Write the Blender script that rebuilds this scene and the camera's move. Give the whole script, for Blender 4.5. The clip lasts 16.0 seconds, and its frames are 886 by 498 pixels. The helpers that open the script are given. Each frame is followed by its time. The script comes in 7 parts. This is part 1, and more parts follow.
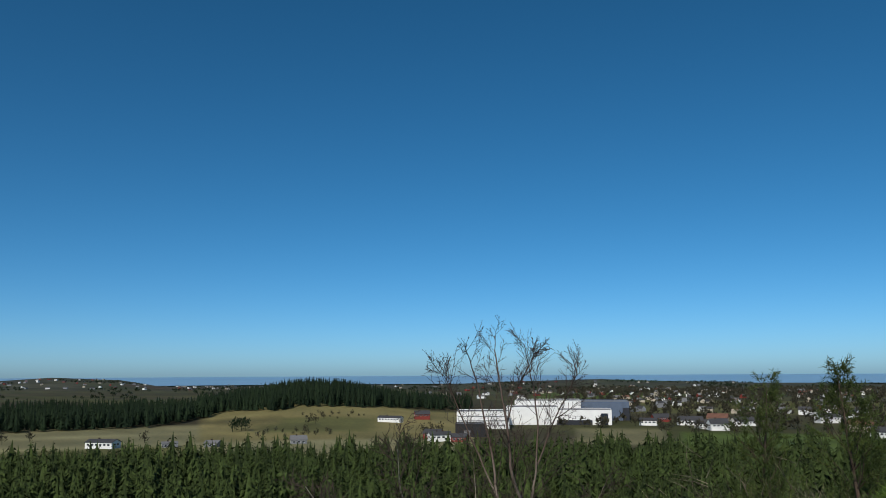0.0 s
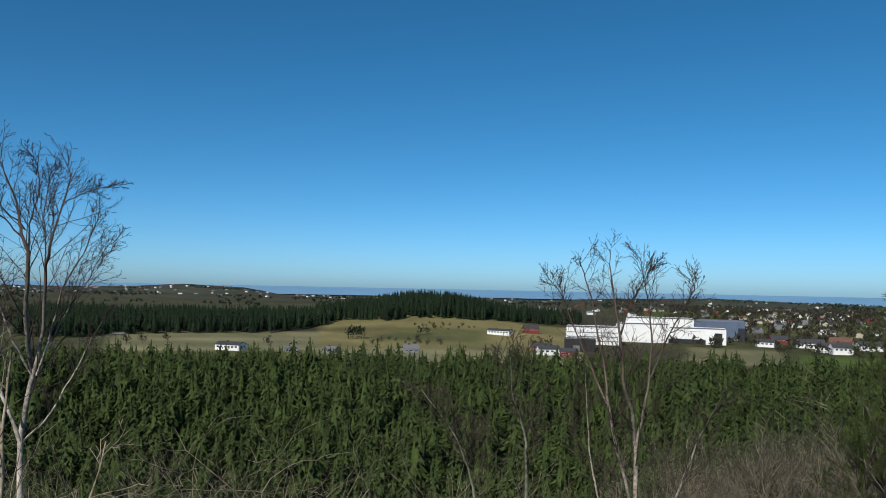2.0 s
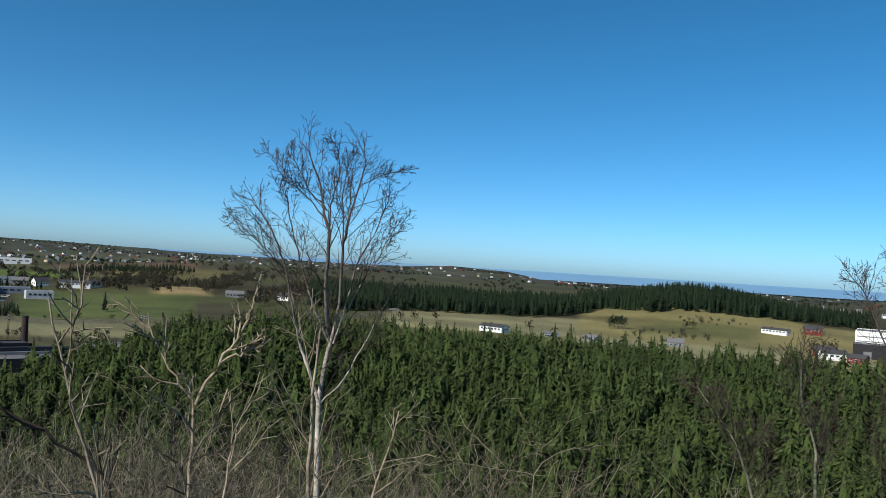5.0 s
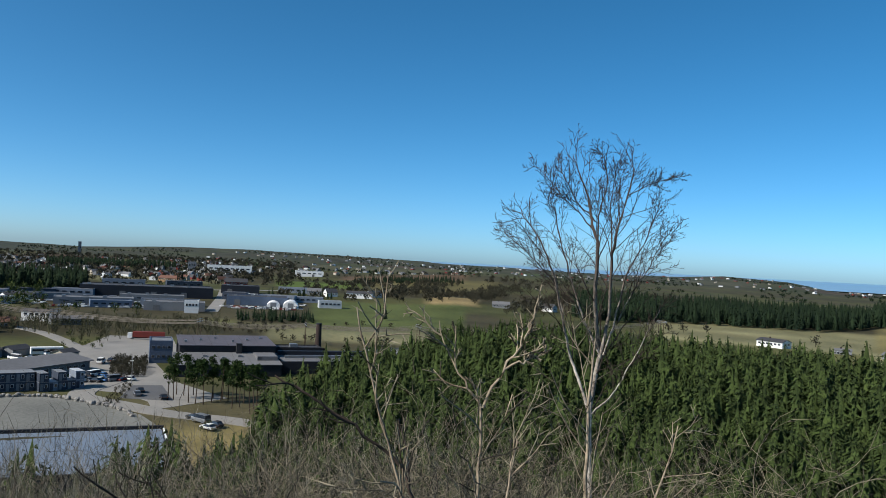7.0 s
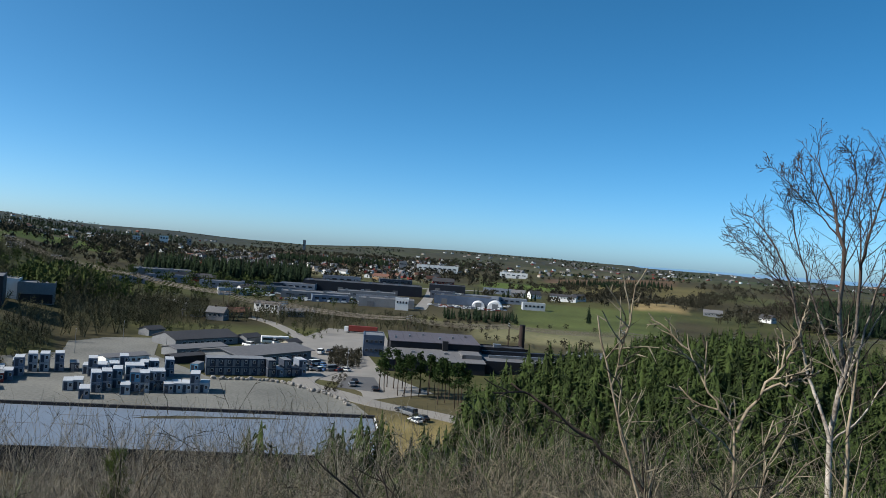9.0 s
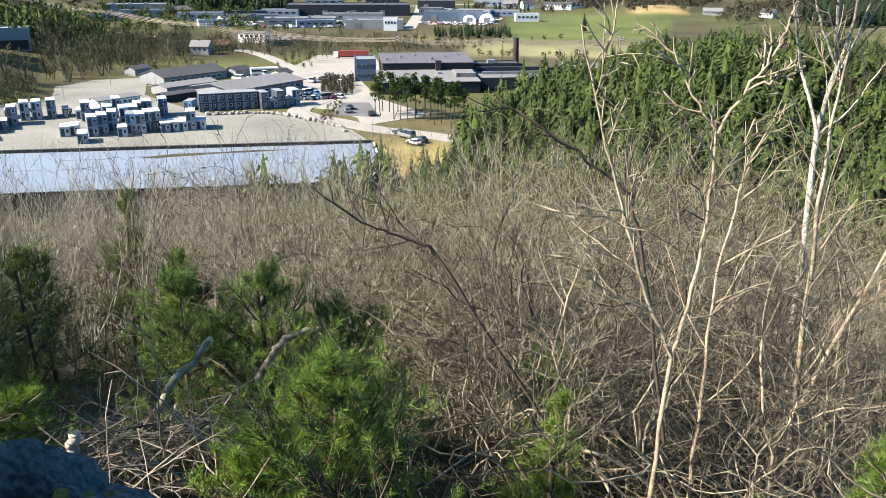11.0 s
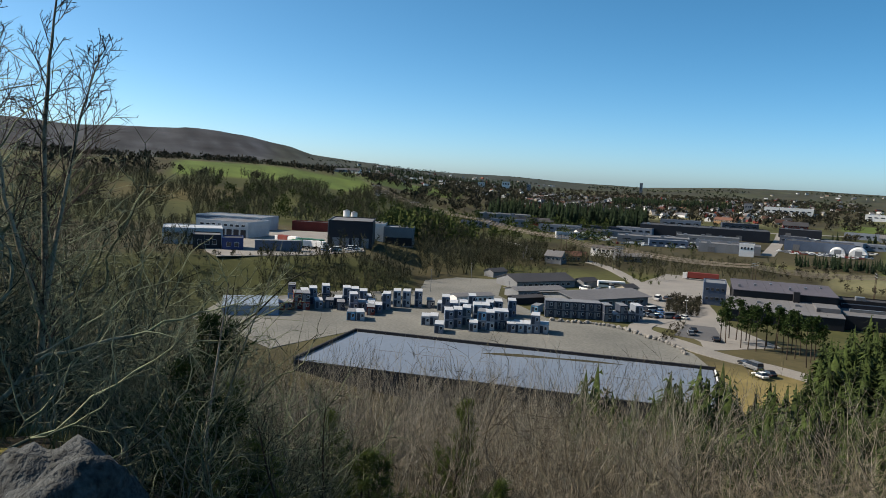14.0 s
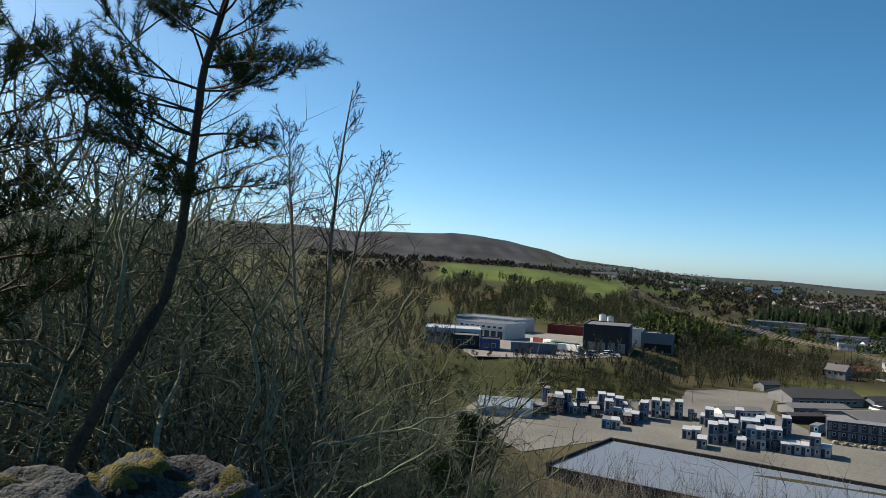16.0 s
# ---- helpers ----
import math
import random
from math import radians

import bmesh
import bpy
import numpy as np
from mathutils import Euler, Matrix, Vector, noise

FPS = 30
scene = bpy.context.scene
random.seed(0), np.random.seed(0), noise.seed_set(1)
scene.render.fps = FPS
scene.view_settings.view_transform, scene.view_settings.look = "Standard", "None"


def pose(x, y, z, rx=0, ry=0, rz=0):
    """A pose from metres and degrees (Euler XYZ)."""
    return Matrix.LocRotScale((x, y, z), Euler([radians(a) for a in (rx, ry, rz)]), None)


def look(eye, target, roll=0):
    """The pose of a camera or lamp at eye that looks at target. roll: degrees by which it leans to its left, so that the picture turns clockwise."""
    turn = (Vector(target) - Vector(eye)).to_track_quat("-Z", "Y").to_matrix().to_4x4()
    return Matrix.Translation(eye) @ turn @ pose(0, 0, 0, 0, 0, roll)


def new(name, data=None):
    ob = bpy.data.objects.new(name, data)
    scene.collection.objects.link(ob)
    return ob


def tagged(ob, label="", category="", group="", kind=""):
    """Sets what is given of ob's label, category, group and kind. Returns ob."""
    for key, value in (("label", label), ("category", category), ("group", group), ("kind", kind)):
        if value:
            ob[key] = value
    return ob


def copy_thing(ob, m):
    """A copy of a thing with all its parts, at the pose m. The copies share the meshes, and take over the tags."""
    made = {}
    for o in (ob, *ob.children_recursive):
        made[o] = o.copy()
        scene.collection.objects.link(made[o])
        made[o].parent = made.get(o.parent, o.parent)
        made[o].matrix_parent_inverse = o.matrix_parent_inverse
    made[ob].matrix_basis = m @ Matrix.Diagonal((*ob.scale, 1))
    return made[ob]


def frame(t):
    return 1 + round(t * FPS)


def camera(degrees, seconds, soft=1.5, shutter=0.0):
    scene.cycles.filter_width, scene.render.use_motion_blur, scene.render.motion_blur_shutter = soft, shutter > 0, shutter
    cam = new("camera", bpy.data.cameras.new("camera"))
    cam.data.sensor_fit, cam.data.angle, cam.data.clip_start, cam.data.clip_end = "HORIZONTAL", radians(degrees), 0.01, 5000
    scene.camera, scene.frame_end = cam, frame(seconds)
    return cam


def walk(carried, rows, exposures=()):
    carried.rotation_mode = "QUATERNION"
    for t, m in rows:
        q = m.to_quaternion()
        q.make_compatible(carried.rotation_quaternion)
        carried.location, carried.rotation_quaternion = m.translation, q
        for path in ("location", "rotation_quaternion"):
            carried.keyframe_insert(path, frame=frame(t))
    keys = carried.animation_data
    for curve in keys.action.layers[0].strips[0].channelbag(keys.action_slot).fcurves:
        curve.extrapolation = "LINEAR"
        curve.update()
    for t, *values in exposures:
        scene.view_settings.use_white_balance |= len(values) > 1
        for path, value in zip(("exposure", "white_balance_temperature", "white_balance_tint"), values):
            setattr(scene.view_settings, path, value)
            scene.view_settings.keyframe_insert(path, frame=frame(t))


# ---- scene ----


cam = camera(58.3, 16.0, soft=0.7)
PATH = [
    (0.0, (-0.000, 0.000, 43.000), (-0.000, 98.787, 58.530), -0.32),
    (0.5, (0.019, 0.023, 42.975), (0.213, 99.416, 53.970), -0.30),
    (1.0, (0.014, 0.014, 42.954), (0.414, 99.683, 51.081), 0.39),
    (1.5, (-0.015, -0.009, 42.950), (-6.340, 99.602, 49.086), 0.97),
    (2.0, (-0.061, -0.032, 42.939), (-13.904, 98.889, 47.746), 1.13),
    (2.5, (-0.127, -0.038, 42.938), (-17.588, 98.338, 47.095), 1.88),
    (3.0, (-0.209, -0.029, 42.944), (-22.270, 97.436, 46.658), 3.01),
    (3.2, (-0.232, -0.030, 42.945), (-24.799, 96.842, 46.442), 3.14),
    (5.3, (-0.264, 0.050, 42.911), (-50.570, 86.473, 43.502), 3.01),
    (5.5, (-0.275, 0.035, 42.906), (-54.537, 84.031, 42.302), 2.54),
    (6.0, (-0.280, -0.005, 42.915), (-62.081, 78.589, 41.031), 1.86),
    (6.5, (-0.283, -0.024, 42.914), (-68.254, 73.321, 42.229), 2.11),
    (7.0, (-0.271, -0.053, 42.916), (-71.645, 69.973, 44.348), 2.94),
    (7.5, (-0.302, -0.077, 42.904), (-75.850, 65.426, 44.271), 3.68),
    (8.0, (-0.357, -0.101, 42.904), (-81.196, 58.761, 43.479), 4.15),
    (8.5, (-0.425, -0.092, 42.907), (-84.712, 53.720, 42.983), 3.95),
    (9.0, (-0.500, -0.082, 42.917), (-87.267, 49.632, 43.094), 4.10),
    (9.5, (-0.545, -0.095, 42.881), (-88.510, 47.280, 38.680), 5.89),
    (10.0, (-0.563, -0.055, 42.862), (-85.808, 47.742, 21.679), 4.06),
    (10.2, (-0.558, -0.040, 42.857), (-84.430, 49.140, 19.472), 2.21),
    (12.3, (-0.326, -0.051, 43.454), (-77.302, 44.891, -1.876), 0.53),
    (12.5, (-0.368, -0.012, 43.551), (-80.141, 43.723, 2.035), 0.51),
    (13.0, (-0.381, -0.031, 43.565), (-87.256, 37.812, 11.617), 0.44),
    (13.5, (-0.425, -0.056, 43.582), (-93.955, 27.048, 20.832), 1.48),
    (14.0, (-0.433, -0.080, 43.599), (-99.406, 10.637, 34.139), 2.85),
    (14.5, (-0.457, -0.112, 43.598), (-100.401, -0.161, 40.262), 2.77),
    (15.0, (-0.474, -0.114, 43.599), (-100.080, -8.990, 43.783), 2.99),
    (15.5, (-0.479, -0.114, 43.599), (-99.320, -15.247, 44.799), 3.07),
    (16.0, (-0.491, -0.127, 43.598), (-98.127, -21.664, 45.458), 3.05),
]
walk(cam, [(t, look(eye, target, roll)) for t, eye, target, roll in PATH],
     exposures=[(0.0, -0.34, 6500, 10), (1.5, -0.16, 6500, 10), (3.0, 0.0, 6500, 10), (5.5, 0.24, 6500, 10), (9.6, 0.34, 6500, 10), (9.85, 1.02, 6900, 12), (10.2, 1.37, 7300, 13),
                (11.2, 2.02, 7200, 11), (12.4, 2.32, 7200, 8), (12.8, 1.9, 7100, 9), (13.2, 1.62, 7000, 10), (13.55, 1.37, 7500, 13), (13.8, 0.58, 7400, 13), (14.2, 0.42, 7300, 12), (16.0, 0.46, 7500, 13)])

# ---- world and sun: clear spring noon, the sun high behind the ridge ----
SUN_AZ, SUN_EL = 162.0, 37.0        # degrees from +y towards -x, and above the horizon
sun_dir = Vector((-math.sin(radians(SUN_AZ)) * math.cos(radians(SUN_EL)),
                  math.cos(radians(SUN_AZ)) * math.cos(radians(SUN_EL)), math.sin(radians(SUN_EL))))
world = bpy.data.worlds.new("sky")
scene.world = world
world.use_nodes = True
wn = world.node_tree
wn.nodes.clear()
sky = wn.nodes.new("ShaderNodeTexSky")
sky.sky_type = 'NISHITA'
sky.sun_disc = False
sky.sun_elevation = radians(SUN_EL)
sky.sun_rotation = radians(-SUN_AZ)
sky.altitude = 100
sky.air_density, sky.dust_density, sky.ozone_density = 0.45, 0.8, 5.0
bg = wn.nodes.new("ShaderNodeBackground")
bg.inputs["Strength"].default_value = 0.108
wout = wn.nodes.new("ShaderNodeOutputWorld")
tint = wn.nodes.new("ShaderNodeMix")
tint.data_type, tint.blend_type = 'RGBA', 'MULTIPLY'
tint.inputs[0].default_value, tint.inputs[7].default_value = 1.0, (0.88, 1.50, 1.44, 1)
wn.links.new(sky.outputs[0], tint.inputs[6])
deep = wn.nodes.new("ShaderNodeHueSaturation")
deep.inputs["Saturation"].default_value = 1.12
wn.links.new(tint.outputs[2], deep.inputs["Color"])
clear = wn.nodes.new("ShaderNodeMix")
clear.data_type, clear.blend_type = 'RGBA', 'MULTIPLY'
clear.inputs[0].default_value, clear.inputs[7].default_value = 1.0, (1.62, 0.93, 0.89, 1)
wn.links.new(deep.outputs[0], clear.inputs[6])
wn.links.new(clear.outputs[2], bg.inputs[0])
wn.links.new(bg.outputs[0], wout.inputs[0])

sun_data = bpy.data.lights.new("sun", 'SUN')
sun_data.energy, sun_data.angle, sun_data.color = 5.0, radians(0.53), (1.0, 0.95, 0.87)
sun_ob = new("sun", sun_data)
sun_ob.matrix_world = Matrix.Translation((0, 0, 300)) @ sun_dir.to_track_quat("Z", "Y").to_matrix().to_4x4()

rng = np.random.default_rng(7)


# ---- materials ----
def mat(name, col, col2=None, rough=0.8, scale=1.0, fine=12.0, bump=0.0, metal=0.0, spec=0.3, per_object=0.0, per_island=0.0,
        transl=0.0, attr=""):
    """Two scales of noise between two colours, with fine relief; lengths in metres."""
    m = bpy.data.materials.new(name)
    m.use_nodes = True
    n, l = m.node_tree.nodes, m.node_tree.links
    p = n["Principled BSDF"]
    p.inputs["Roughness"].default_value = rough
    p.inputs["Metallic"].default_value = metal
    p.inputs["Specular IOR Level"].default_value = spec
    if col2 is None:
        col2 = tuple(c * 0.72 for c in col)
    geo = n.new("ShaderNodeNewGeometry")
    a, b = n.new("ShaderNodeTexNoise"), n.new("ShaderNodeTexNoise")
    for t, s, d in ((a, scale, 3), (b, fine, 4)):
        t.inputs["Scale"].default_value, t.inputs["Detail"].default_value = s, d
        l.new(geo.outputs["Position"], t.inputs["Vector"])
    add = n.new("ShaderNodeMath")
    add.operation = 'ADD'
    l.new(a.outputs["Fac"], add.inputs[0])
    l.new(b.outputs["Fac"], add.inputs[1])
    last = add.outputs[0]
    for amount, node, sock in ((per_object, "ShaderNodeObjectInfo", "Random"), (per_island, "ShaderNodeNewGeometry", "Random Per Island")):
        if amount:
            o = n.new(node)
            mu = n.new("ShaderNodeMath")
            mu.operation, mu.inputs[1].default_value, mu.inputs[2].default_value = 'MULTIPLY_ADD', amount, -amount / 2
            l.new(o.outputs[sock], mu.inputs[0])
            ad = n.new("ShaderNodeMath")
            ad.operation = 'ADD'
            l.new(last, ad.inputs[0])
            l.new(mu.outputs[0], ad.inputs[1])
            last = ad.outputs[0]
    r = n.new("ShaderNodeMapRange")
    r.inputs["From Min"].default_value, r.inputs["From Max"].default_value = 0.7, 1.3
    l.new(last, r.inputs["Value"])
    mix = n.new("ShaderNodeMix")
    mix.data_type = 'RGBA'
    mix.inputs[6].default_value, mix.inputs[7].default_value = (*col, 1), (*col2, 1)
    l.new(r.outputs[0], mix.inputs[0])
    colour = mix.outputs[2]
    if attr:
        at = n.new("ShaderNodeAttribute")
        at.attribute_name = attr
        mul = n.new("ShaderNodeMix")
        mul.data_type, mul.blend_type = 'RGBA', 'MULTIPLY'
        mul.inputs[0].default_value = 1.0
        l.new(at.outputs["Color"], mul.inputs[6])
        l.new(colour, mul.inputs[7])
        colour = mul.outputs[2]
    l.new(colour, p.inputs["Base Color"])
    if bump:
        bu = n.new("ShaderNodeBump")
        bu.inputs["Strength"].default_value, bu.inputs["Distance"].default_value = 0.6, bump
        l.new(b.outputs["Fac"], bu.inputs["Height"])
        l.new(bu.outputs[0], p.inputs["Normal"])
    if transl:
        tr = n.new("ShaderNodeBsdfTranslucent")
        l.new(colour, tr.inputs["Color"])
        ms = n.new("ShaderNodeMixShader")
        ms.inputs[0].default_value = transl
        out = n["Material Output"]
        l.new(p.outputs[0], ms.inputs[1])
        l.new(tr.outputs[0], ms.inputs[2])
        l.new(ms.outputs[0], out.inputs["Surface"])
    return m


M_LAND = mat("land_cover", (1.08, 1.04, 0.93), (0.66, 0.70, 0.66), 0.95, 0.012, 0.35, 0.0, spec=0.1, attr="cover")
# floor kept near black: shade under the thicket is put into its colour
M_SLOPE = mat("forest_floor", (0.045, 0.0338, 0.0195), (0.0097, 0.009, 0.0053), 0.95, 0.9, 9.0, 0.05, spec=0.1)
M_SEA = mat("sea_water", (0.17, 0.30, 0.42), (0.21, 0.34, 0.46), 0.35, 0.002, 0.02, spec=0.5)
M_GRAVEL = mat("gravel", (0.182, 0.18, 0.16), (0.105, 0.106, 0.095), 0.95, 0.05, 1.2, 0.01)
M_ASPHALT = mat("asphalt", (0.1125, 0.1125, 0.1125), (0.075, 0.075, 0.0788), 0.9, 0.06, 2.0)
M_ROAD = mat("pale_road", (0.2475, 0.2325, 0.21), (0.18, 0.1725, 0.1575), 0.9, 0.1, 2.0)
M_ROOF_HALL = mat("blue_grey_roof_membrane", (0.155, 0.19, 0.235), (0.128, 0.158, 0.20), 0.55, 0.05, 0.6, spec=0.4)
M_NAVY = mat("dark_navy_cladding", (0.0165, 0.0195, 0.027), (0.012, 0.0135, 0.0195), 0.6, 0.2, 3.0)
M_BLACK = mat("black_roofing", (0.0225, 0.0225, 0.0255), (0.0165, 0.0165, 0.018), 0.8, 0.2, 3.0)
M_GREY_ROOF = mat("grey_sheet_roof", (0.15, 0.15, 0.1537), (0.1087, 0.1087, 0.1125), 0.75, 0.06, 1.0)
M_DARK_ROOF = mat("dark_slate_roof", (0.0562, 0.0562, 0.06), (0.0338, 0.0338, 0.0375), 0.75, 0.1, 2.0)
M_PURPLE_ROOF = mat("weathered_dark_roof", (0.0975, 0.09, 0.105), (0.0638, 0.06, 0.0713), 0.75, 0.08, 1.0)
M_WHITE = mat("white_paint", (0.72, 0.72, 0.70), (0.60, 0.60, 0.59), 0.6, 0.2, 2.0)
M_CREAM = mat("cream_render", (0.39, 0.345, 0.27), (0.315, 0.2775, 0.2175), 0.7, 0.2, 2.0)
M_BLUE_CLAD = mat("blue_grey_cladding", (0.0825, 0.1125, 0.165), (0.06, 0.0825, 0.1237), 0.6, 0.2, 2.0)
M_GREY_CLAD = mat("grey_cladding", (0.195, 0.2025, 0.2137), (0.1425, 0.15, 0.1575), 0.65, 0.2, 2.0)
M_PALE_CLAD = mat("pale_blue_cladding", (0.20, 0.23, 0.275), (0.15, 0.175, 0.215), 0.6, 0.2, 2.0)
M_CABIN = mat("dull_white_cabin_paint", (0.44, 0.46, 0.48), (0.33, 0.35, 0.37), 0.6, 0.3, 3.0)
M_ASPEN = mat("pale_aspen_bark", (0.40, 0.37, 0.30), (0.13, 0.115, 0.09), 0.85, 2.0, 25.0, 0.004, per_object=0.4)
M_MID_CLAD = mat("mid_blue_cladding", (0.1425, 0.18, 0.24), (0.105, 0.135, 0.1875), 0.6, 0.2, 2.0)
M_ANNEX = mat("deep_blue_cladding", (0.028, 0.05, 0.15), (0.02, 0.036, 0.11), 0.55, 0.3, 3.0)
M_RED = mat("red_painted_wood", (0.195, 0.0338, 0.0225), (0.135, 0.0225, 0.0188), 0.7, 0.3, 3.0)
M_TILE = mat("red_roof_tiles", (0.165, 0.0788, 0.0525), (0.105, 0.0525, 0.0375), 0.8, 0.3, 2.0)
M_TIMBER = mat("tan_timber", (0.315, 0.2025, 0.105), (0.2325, 0.1425, 0.075), 0.8, 0.3, 3.0)
M_GREENP = mat("green_paint", (0.0375, 0.165, 0.09), (0.03, 0.12, 0.0675), 0.5, 0.4, 3.0)
M_BLUEP = mat("bright_blue_paint", (0.06, 0.165, 0.36), (0.045, 0.1275, 0.285), 0.5, 0.4, 3.0)
M_CYANP = mat("pale_blue_paint", (0.105, 0.3, 0.465), (0.0825, 0.24, 0.375), 0.5, 0.4, 3.0)
M_GLASS = mat("dark_window_glass", (0.0225, 0.03, 0.0413), (0.015, 0.0225, 0.0338), 0.08, 0.5, 3.0, spec=0.6)
M_STEEL = mat("galvanised_steel", (0.27, 0.2775, 0.285), (0.21, 0.2175, 0.225), 0.45, 0.5, 5.0, metal=0.6)
M_RUBBER = mat("black_rubber", (0.015, 0.015, 0.015), None, 0.9)
M_BRICKISH = mat("dark_chimney_brick", (0.0413, 0.0263, 0.0225), (0.0263, 0.0188, 0.0165), 0.9, 0.5, 4.0)
M_CABLE = mat("overhead_cable", (0.255, 0.2175, 0.18), None, 0.6)
M_PLASTIC = mat("white_tarpaulin", (0.255, 0.315, 0.375), (0.195, 0.2475, 0.3075), 0.5, 0.3, 2.0)
M_DARK_BLUE = mat("dark_blue_grey_steel", (0.045, 0.0562, 0.0788), (0.0315, 0.0405, 0.0585), 0.6, 0.2, 2.0)
M_ROCK = mat("lichen_rock", (0.085, 0.093, 0.094), (0.008, 0.009, 0.009), 0.95, 5.0, 34.0, 0.08)
# near black, for the shade painted on the near faces of the rocks
M_ROCK_SHADE = mat("rock_shade", (0.022, 0.018, 0.012), (0.006, 0.005, 0.004), 0.98, 6.0, 50.0, 0.04)
M_MOSS = mat("yellow_green_moss", (0.15, 0.125, 0.028), (0.02, 0.026, 0.007), 0.98, 9.0, 60.0, 0.05)
M_STONE = mat("boulder_stone", (0.27, 0.255, 0.2325), (0.18, 0.1725, 0.1575), 0.9, 0.6, 6.0, per_object=0.5)

M_SPRUCE = mat("spruce_needles", (0.056, 0.082, 0.022), (0.011, 0.018, 0.006), 0.85, 0.22, 2.6, 0.12, per_object=0.35, per_island=0.35, spec=0.12)
M_FAR_FIR = mat("far_conifers", (0.018, 0.0315, 0.0135), (0.0067, 0.0135, 0.0075), 0.9, 0.01, 0.3, per_island=0.4, spec=0.1)
M_PINE = mat("pine_needles", (0.19, 0.29, 0.04), (0.05, 0.10, 0.016), 0.6, 0.8, 9.0, per_object=0.25, per_island=0.6, transl=0.35, spec=0.25)
M_PINE_BUSH = mat("deep_green_pine_needles", (0.15, 0.2325, 0.0413), (0.0375, 0.0825, 0.0165), 0.6, 0.8, 9.0, per_object=0.25, per_island=0.6, transl=0.35, spec=0.3)
# darker needle copy: the shade of backlit pines is put into its colour
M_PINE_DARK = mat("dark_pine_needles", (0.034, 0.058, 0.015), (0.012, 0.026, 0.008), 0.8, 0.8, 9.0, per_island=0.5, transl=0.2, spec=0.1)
M_PINE_MID = mat("open_pine_needles", (0.09, 0.12, 0.0263), (0.0338, 0.0562, 0.0135), 0.65, 0.8, 9.0, per_island=0.5, transl=0.35, spec=0.25)
M_BARK_PINE = mat("pine_bark", (0.0825, 0.0562, 0.0375), (0.0263, 0.021, 0.0165), 0.95, 2.5, 30.0, 0.01)
M_BARK = mat("grey_bark", (0.32, 0.285, 0.21), (0.085, 0.07, 0.05), 0.9, 2.0, 25.0, 0.004, per_object=0.4)
M_BIRCH = mat("birch_bark", (0.465, 0.4275, 0.3675), (0.0675, 0.0525, 0.0413), 0.8, 3.0, 20.0, 0.003)


def young_birch(name, low, high, pale):
    """White bark on the old lower stem that gives way to brown bark on the young wood above."""
    m = mat(name, pale, (0.09, 0.07, 0.055), 0.8, 3.0, 20.0, 0.003)
    n, l = m.node_tree.nodes, m.node_tree.links
    p = n["Principled BSDF"]
    old = p.inputs["Base Color"].links[0].from_socket
    geo, sep, age, mix = n.new("ShaderNodeNewGeometry"), n.new("ShaderNodeSeparateXYZ"), n.new("ShaderNodeMapRange"), n.new("ShaderNodeMix")
    mix.data_type = 'RGBA'
    age.inputs["From Min"].default_value, age.inputs["From Max"].default_value = low, high
    l.new(geo.outputs["Position"], sep.inputs[0])
    l.new(sep.outputs["Z"], age.inputs["Value"])
    l.new(age.outputs[0], mix.inputs[0])
    l.new(old, mix.inputs[6])
    mix.inputs[7].default_value = (0.075, 0.052, 0.04, 1)
    l.new(mix.outputs[2], p.inputs["Base Color"])
    return m


M_BIRCH_YOUNG = young_birch("young_birch_bark", 41.6, 43.0, (0.56, 0.50, 0.42))
M_BIRCH_THIN = young_birch("thin_birch_bark", 40.2, 41.8, (0.42, 0.37, 0.29))
M_BIRCH_SLOPE = young_birch("slope_birch_bark", 40.6, 42.0, (0.46, 0.42, 0.36))
M_TWIG = mat("brown_twigs", (0.205, 0.176, 0.122), (0.028, 0.024, 0.017), 0.9, 0.6, 6.0, per_object=0.5, per_island=0.95)
M_TWIG_PALE = mat("pale_grey_twigs", (0.30, 0.272, 0.218), (0.06, 0.053, 0.04), 0.9, 0.6, 6.0, per_object=0.45, per_island=0.8)
M_TWIG_BIRCH = mat("dark_birch_twigs", (0.0638, 0.045, 0.0338), (0.0263, 0.0195, 0.0158), 0.9, 1.0, 8.0)
M_TWIG_MOSS = mat("mossy_dark_twigs", (0.185, 0.205, 0.125), (0.018, 0.024, 0.013), 0.9, 1.0, 8.0, per_object=0.5, per_island=0.8)
M_BARK_MOSS = mat("mossy_bark", (0.235, 0.235, 0.17), (0.03, 0.034, 0.022), 0.95, 2.0, 20.0, 0.005, per_object=0.4)
M_SAPLING = mat("tan_sapling_bark", (0.375, 0.3075, 0.2175), (0.0975, 0.0713, 0.0488), 0.85, 5.0, 30.0, 0.002)
M_BARE_TREES = mat("leafless_tree_crowns", (0.115, 0.112, 0.066), (0.02, 0.023, 0.012), 0.95, 0.03, 0.5, per_island=0.6, spec=0.1)
M_BARE_FAR = mat("bare_woodland", (0.0585, 0.0525, 0.0345), (0.0225, 0.024, 0.0165), 0.95, 0.03, 0.5, per_island=0.2, spec=0.1)
M_OLIVE_FAR = mat("budding_trees", (0.072, 0.092, 0.026), (0.024, 0.036, 0.013), 0.95, 0.03, 0.5, per_island=0.35, spec=0.1)
M_GRASS = mat("dry_grass", (0.15, 0.13, 0.05), (0.05, 0.058, 0.018), 0.95, 1.0, 10.0, per_island=0.5)
M_DEADWOOD = mat("bleached_dead_wood", (0.27, 0.235, 0.19), (0.05, 0.04, 0.03), 0.9, 3.0, 24.0, 0.004, per_object=0.5)
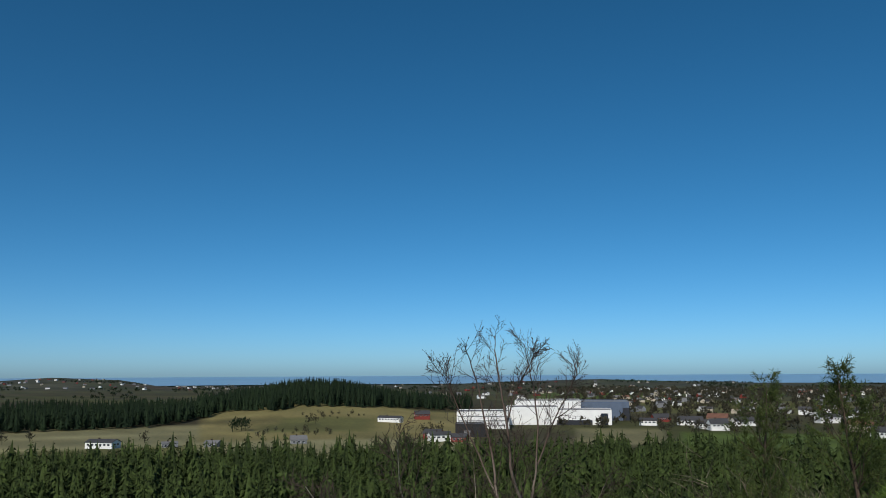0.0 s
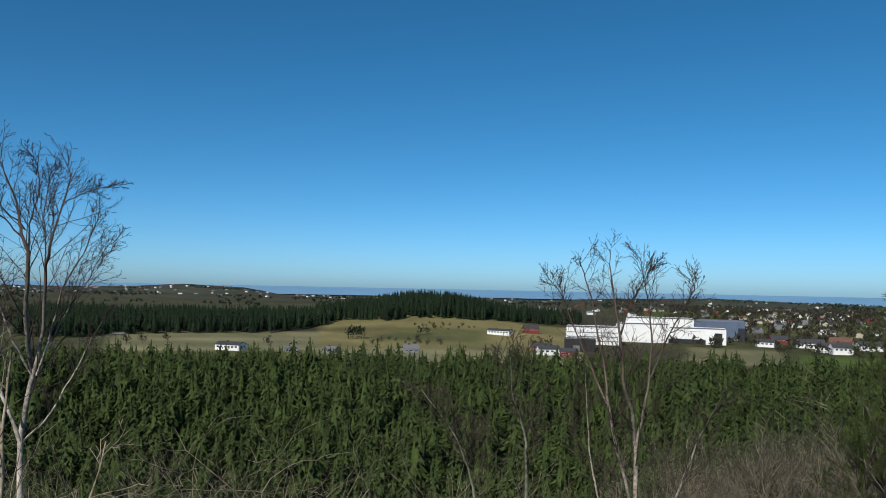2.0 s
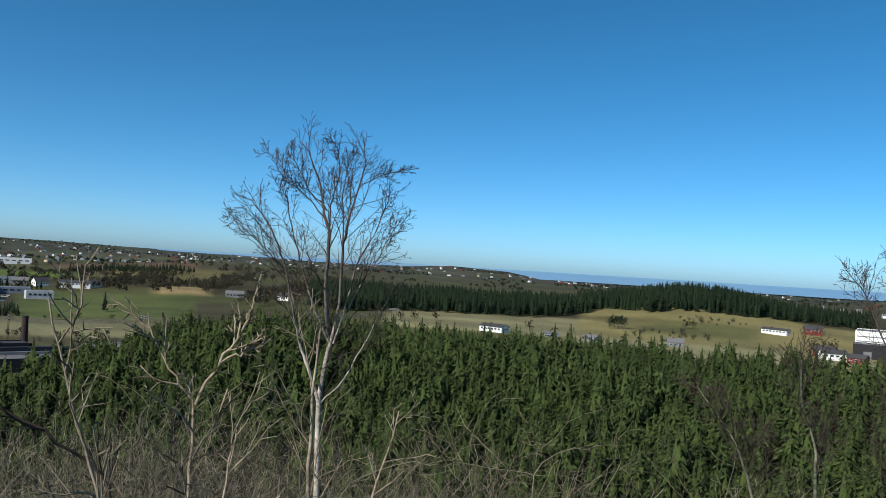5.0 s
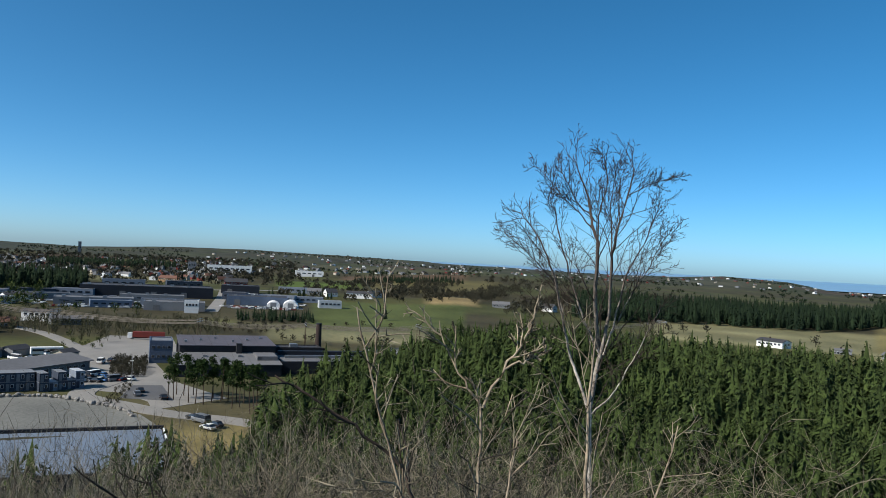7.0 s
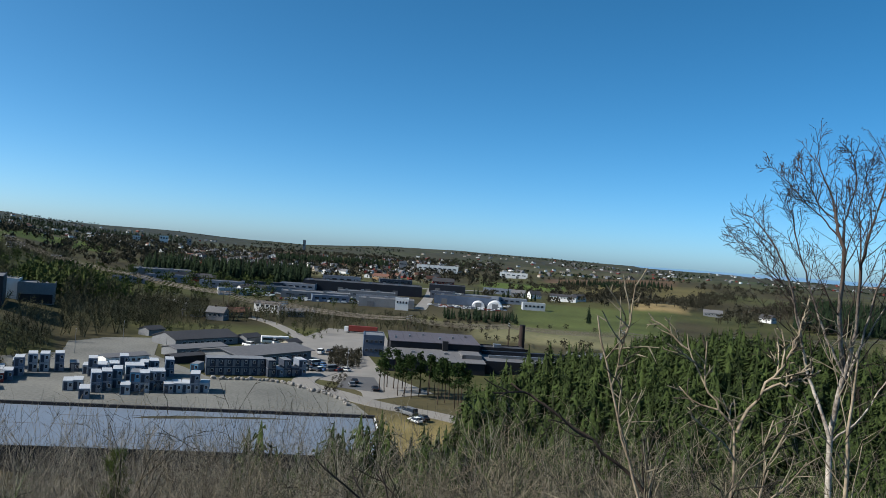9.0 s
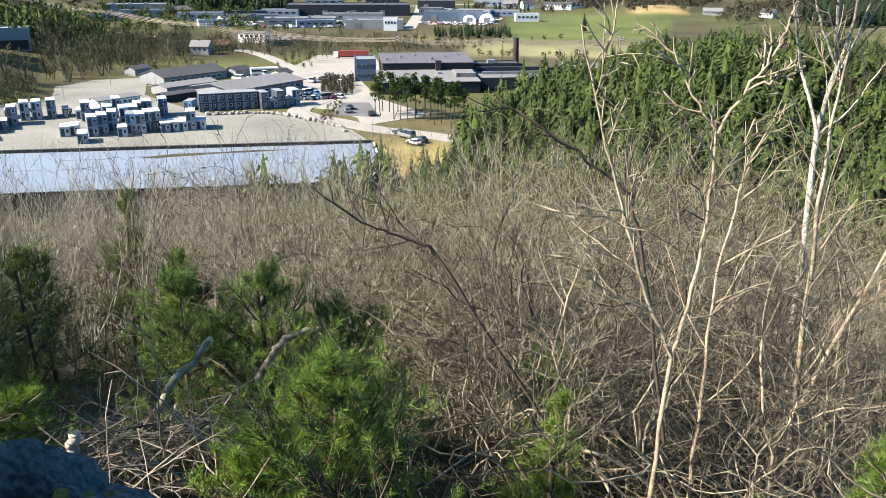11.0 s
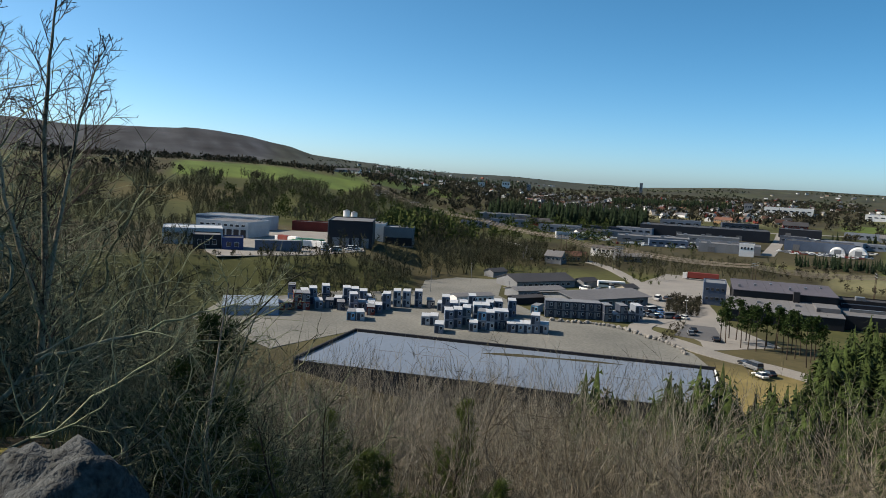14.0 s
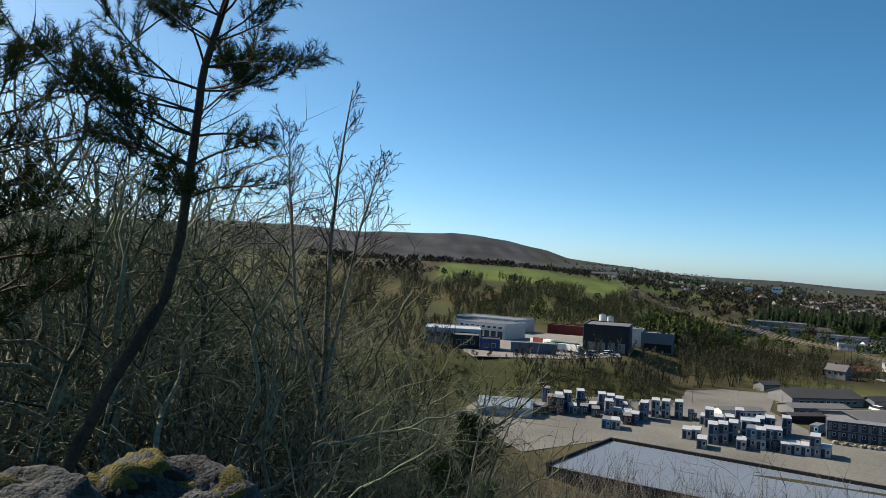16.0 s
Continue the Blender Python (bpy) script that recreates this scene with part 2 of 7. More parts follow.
M_LOG = mat("weathered_log_bark", (0.11, 0.095, 0.07), (0.018, 0.018, 0.012), 0.95, 5.0, 44.0, 0.03)
M_CUT = mat("fresh_cut_wood", (0.465, 0.3375, 0.1875), (0.36, 0.2475, 0.135), 0.85, 6.0, 60.0)


# ---- building blocks ----
def mesh_from(name, verts, faces, material, smooth=False):
    me = bpy.data.meshes.new(name)
    me.from_pydata([tuple(map(float, v)) for v in verts], [], [tuple(map(int, f)) for f in faces])
    for m in (material if isinstance(material, (list, tuple)) else [material]):
        me.materials.append(m)
    if smooth:
        me.shade_smooth()
    return me


def mesh_np(name, verts, tris, material):
    """A triangle mesh from arrays."""
    me = bpy.data.meshes.new(name)
    tris = np.ascontiguousarray(tris, np.int32)
    me.vertices.add(len(verts))
    me.vertices.foreach_set("co", np.ascontiguousarray(verts, np.float32).ravel())
    me.loops.add(tris.size)
    me.loops.foreach_set("vertex_index", tris.ravel())
    me.polygons.add(len(tris))
    me.polygons.foreach_set("loop_start", np.arange(0, tris.size, 3, dtype=np.int32))
    me.update(calc_edges=True)
    me.materials.append(material)
    return me


def part(name, bm, material, parent=None, label=""):
    """Links a bmesh, or a finished mesh, as one object under a thing."""
    if isinstance(bm, bmesh.types.BMesh):
        me = bpy.data.meshes.new(name)
        bm.normal_update()
        bm.to_mesh(me)
        bm.free()
        me.materials.append(material)
    else:
        me = bm
    ob = new(name, me)
    if parent is not None:
        ob.parent = parent
    return tagged(ob, label)


def empty(name, m, label, category, group="", kind=""):
    ob = new(name)
    ob.matrix_world = m
    return tagged(ob, label, category, group, kind)


def box(bm, x0, x1, y0, y1, z0, z1, bevel=0.0):
    r = bmesh.ops.create_cube(bm, size=1.0, matrix=Matrix.Translation(((x0 + x1) / 2, (y0 + y1) / 2, (z0 + z1) / 2))
                              @ Matrix.Diagonal((abs(x1 - x0), abs(y1 - y0), abs(z1 - z0), 1)))
    if bevel:
        bmesh.ops.bevel(bm, geom=list({e for v in r["verts"] for e in v.link_edges}), offset=bevel, segments=1, affect='EDGES')
    return bm


def boxed(x0, x1, y0, y1, z0, z1, bevel=0.0):
    return box(bmesh.new(), x0, x1, y0, y1, z0, z1, bevel)


def cyl(bm, r0, r1, z0, z1, n=12, x=0, y=0):
    bmesh.ops.create_cone(bm, cap_ends=True, segments=n, radius1=r0, radius2=r1, depth=z1 - z0,
                          matrix=Matrix.Translation((x, y, (z0 + z1) / 2)))
    return bm


def polar(az, r):
    return -r * math.sin(radians(az)), r * math.cos(radians(az))


# ---- the land ----
def sm(a, b, x):
    t = np.clip((x - a) / (b - a), 0, 1)
    return t * t * (3 - 2 * t)


RIDGE_AZ = np.array([-180, -60, -29, -16, -11, -4, 1, 19, 22, 26, 29, 36, 45, 52, 59, 65, 70, 75, 79, 86, 89, 93.5, 95, 97.5, 102, 109, 115, 121, 150, 180])
RIDGE_EL = np.array([0, -.3, -.7, -.52, -.38, -.55, -.68, -.68, -.3, -.14, -.34, -.36, -.22, -.07, .04, -.06, -.32, -.22, .02, .1, .45, .85, 1.3, 1.85, 2.3, 2.0, 2.24, 1.95, 1, 0])
WAVES = [(rng.uniform(0, 6.28), rng.uniform(0, 6.28), 2 ** k) for k in range(5) for _ in range(3)]


def waves(x, y, size):
    z = 0
    for p, q, f in WAVES:
        k = 6.28 * f / size
        z = z + np.sin((x * np.cos(p) + y * np.sin(p)) * k + q * 3) / f
    return z / 3


def ground(x, y):
    """Height of the land; the gravel yard in the valley is 0."""
    x, y = np.asarray(x, float), np.asarray(y, float)
    r = np.hypot(x, y)
    a = np.degrees(np.arctan2(-x, y))
    back = np.maximum(sm(128, 165, a), 1 - sm(-75, -45, a))
    steep = 0.42 - 0.10 * sm(95, 125, a) - 0.37 * back - 0.20 * (1 - sm(-16, 6, a)) * (1 - back)
    steep = np.maximum(steep, 0.05)
    shelf = 0.8 + 7.2 * sm(78, 112, a)
    hill = 41.4 - (0.34 - 0.32 * sm(92, 110, a)) * np.minimum(r, shelf) - steep * np.maximum(r - shelf, 0)
    # wooded rise across the dip
    crest = np.interp(a, [-40, -20, -5, 20, 32, 40, 45, 49, 53, 60], [13, 12, 10.5, 10, 11.5, 13.5, 9, 3, 0.5, -1])
    side = 1 - sm(50, 58, a)
    rise = -3 + (crest + 3) * sm(115, 250, r)
    rise = rise + (0 - rise) * sm(268, 400, r)
    flat = -7.5 * (1 - sm(158, 190, r))
    base = rise * side + flat * (1 - side)
    # shelf of the depot, hillside and knoll
    left = sm(85, 90, a)
    base = base + 8 * sm(288, 312, r) * left * (1 - sm(3000, 4000, r))
    base = base + (33 + 6 * sm(92, 100, a)) * sm(470, 1500 - 200 * sm(90, 96, a), r) * sm(76, 96, a) * (1 - sm(3200, 4300, r))
    base = base + 13 * np.exp(-((a - 85.5) / 2.8) ** 2 - ((r - 455) / 60) ** 2)
    base = base + 22 * np.exp(-((a - 9.0) / 5.5) ** 2 - ((r - 1010) / 190) ** 2)
    base = base + 5 * np.exp(-((a - 44.5) / 2.5) ** 2 - ((r - 790) / 70) ** 2)
    base = base + 16 * np.exp(-((a - 42) / 9) ** 2 - ((r - 1500) / 420) ** 2)
    e = np.interp(a, RIDGE_AZ, RIDGE_EL)
    top = 43 + 4350 * np.tan(np.radians(e))
    base = base + top * sm(1600, 4350, r) ** (1.4 + 3.5 * sm(86, 95, a))
    base = base + waves(x, y, 900) * (3.0 * sm(750, 1800, r) + 9 * sm(2500, 4200, r) * sm(92, 97, a)) + waves(x, y, 160) * 0.35 * (1 - sm(190, 195, r) * (1 - sm(560, 800, r)))
    h = 3.0 + 2 * sm(20, 60, r)
    d = np.clip((hill - base) / h, -1, 1)
    z = np.where(hill - base > h, hill, np.where(hill - base < -h, base, base + h * (d + 1) ** 2 / 4))
    z = z + 0.55 * np.exp(-((x + 4.95) ** 2 + (y - 0.6) ** 2) / 1.1)
    return z + waves(x, y, 7) * 0.12 * sm(1.5, 4, r) * (1 - sm(100, 150, r))


def cover(x, y):
    """Base colours of fields, heath, and town ground, with distance haze tinted in far off."""
    r = np.hypot(x, y)
    a = np.degrees(np.arctan2(-x, y))
    w = waves(x, y, 400)
    c = np.empty(x.shape + (3,))
    heath, grass, dry = np.array((.070, .062, .036)), np.array((.085, .092, .036)), np.array((.19, .165, .075))
    green, pale, olive, plough = np.array((.095, .135, .034)), np.array((.235, .22, .125)), np.array((.125, .125, .05)), np.array((.13, .085, .055))
    c[:] = heath
    c = c + (grass - c) * sm(-0.2, 0.5, w)[..., None] * 0.8

    def field(col, a0, a1, r0, r1, soft=0.25):
        nonlocal c
        # edges lean a little with distance
        aa = a + (r - r0) * 0.002
        k = sm(a0 - soft, a0 + soft, aa) * (1 - sm(a1 - soft, a1 + soft, aa)) * sm(r0 - 6, r0 + 6, r) * (1 - sm(r1 - 12, r1 + 12, r))
        c = c + (col - c) * k[..., None]

    field(pale, -2, 31, 400, 720)
    field(dry * 1.25, -2, 17, 545, 900)
    field(olive * 1.1, 5, 13, 610, 760, 1.0)
    field(dry * 0.9, 11.5, 16, 700, 800, 0.6)
    field(olive, 17, 31, 455, 530)
    field(green * 1.0, -40, -15.5, 250, 620)
    field(pale * 0.8, -15, -9, 500, 640)
    field(olive, -30, -12, 900, 1300)
    field(green * 0.95, -16, -6, 1350, 1800)
    field(np.array((.10, .12, .042)), 44.0, 55, 485, 735)
    field(olive * 0.7, 44, 57, 745, 830)
    field(pale * 0.78, 45, 64.5, 392, 478)
    field(olive * 1.2, 60, 66, 470, 500)
    field(np.array((.36, .27, .14)), 43, 46.5, 735, 850, 0.5)
    field(green * 1.1, 51.5, 57.5, 1000, 1190)
    field(dry * 0.7, 42, 51, 960, 1300)
    field(plough, 44, 53, 1300, 1550)
    field(green, 67.5, 77, 700, 780)
    field(pale * .7, 60, 76, 1000, 1150)
    field(green * 1.25, 89.5, 103, 900, 1180)
    field(green * 0.9, 83, 92, 1150, 1500)
    field(dry * 0.6, 97, 108, 640, 860)
    field(np.array((.052, .057, .023)), 86, 112, 225, 325)
    field(heath * 0.9, 58, 86, 400, 470)
    field(heath, 62, 84, 470, 560)
    for k in range(46):
        a0 = -40 + 180 * ((k * 0.618) % 1)
        r0 = 1500 + 2500 * ((k * 0.377) % 1)
        field((green, olive, pale * .6, dry * .6, plough, grass)[k % 6] * .8, a0, a0 + 3 + 5 * ((k * .71) % 1), r0, r0 * 1.12)
    field(grass * 0.85, 86, 113, 480, 900, 2.0)
    field(dry * 0.55, 98, 107, 640, 800, 1.0)
    # mountain and far plain turn blue-grey: distance haze put into the colour
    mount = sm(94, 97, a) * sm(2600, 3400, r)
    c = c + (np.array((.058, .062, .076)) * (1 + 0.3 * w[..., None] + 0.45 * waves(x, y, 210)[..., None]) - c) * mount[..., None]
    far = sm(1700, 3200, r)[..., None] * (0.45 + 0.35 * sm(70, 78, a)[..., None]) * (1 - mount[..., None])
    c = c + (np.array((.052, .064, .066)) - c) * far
    near = (1 - sm(120, 200, r))[..., None]
    c = c + (np.array((.10, .085, .045)) - c) * near
    c = c * (1 + 0.22 * waves(x, y, 95) + 0.14 * waves(x + 40, y, 33))[..., None]
    c = c * (0.80 + 0.20 * (1 - sm(300, 600, r)))[..., None]
    bank = sm(57.5, 59.5, a) * (1 - sm(64, 65.5, a)) * sm(140, 152, r) * (1 - sm(196, 206, r))
    c = c + (np.array((.21, .17, .08)) * (1 + 0.3 * waves(x, y, 30)[..., None]) - c) * bank[..., None]
    return np.clip(c, 0, 1)


az = np.concatenate([np.arange(-45, 140, 0.5), np.arange(140, 315, 3.5)])
rr = [0.0001]
step = 0.45
while rr[-1] < 4700:
    rr.append(rr[-1] + max(step, rr[-1] * 0.042))
rr = np.array(rr)
A, R = np.meshgrid(np.radians(az), rr)
X, Y = -R * np.sin(A), R * np.cos(A)
Z = ground(X, Y)
na, nr = len(az), len(rr)
idx = np.arange(na * nr).reshape(nr, na)
i0, i1 = idx[:-1], idx[1:]
j0, j1 = np.roll(i0, -1, 1), np.roll(i1, -1, 1)
tris = np.concatenate([np.stack([i0, i1, j1], -1).reshape(-1, 3), np.stack([i0, j1, j0], -1).reshape(-1, 3)])[:, ::-1]
me = mesh_np("ground", np.stack([X, Y, Z], -1).reshape(-1, 3), tris, M_LAND)
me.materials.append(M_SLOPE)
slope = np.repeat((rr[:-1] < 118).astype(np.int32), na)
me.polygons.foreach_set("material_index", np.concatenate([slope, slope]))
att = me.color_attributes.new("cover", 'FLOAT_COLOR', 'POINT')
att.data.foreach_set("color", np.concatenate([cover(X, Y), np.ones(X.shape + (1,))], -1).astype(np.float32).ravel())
me.shade_smooth()
tagged(new("ground", me), "rolling farmland, heath and wooded slopes in spring", "ground", kind="structure")

# open sea on the skyline
sa = np.radians(np.arange(-60, 61, 2.0))
sv, sf = [], []
for k, (r, z) in enumerate(((3900, -4), (4200, 18), (4500, 26), (4870, 31.5))):
    for t in sa:
        sv.append((-r * math.sin(t), r * math.cos(t), z))
for k in range(3):
    for j in range(len(sa) - 1):
        sf.append((k * len(sa) + j, k * len(sa) + j + 1, (k + 1) * len(sa) + j + 1, (k + 1) * len(sa) + j))
tagged(new("sea", mesh_from("sea", sv, sf, M_SEA, True)), "calm blue sea along the skyline", "sea", kind="structure")


# ---- plants: generators ----
def tube_arrays(branches, sides=5, thin=0.02):
    """Tapered tubes along polylines: (points, radii) each."""
    V, T, n0 = [], [], 0
    for pts, rad in branches:
        pts, rad = np.asarray(pts, float), np.asarray(rad, float)
        k = sides if rad[0] > thin else 3
        d = np.gradient(pts, axis=0)
        d /= np.linalg.norm(d, axis=1, keepdims=True) + 1e-9
        ref = np.where(np.abs(d[:, 2:3]) < 0.9, np.array([[0, 0, 1.0]]), np.array([[1.0, 0, 0]]))
        u = np.cross(d, ref)
        u /= np.linalg.norm(u, axis=1, keepdims=True) + 1e-9
        w = np.cross(d, u)
        ang = np.arange(k) * 2 * np.pi / k
        ring = pts[:, None] + rad[:, None, None] * (np.cos(ang)[None, :, None] * u[:, None] + np.sin(ang)[None, :, None] * w[:, None])
        V.append(ring.reshape(-1, 3))
        m = len(pts)
        i = (np.arange(m - 1)[:, None] * k + np.arange(k)[None]).ravel() + n0
        j = (np.arange(m - 1)[:, None] * k + (np.arange(k)[None] + 1) % k).ravel() + n0
        T += [np.stack([i, j, j + k], -1), np.stack([i, j + k, i + k], -1)]
        n0 += m * k
    return np.concatenate(V), np.concatenate(T)


def unit(v):
    v = np.asarray(v, float)
    return v / (np.linalg.norm(v) + 1e-9)


def curve_pts(g, start, direction, length, n=5, bend=0.25, lift=0.0):
    p, d, out = np.array(start, float), unit(direction), [np.array(start, float)]
    for _ in range(n):
        d = unit(d + g.normal(0, bend, 3) * 0.5 + np.array((0, 0, lift)))
        p = p + d * length / n
        out.append(p.copy())
    return np.array(out)


def sprout(g, stem, rads, count, lo, hi, length, spread, n=4, bend=0.2, lift=0.07, taper=0.5, fat=0.0026):
    """Side branches from a stem, between two fractions of its length."""
    out, m = [], len(stem)
    for i in range(count):
        f = lo + (hi - lo) * (i + g.random()) / count
        q = f * (m - 1)
        k = min(int(q), m - 2)
        p = stem[k] + (stem[k + 1] - stem[k]) * (q - k)
        r = rads[k] + (rads[k + 1] - rads[k]) * (q - k)
        d = unit(stem[k + 1] - stem[k])
        side = unit(np.cross(d, g.normal(0, 1, 3)))
        L = length * (1.15 - 0.75 * f) * g.uniform(0.6, 1.2)
        pts = curve_pts(g, p, d * (1 - spread) + side * spread, L, n, bend, lift)
        out.append((pts, np.linspace(max(r * taper, fat * 1.5), fat, n + 1)))
    return out


def bare_tree(seed, height, stems=1, spread=0.12, r0=0.05, boughs=12, twigs=5, sprays=3, upright=0.55, bough_len=0.38, given=None, fat=0.0026, dark_boughs=False, low=0.22, bend=0.2, taper=0.4, long=0.7):
    """A leafless tree: stems, boughs, twigs, sprays. Two arrays: wood and twigs."""
    g = np.random.default_rng(seed)
    lines = []
    if given:
        for pts, ra, rb in given:
            pts = np.asarray(pts, float)
            t = np.linspace(0, len(pts) - 1, 4 * len(pts))
            lines.append((np.stack([np.interp(t, np.arange(len(pts)), pts[:, i]) for i in range(3)], -1) + g.normal(0, 0.005, (len(t), 3)),
                          np.linspace(ra, rb, len(t))))
    else:
        for s in range(stems):
            a = g.uniform(0, 6.28)
            d = (math.cos(a) * spread * g.uniform(0.3, 1.6), math.sin(a) * spread * g.uniform(0.3, 1.6), 1)
            L = height * g.uniform(0.75, 1.0)
            lines.append((curve_pts(g, (g.normal(0, 0.12), g.normal(0, 0.12), -0.15), d, L, 9, 0.14, 0.03), np.linspace(r0 * g.uniform(0.7, 1), 0.005, 10)))
    groups = []
    for stem in lines:
        wood, fine = [stem], []
        L = np.linalg.norm(stem[0][-1] - stem[0][0])
        if given:
            L = min(L, 3.0)
        slim = []
        for b in sprout(g, *stem, boughs, low, 0.99, L * bough_len, upright, 5, bend, taper=taper, fat=fat * 1.3):
            (fine if dark_boughs else wood).append(b)
            for t in sprout(g, *b, twigs, 0.15, 1.0, np.linalg.norm(b[0][-1] - b[0][0]) * long, 0.5, 3 if given else 2, bend * 1.4, fat=fat):
                fine.append(t)
                slim += sprout(g, *t, sprays, 0.2, 1.0, np.linalg.norm(t[0][-1] - t[0][0]) * 0.62, 0.55, 1, taper=0.7, fat=fat * 0.75)
        fv, ft = tube_arrays(fine)
        if slim:
            p, q = np.array([k[0][0] for k in slim]), np.array([k[0][-1] for k in slim])
            side = np.cross(q - p, g.normal(0, 1, p.shape))
            side *= 1.6 * fat / np.linalg.norm(side, axis=1, keepdims=True)
            sv = np.stack([p - side, p + side, q], 1).reshape(-1, 3)
            ft = np.concatenate([ft, np.arange(len(sv)).reshape(-1, 3) + len(fv)])
            fv = np.concatenate([fv, sv])
        groups.append((tube_arrays(wood), (fv, ft)))
    return groups


def forked(seed, height, stems=3, spread=0.4, r0=0.025, angle=0.6, ratio=0.74, levels=4, bend=0.25, lift=0.06, sides=2, fat=0.0024, wood_levels=2):
    """A leafless shrub or crooked tree whose branches fork again and again. Per stem two arrays: wood and twigs."""
    g = np.random.default_rng(seed)
    first = height * (1 - ratio) / (1 - ratio ** (levels + 1))
    groups = []
    for s in range(stems):
        wood, fine, slim = [], [], []
        todo = []
        a = g.uniform(0, 6.28)
        tilt = spread * g.uniform(0.4, 1.3)
        todo.append((np.array((g.normal(0, 0.1), g.normal(0, 0.1), -0.15)), np.array((math.cos(a) * tilt, math.sin(a) * tilt, 1.0)), first * g.uniform(0.8, 1.15), r0 * g.uniform(0.7, 1.0), 0))
        while todo:
            p, d, L, r, lv = todo.pop()
            if lv == levels:
                slim.append((p, p + unit(d + g.normal(0, 0.2, 3)) * L))
                continue
            n = (6, 5, 4, 3)[min(lv, 3)]
            pts = curve_pts(g, p, d, L, n, bend, lift)
            r1 = max(r * 0.74, fat)
            (wood if lv < wood_levels else fine).append((pts, np.linspace(r, r1, n + 1)))
            e = unit(pts[-1] - pts[-2])
            turn = unit(np.cross(e, g.normal(0, 1, 3)))
            todo.append((pts[-1], e + turn * angle * g.uniform(0.2, 0.6), L * ratio * g.uniform(0.85, 1.15), max(r1 * 0.88, fat), lv + 1))
            todo.append((pts[-1], e - turn * angle * g.uniform(0.6, 1.2), L * ratio * g.uniform(0.7, 1.05), max(r1 * 0.7, fat), lv + 1))
            for q in range(sides):
                f = g.uniform(0.3, 0.95) * n
                k = min(int(f), n - 1)
                turn = unit(np.cross(e, g.normal(0, 1, 3)))
                todo.append((pts[k] + (pts[k + 1] - pts[k]) * (f - k), e + turn * angle * g.uniform(0.9, 1.6), L * ratio * g.uniform(0.5, 0.9), max(r1 * 0.5, fat), lv + 1))
        fv, ft = tube_arrays(fine)
        p, q = np.array([k[0] for k in slim]), np.array([k[1] for k in slim])
        side = np.cross(q - p, g.normal(0, 1, p.shape))
        side *= 1.15 * fat / np.linalg.norm(side, axis=1, keepdims=True)
        sv = np.stack([p - side, p + side, q], 1).reshape(-1, 3)
        groups.append((tube_arrays(wood), (np.concatenate([fv, sv]), np.concatenate([ft, np.arange(len(sv)).reshape(-1, 3) + len(fv)]))))
    return groups


def tufts(g, centres, dirs, length=0.07, width=0.0035, per=22):
    """Pine needles standing out round the last hand's width of each shoot, like a brush."""
    n = len(centres)
    along = g.uniform(-1.0, 0.25, (n * per, 1))
    ax = np.repeat(dirs, per, 0)
    c = np.repeat(centres, per, 0) + ax * along * length * 1.1
    side = np.cross(ax, g.normal(0, 1, ax.shape))
    side /= np.linalg.norm(side, axis=1, keepdims=True)
    d = ax * g.uniform(0.35, 1.0, (n * per, 1)) + side * g.uniform(0.5, 1.0, (n * per, 1))
    d /= np.linalg.norm(d, axis=1, keepdims=True)
    s = np.cross(d, g.normal(0, 1, d.shape))
    s /= np.linalg.norm(s, axis=1, keepdims=True)
    L = length * g.uniform(0.7, 1.1, (n * per, 1))
    v = np.stack([c - s * width, c + s * width, c + d * L], 1).reshape(-1, 3)
    return v, np.arange(len(v)).reshape(-1, 3)


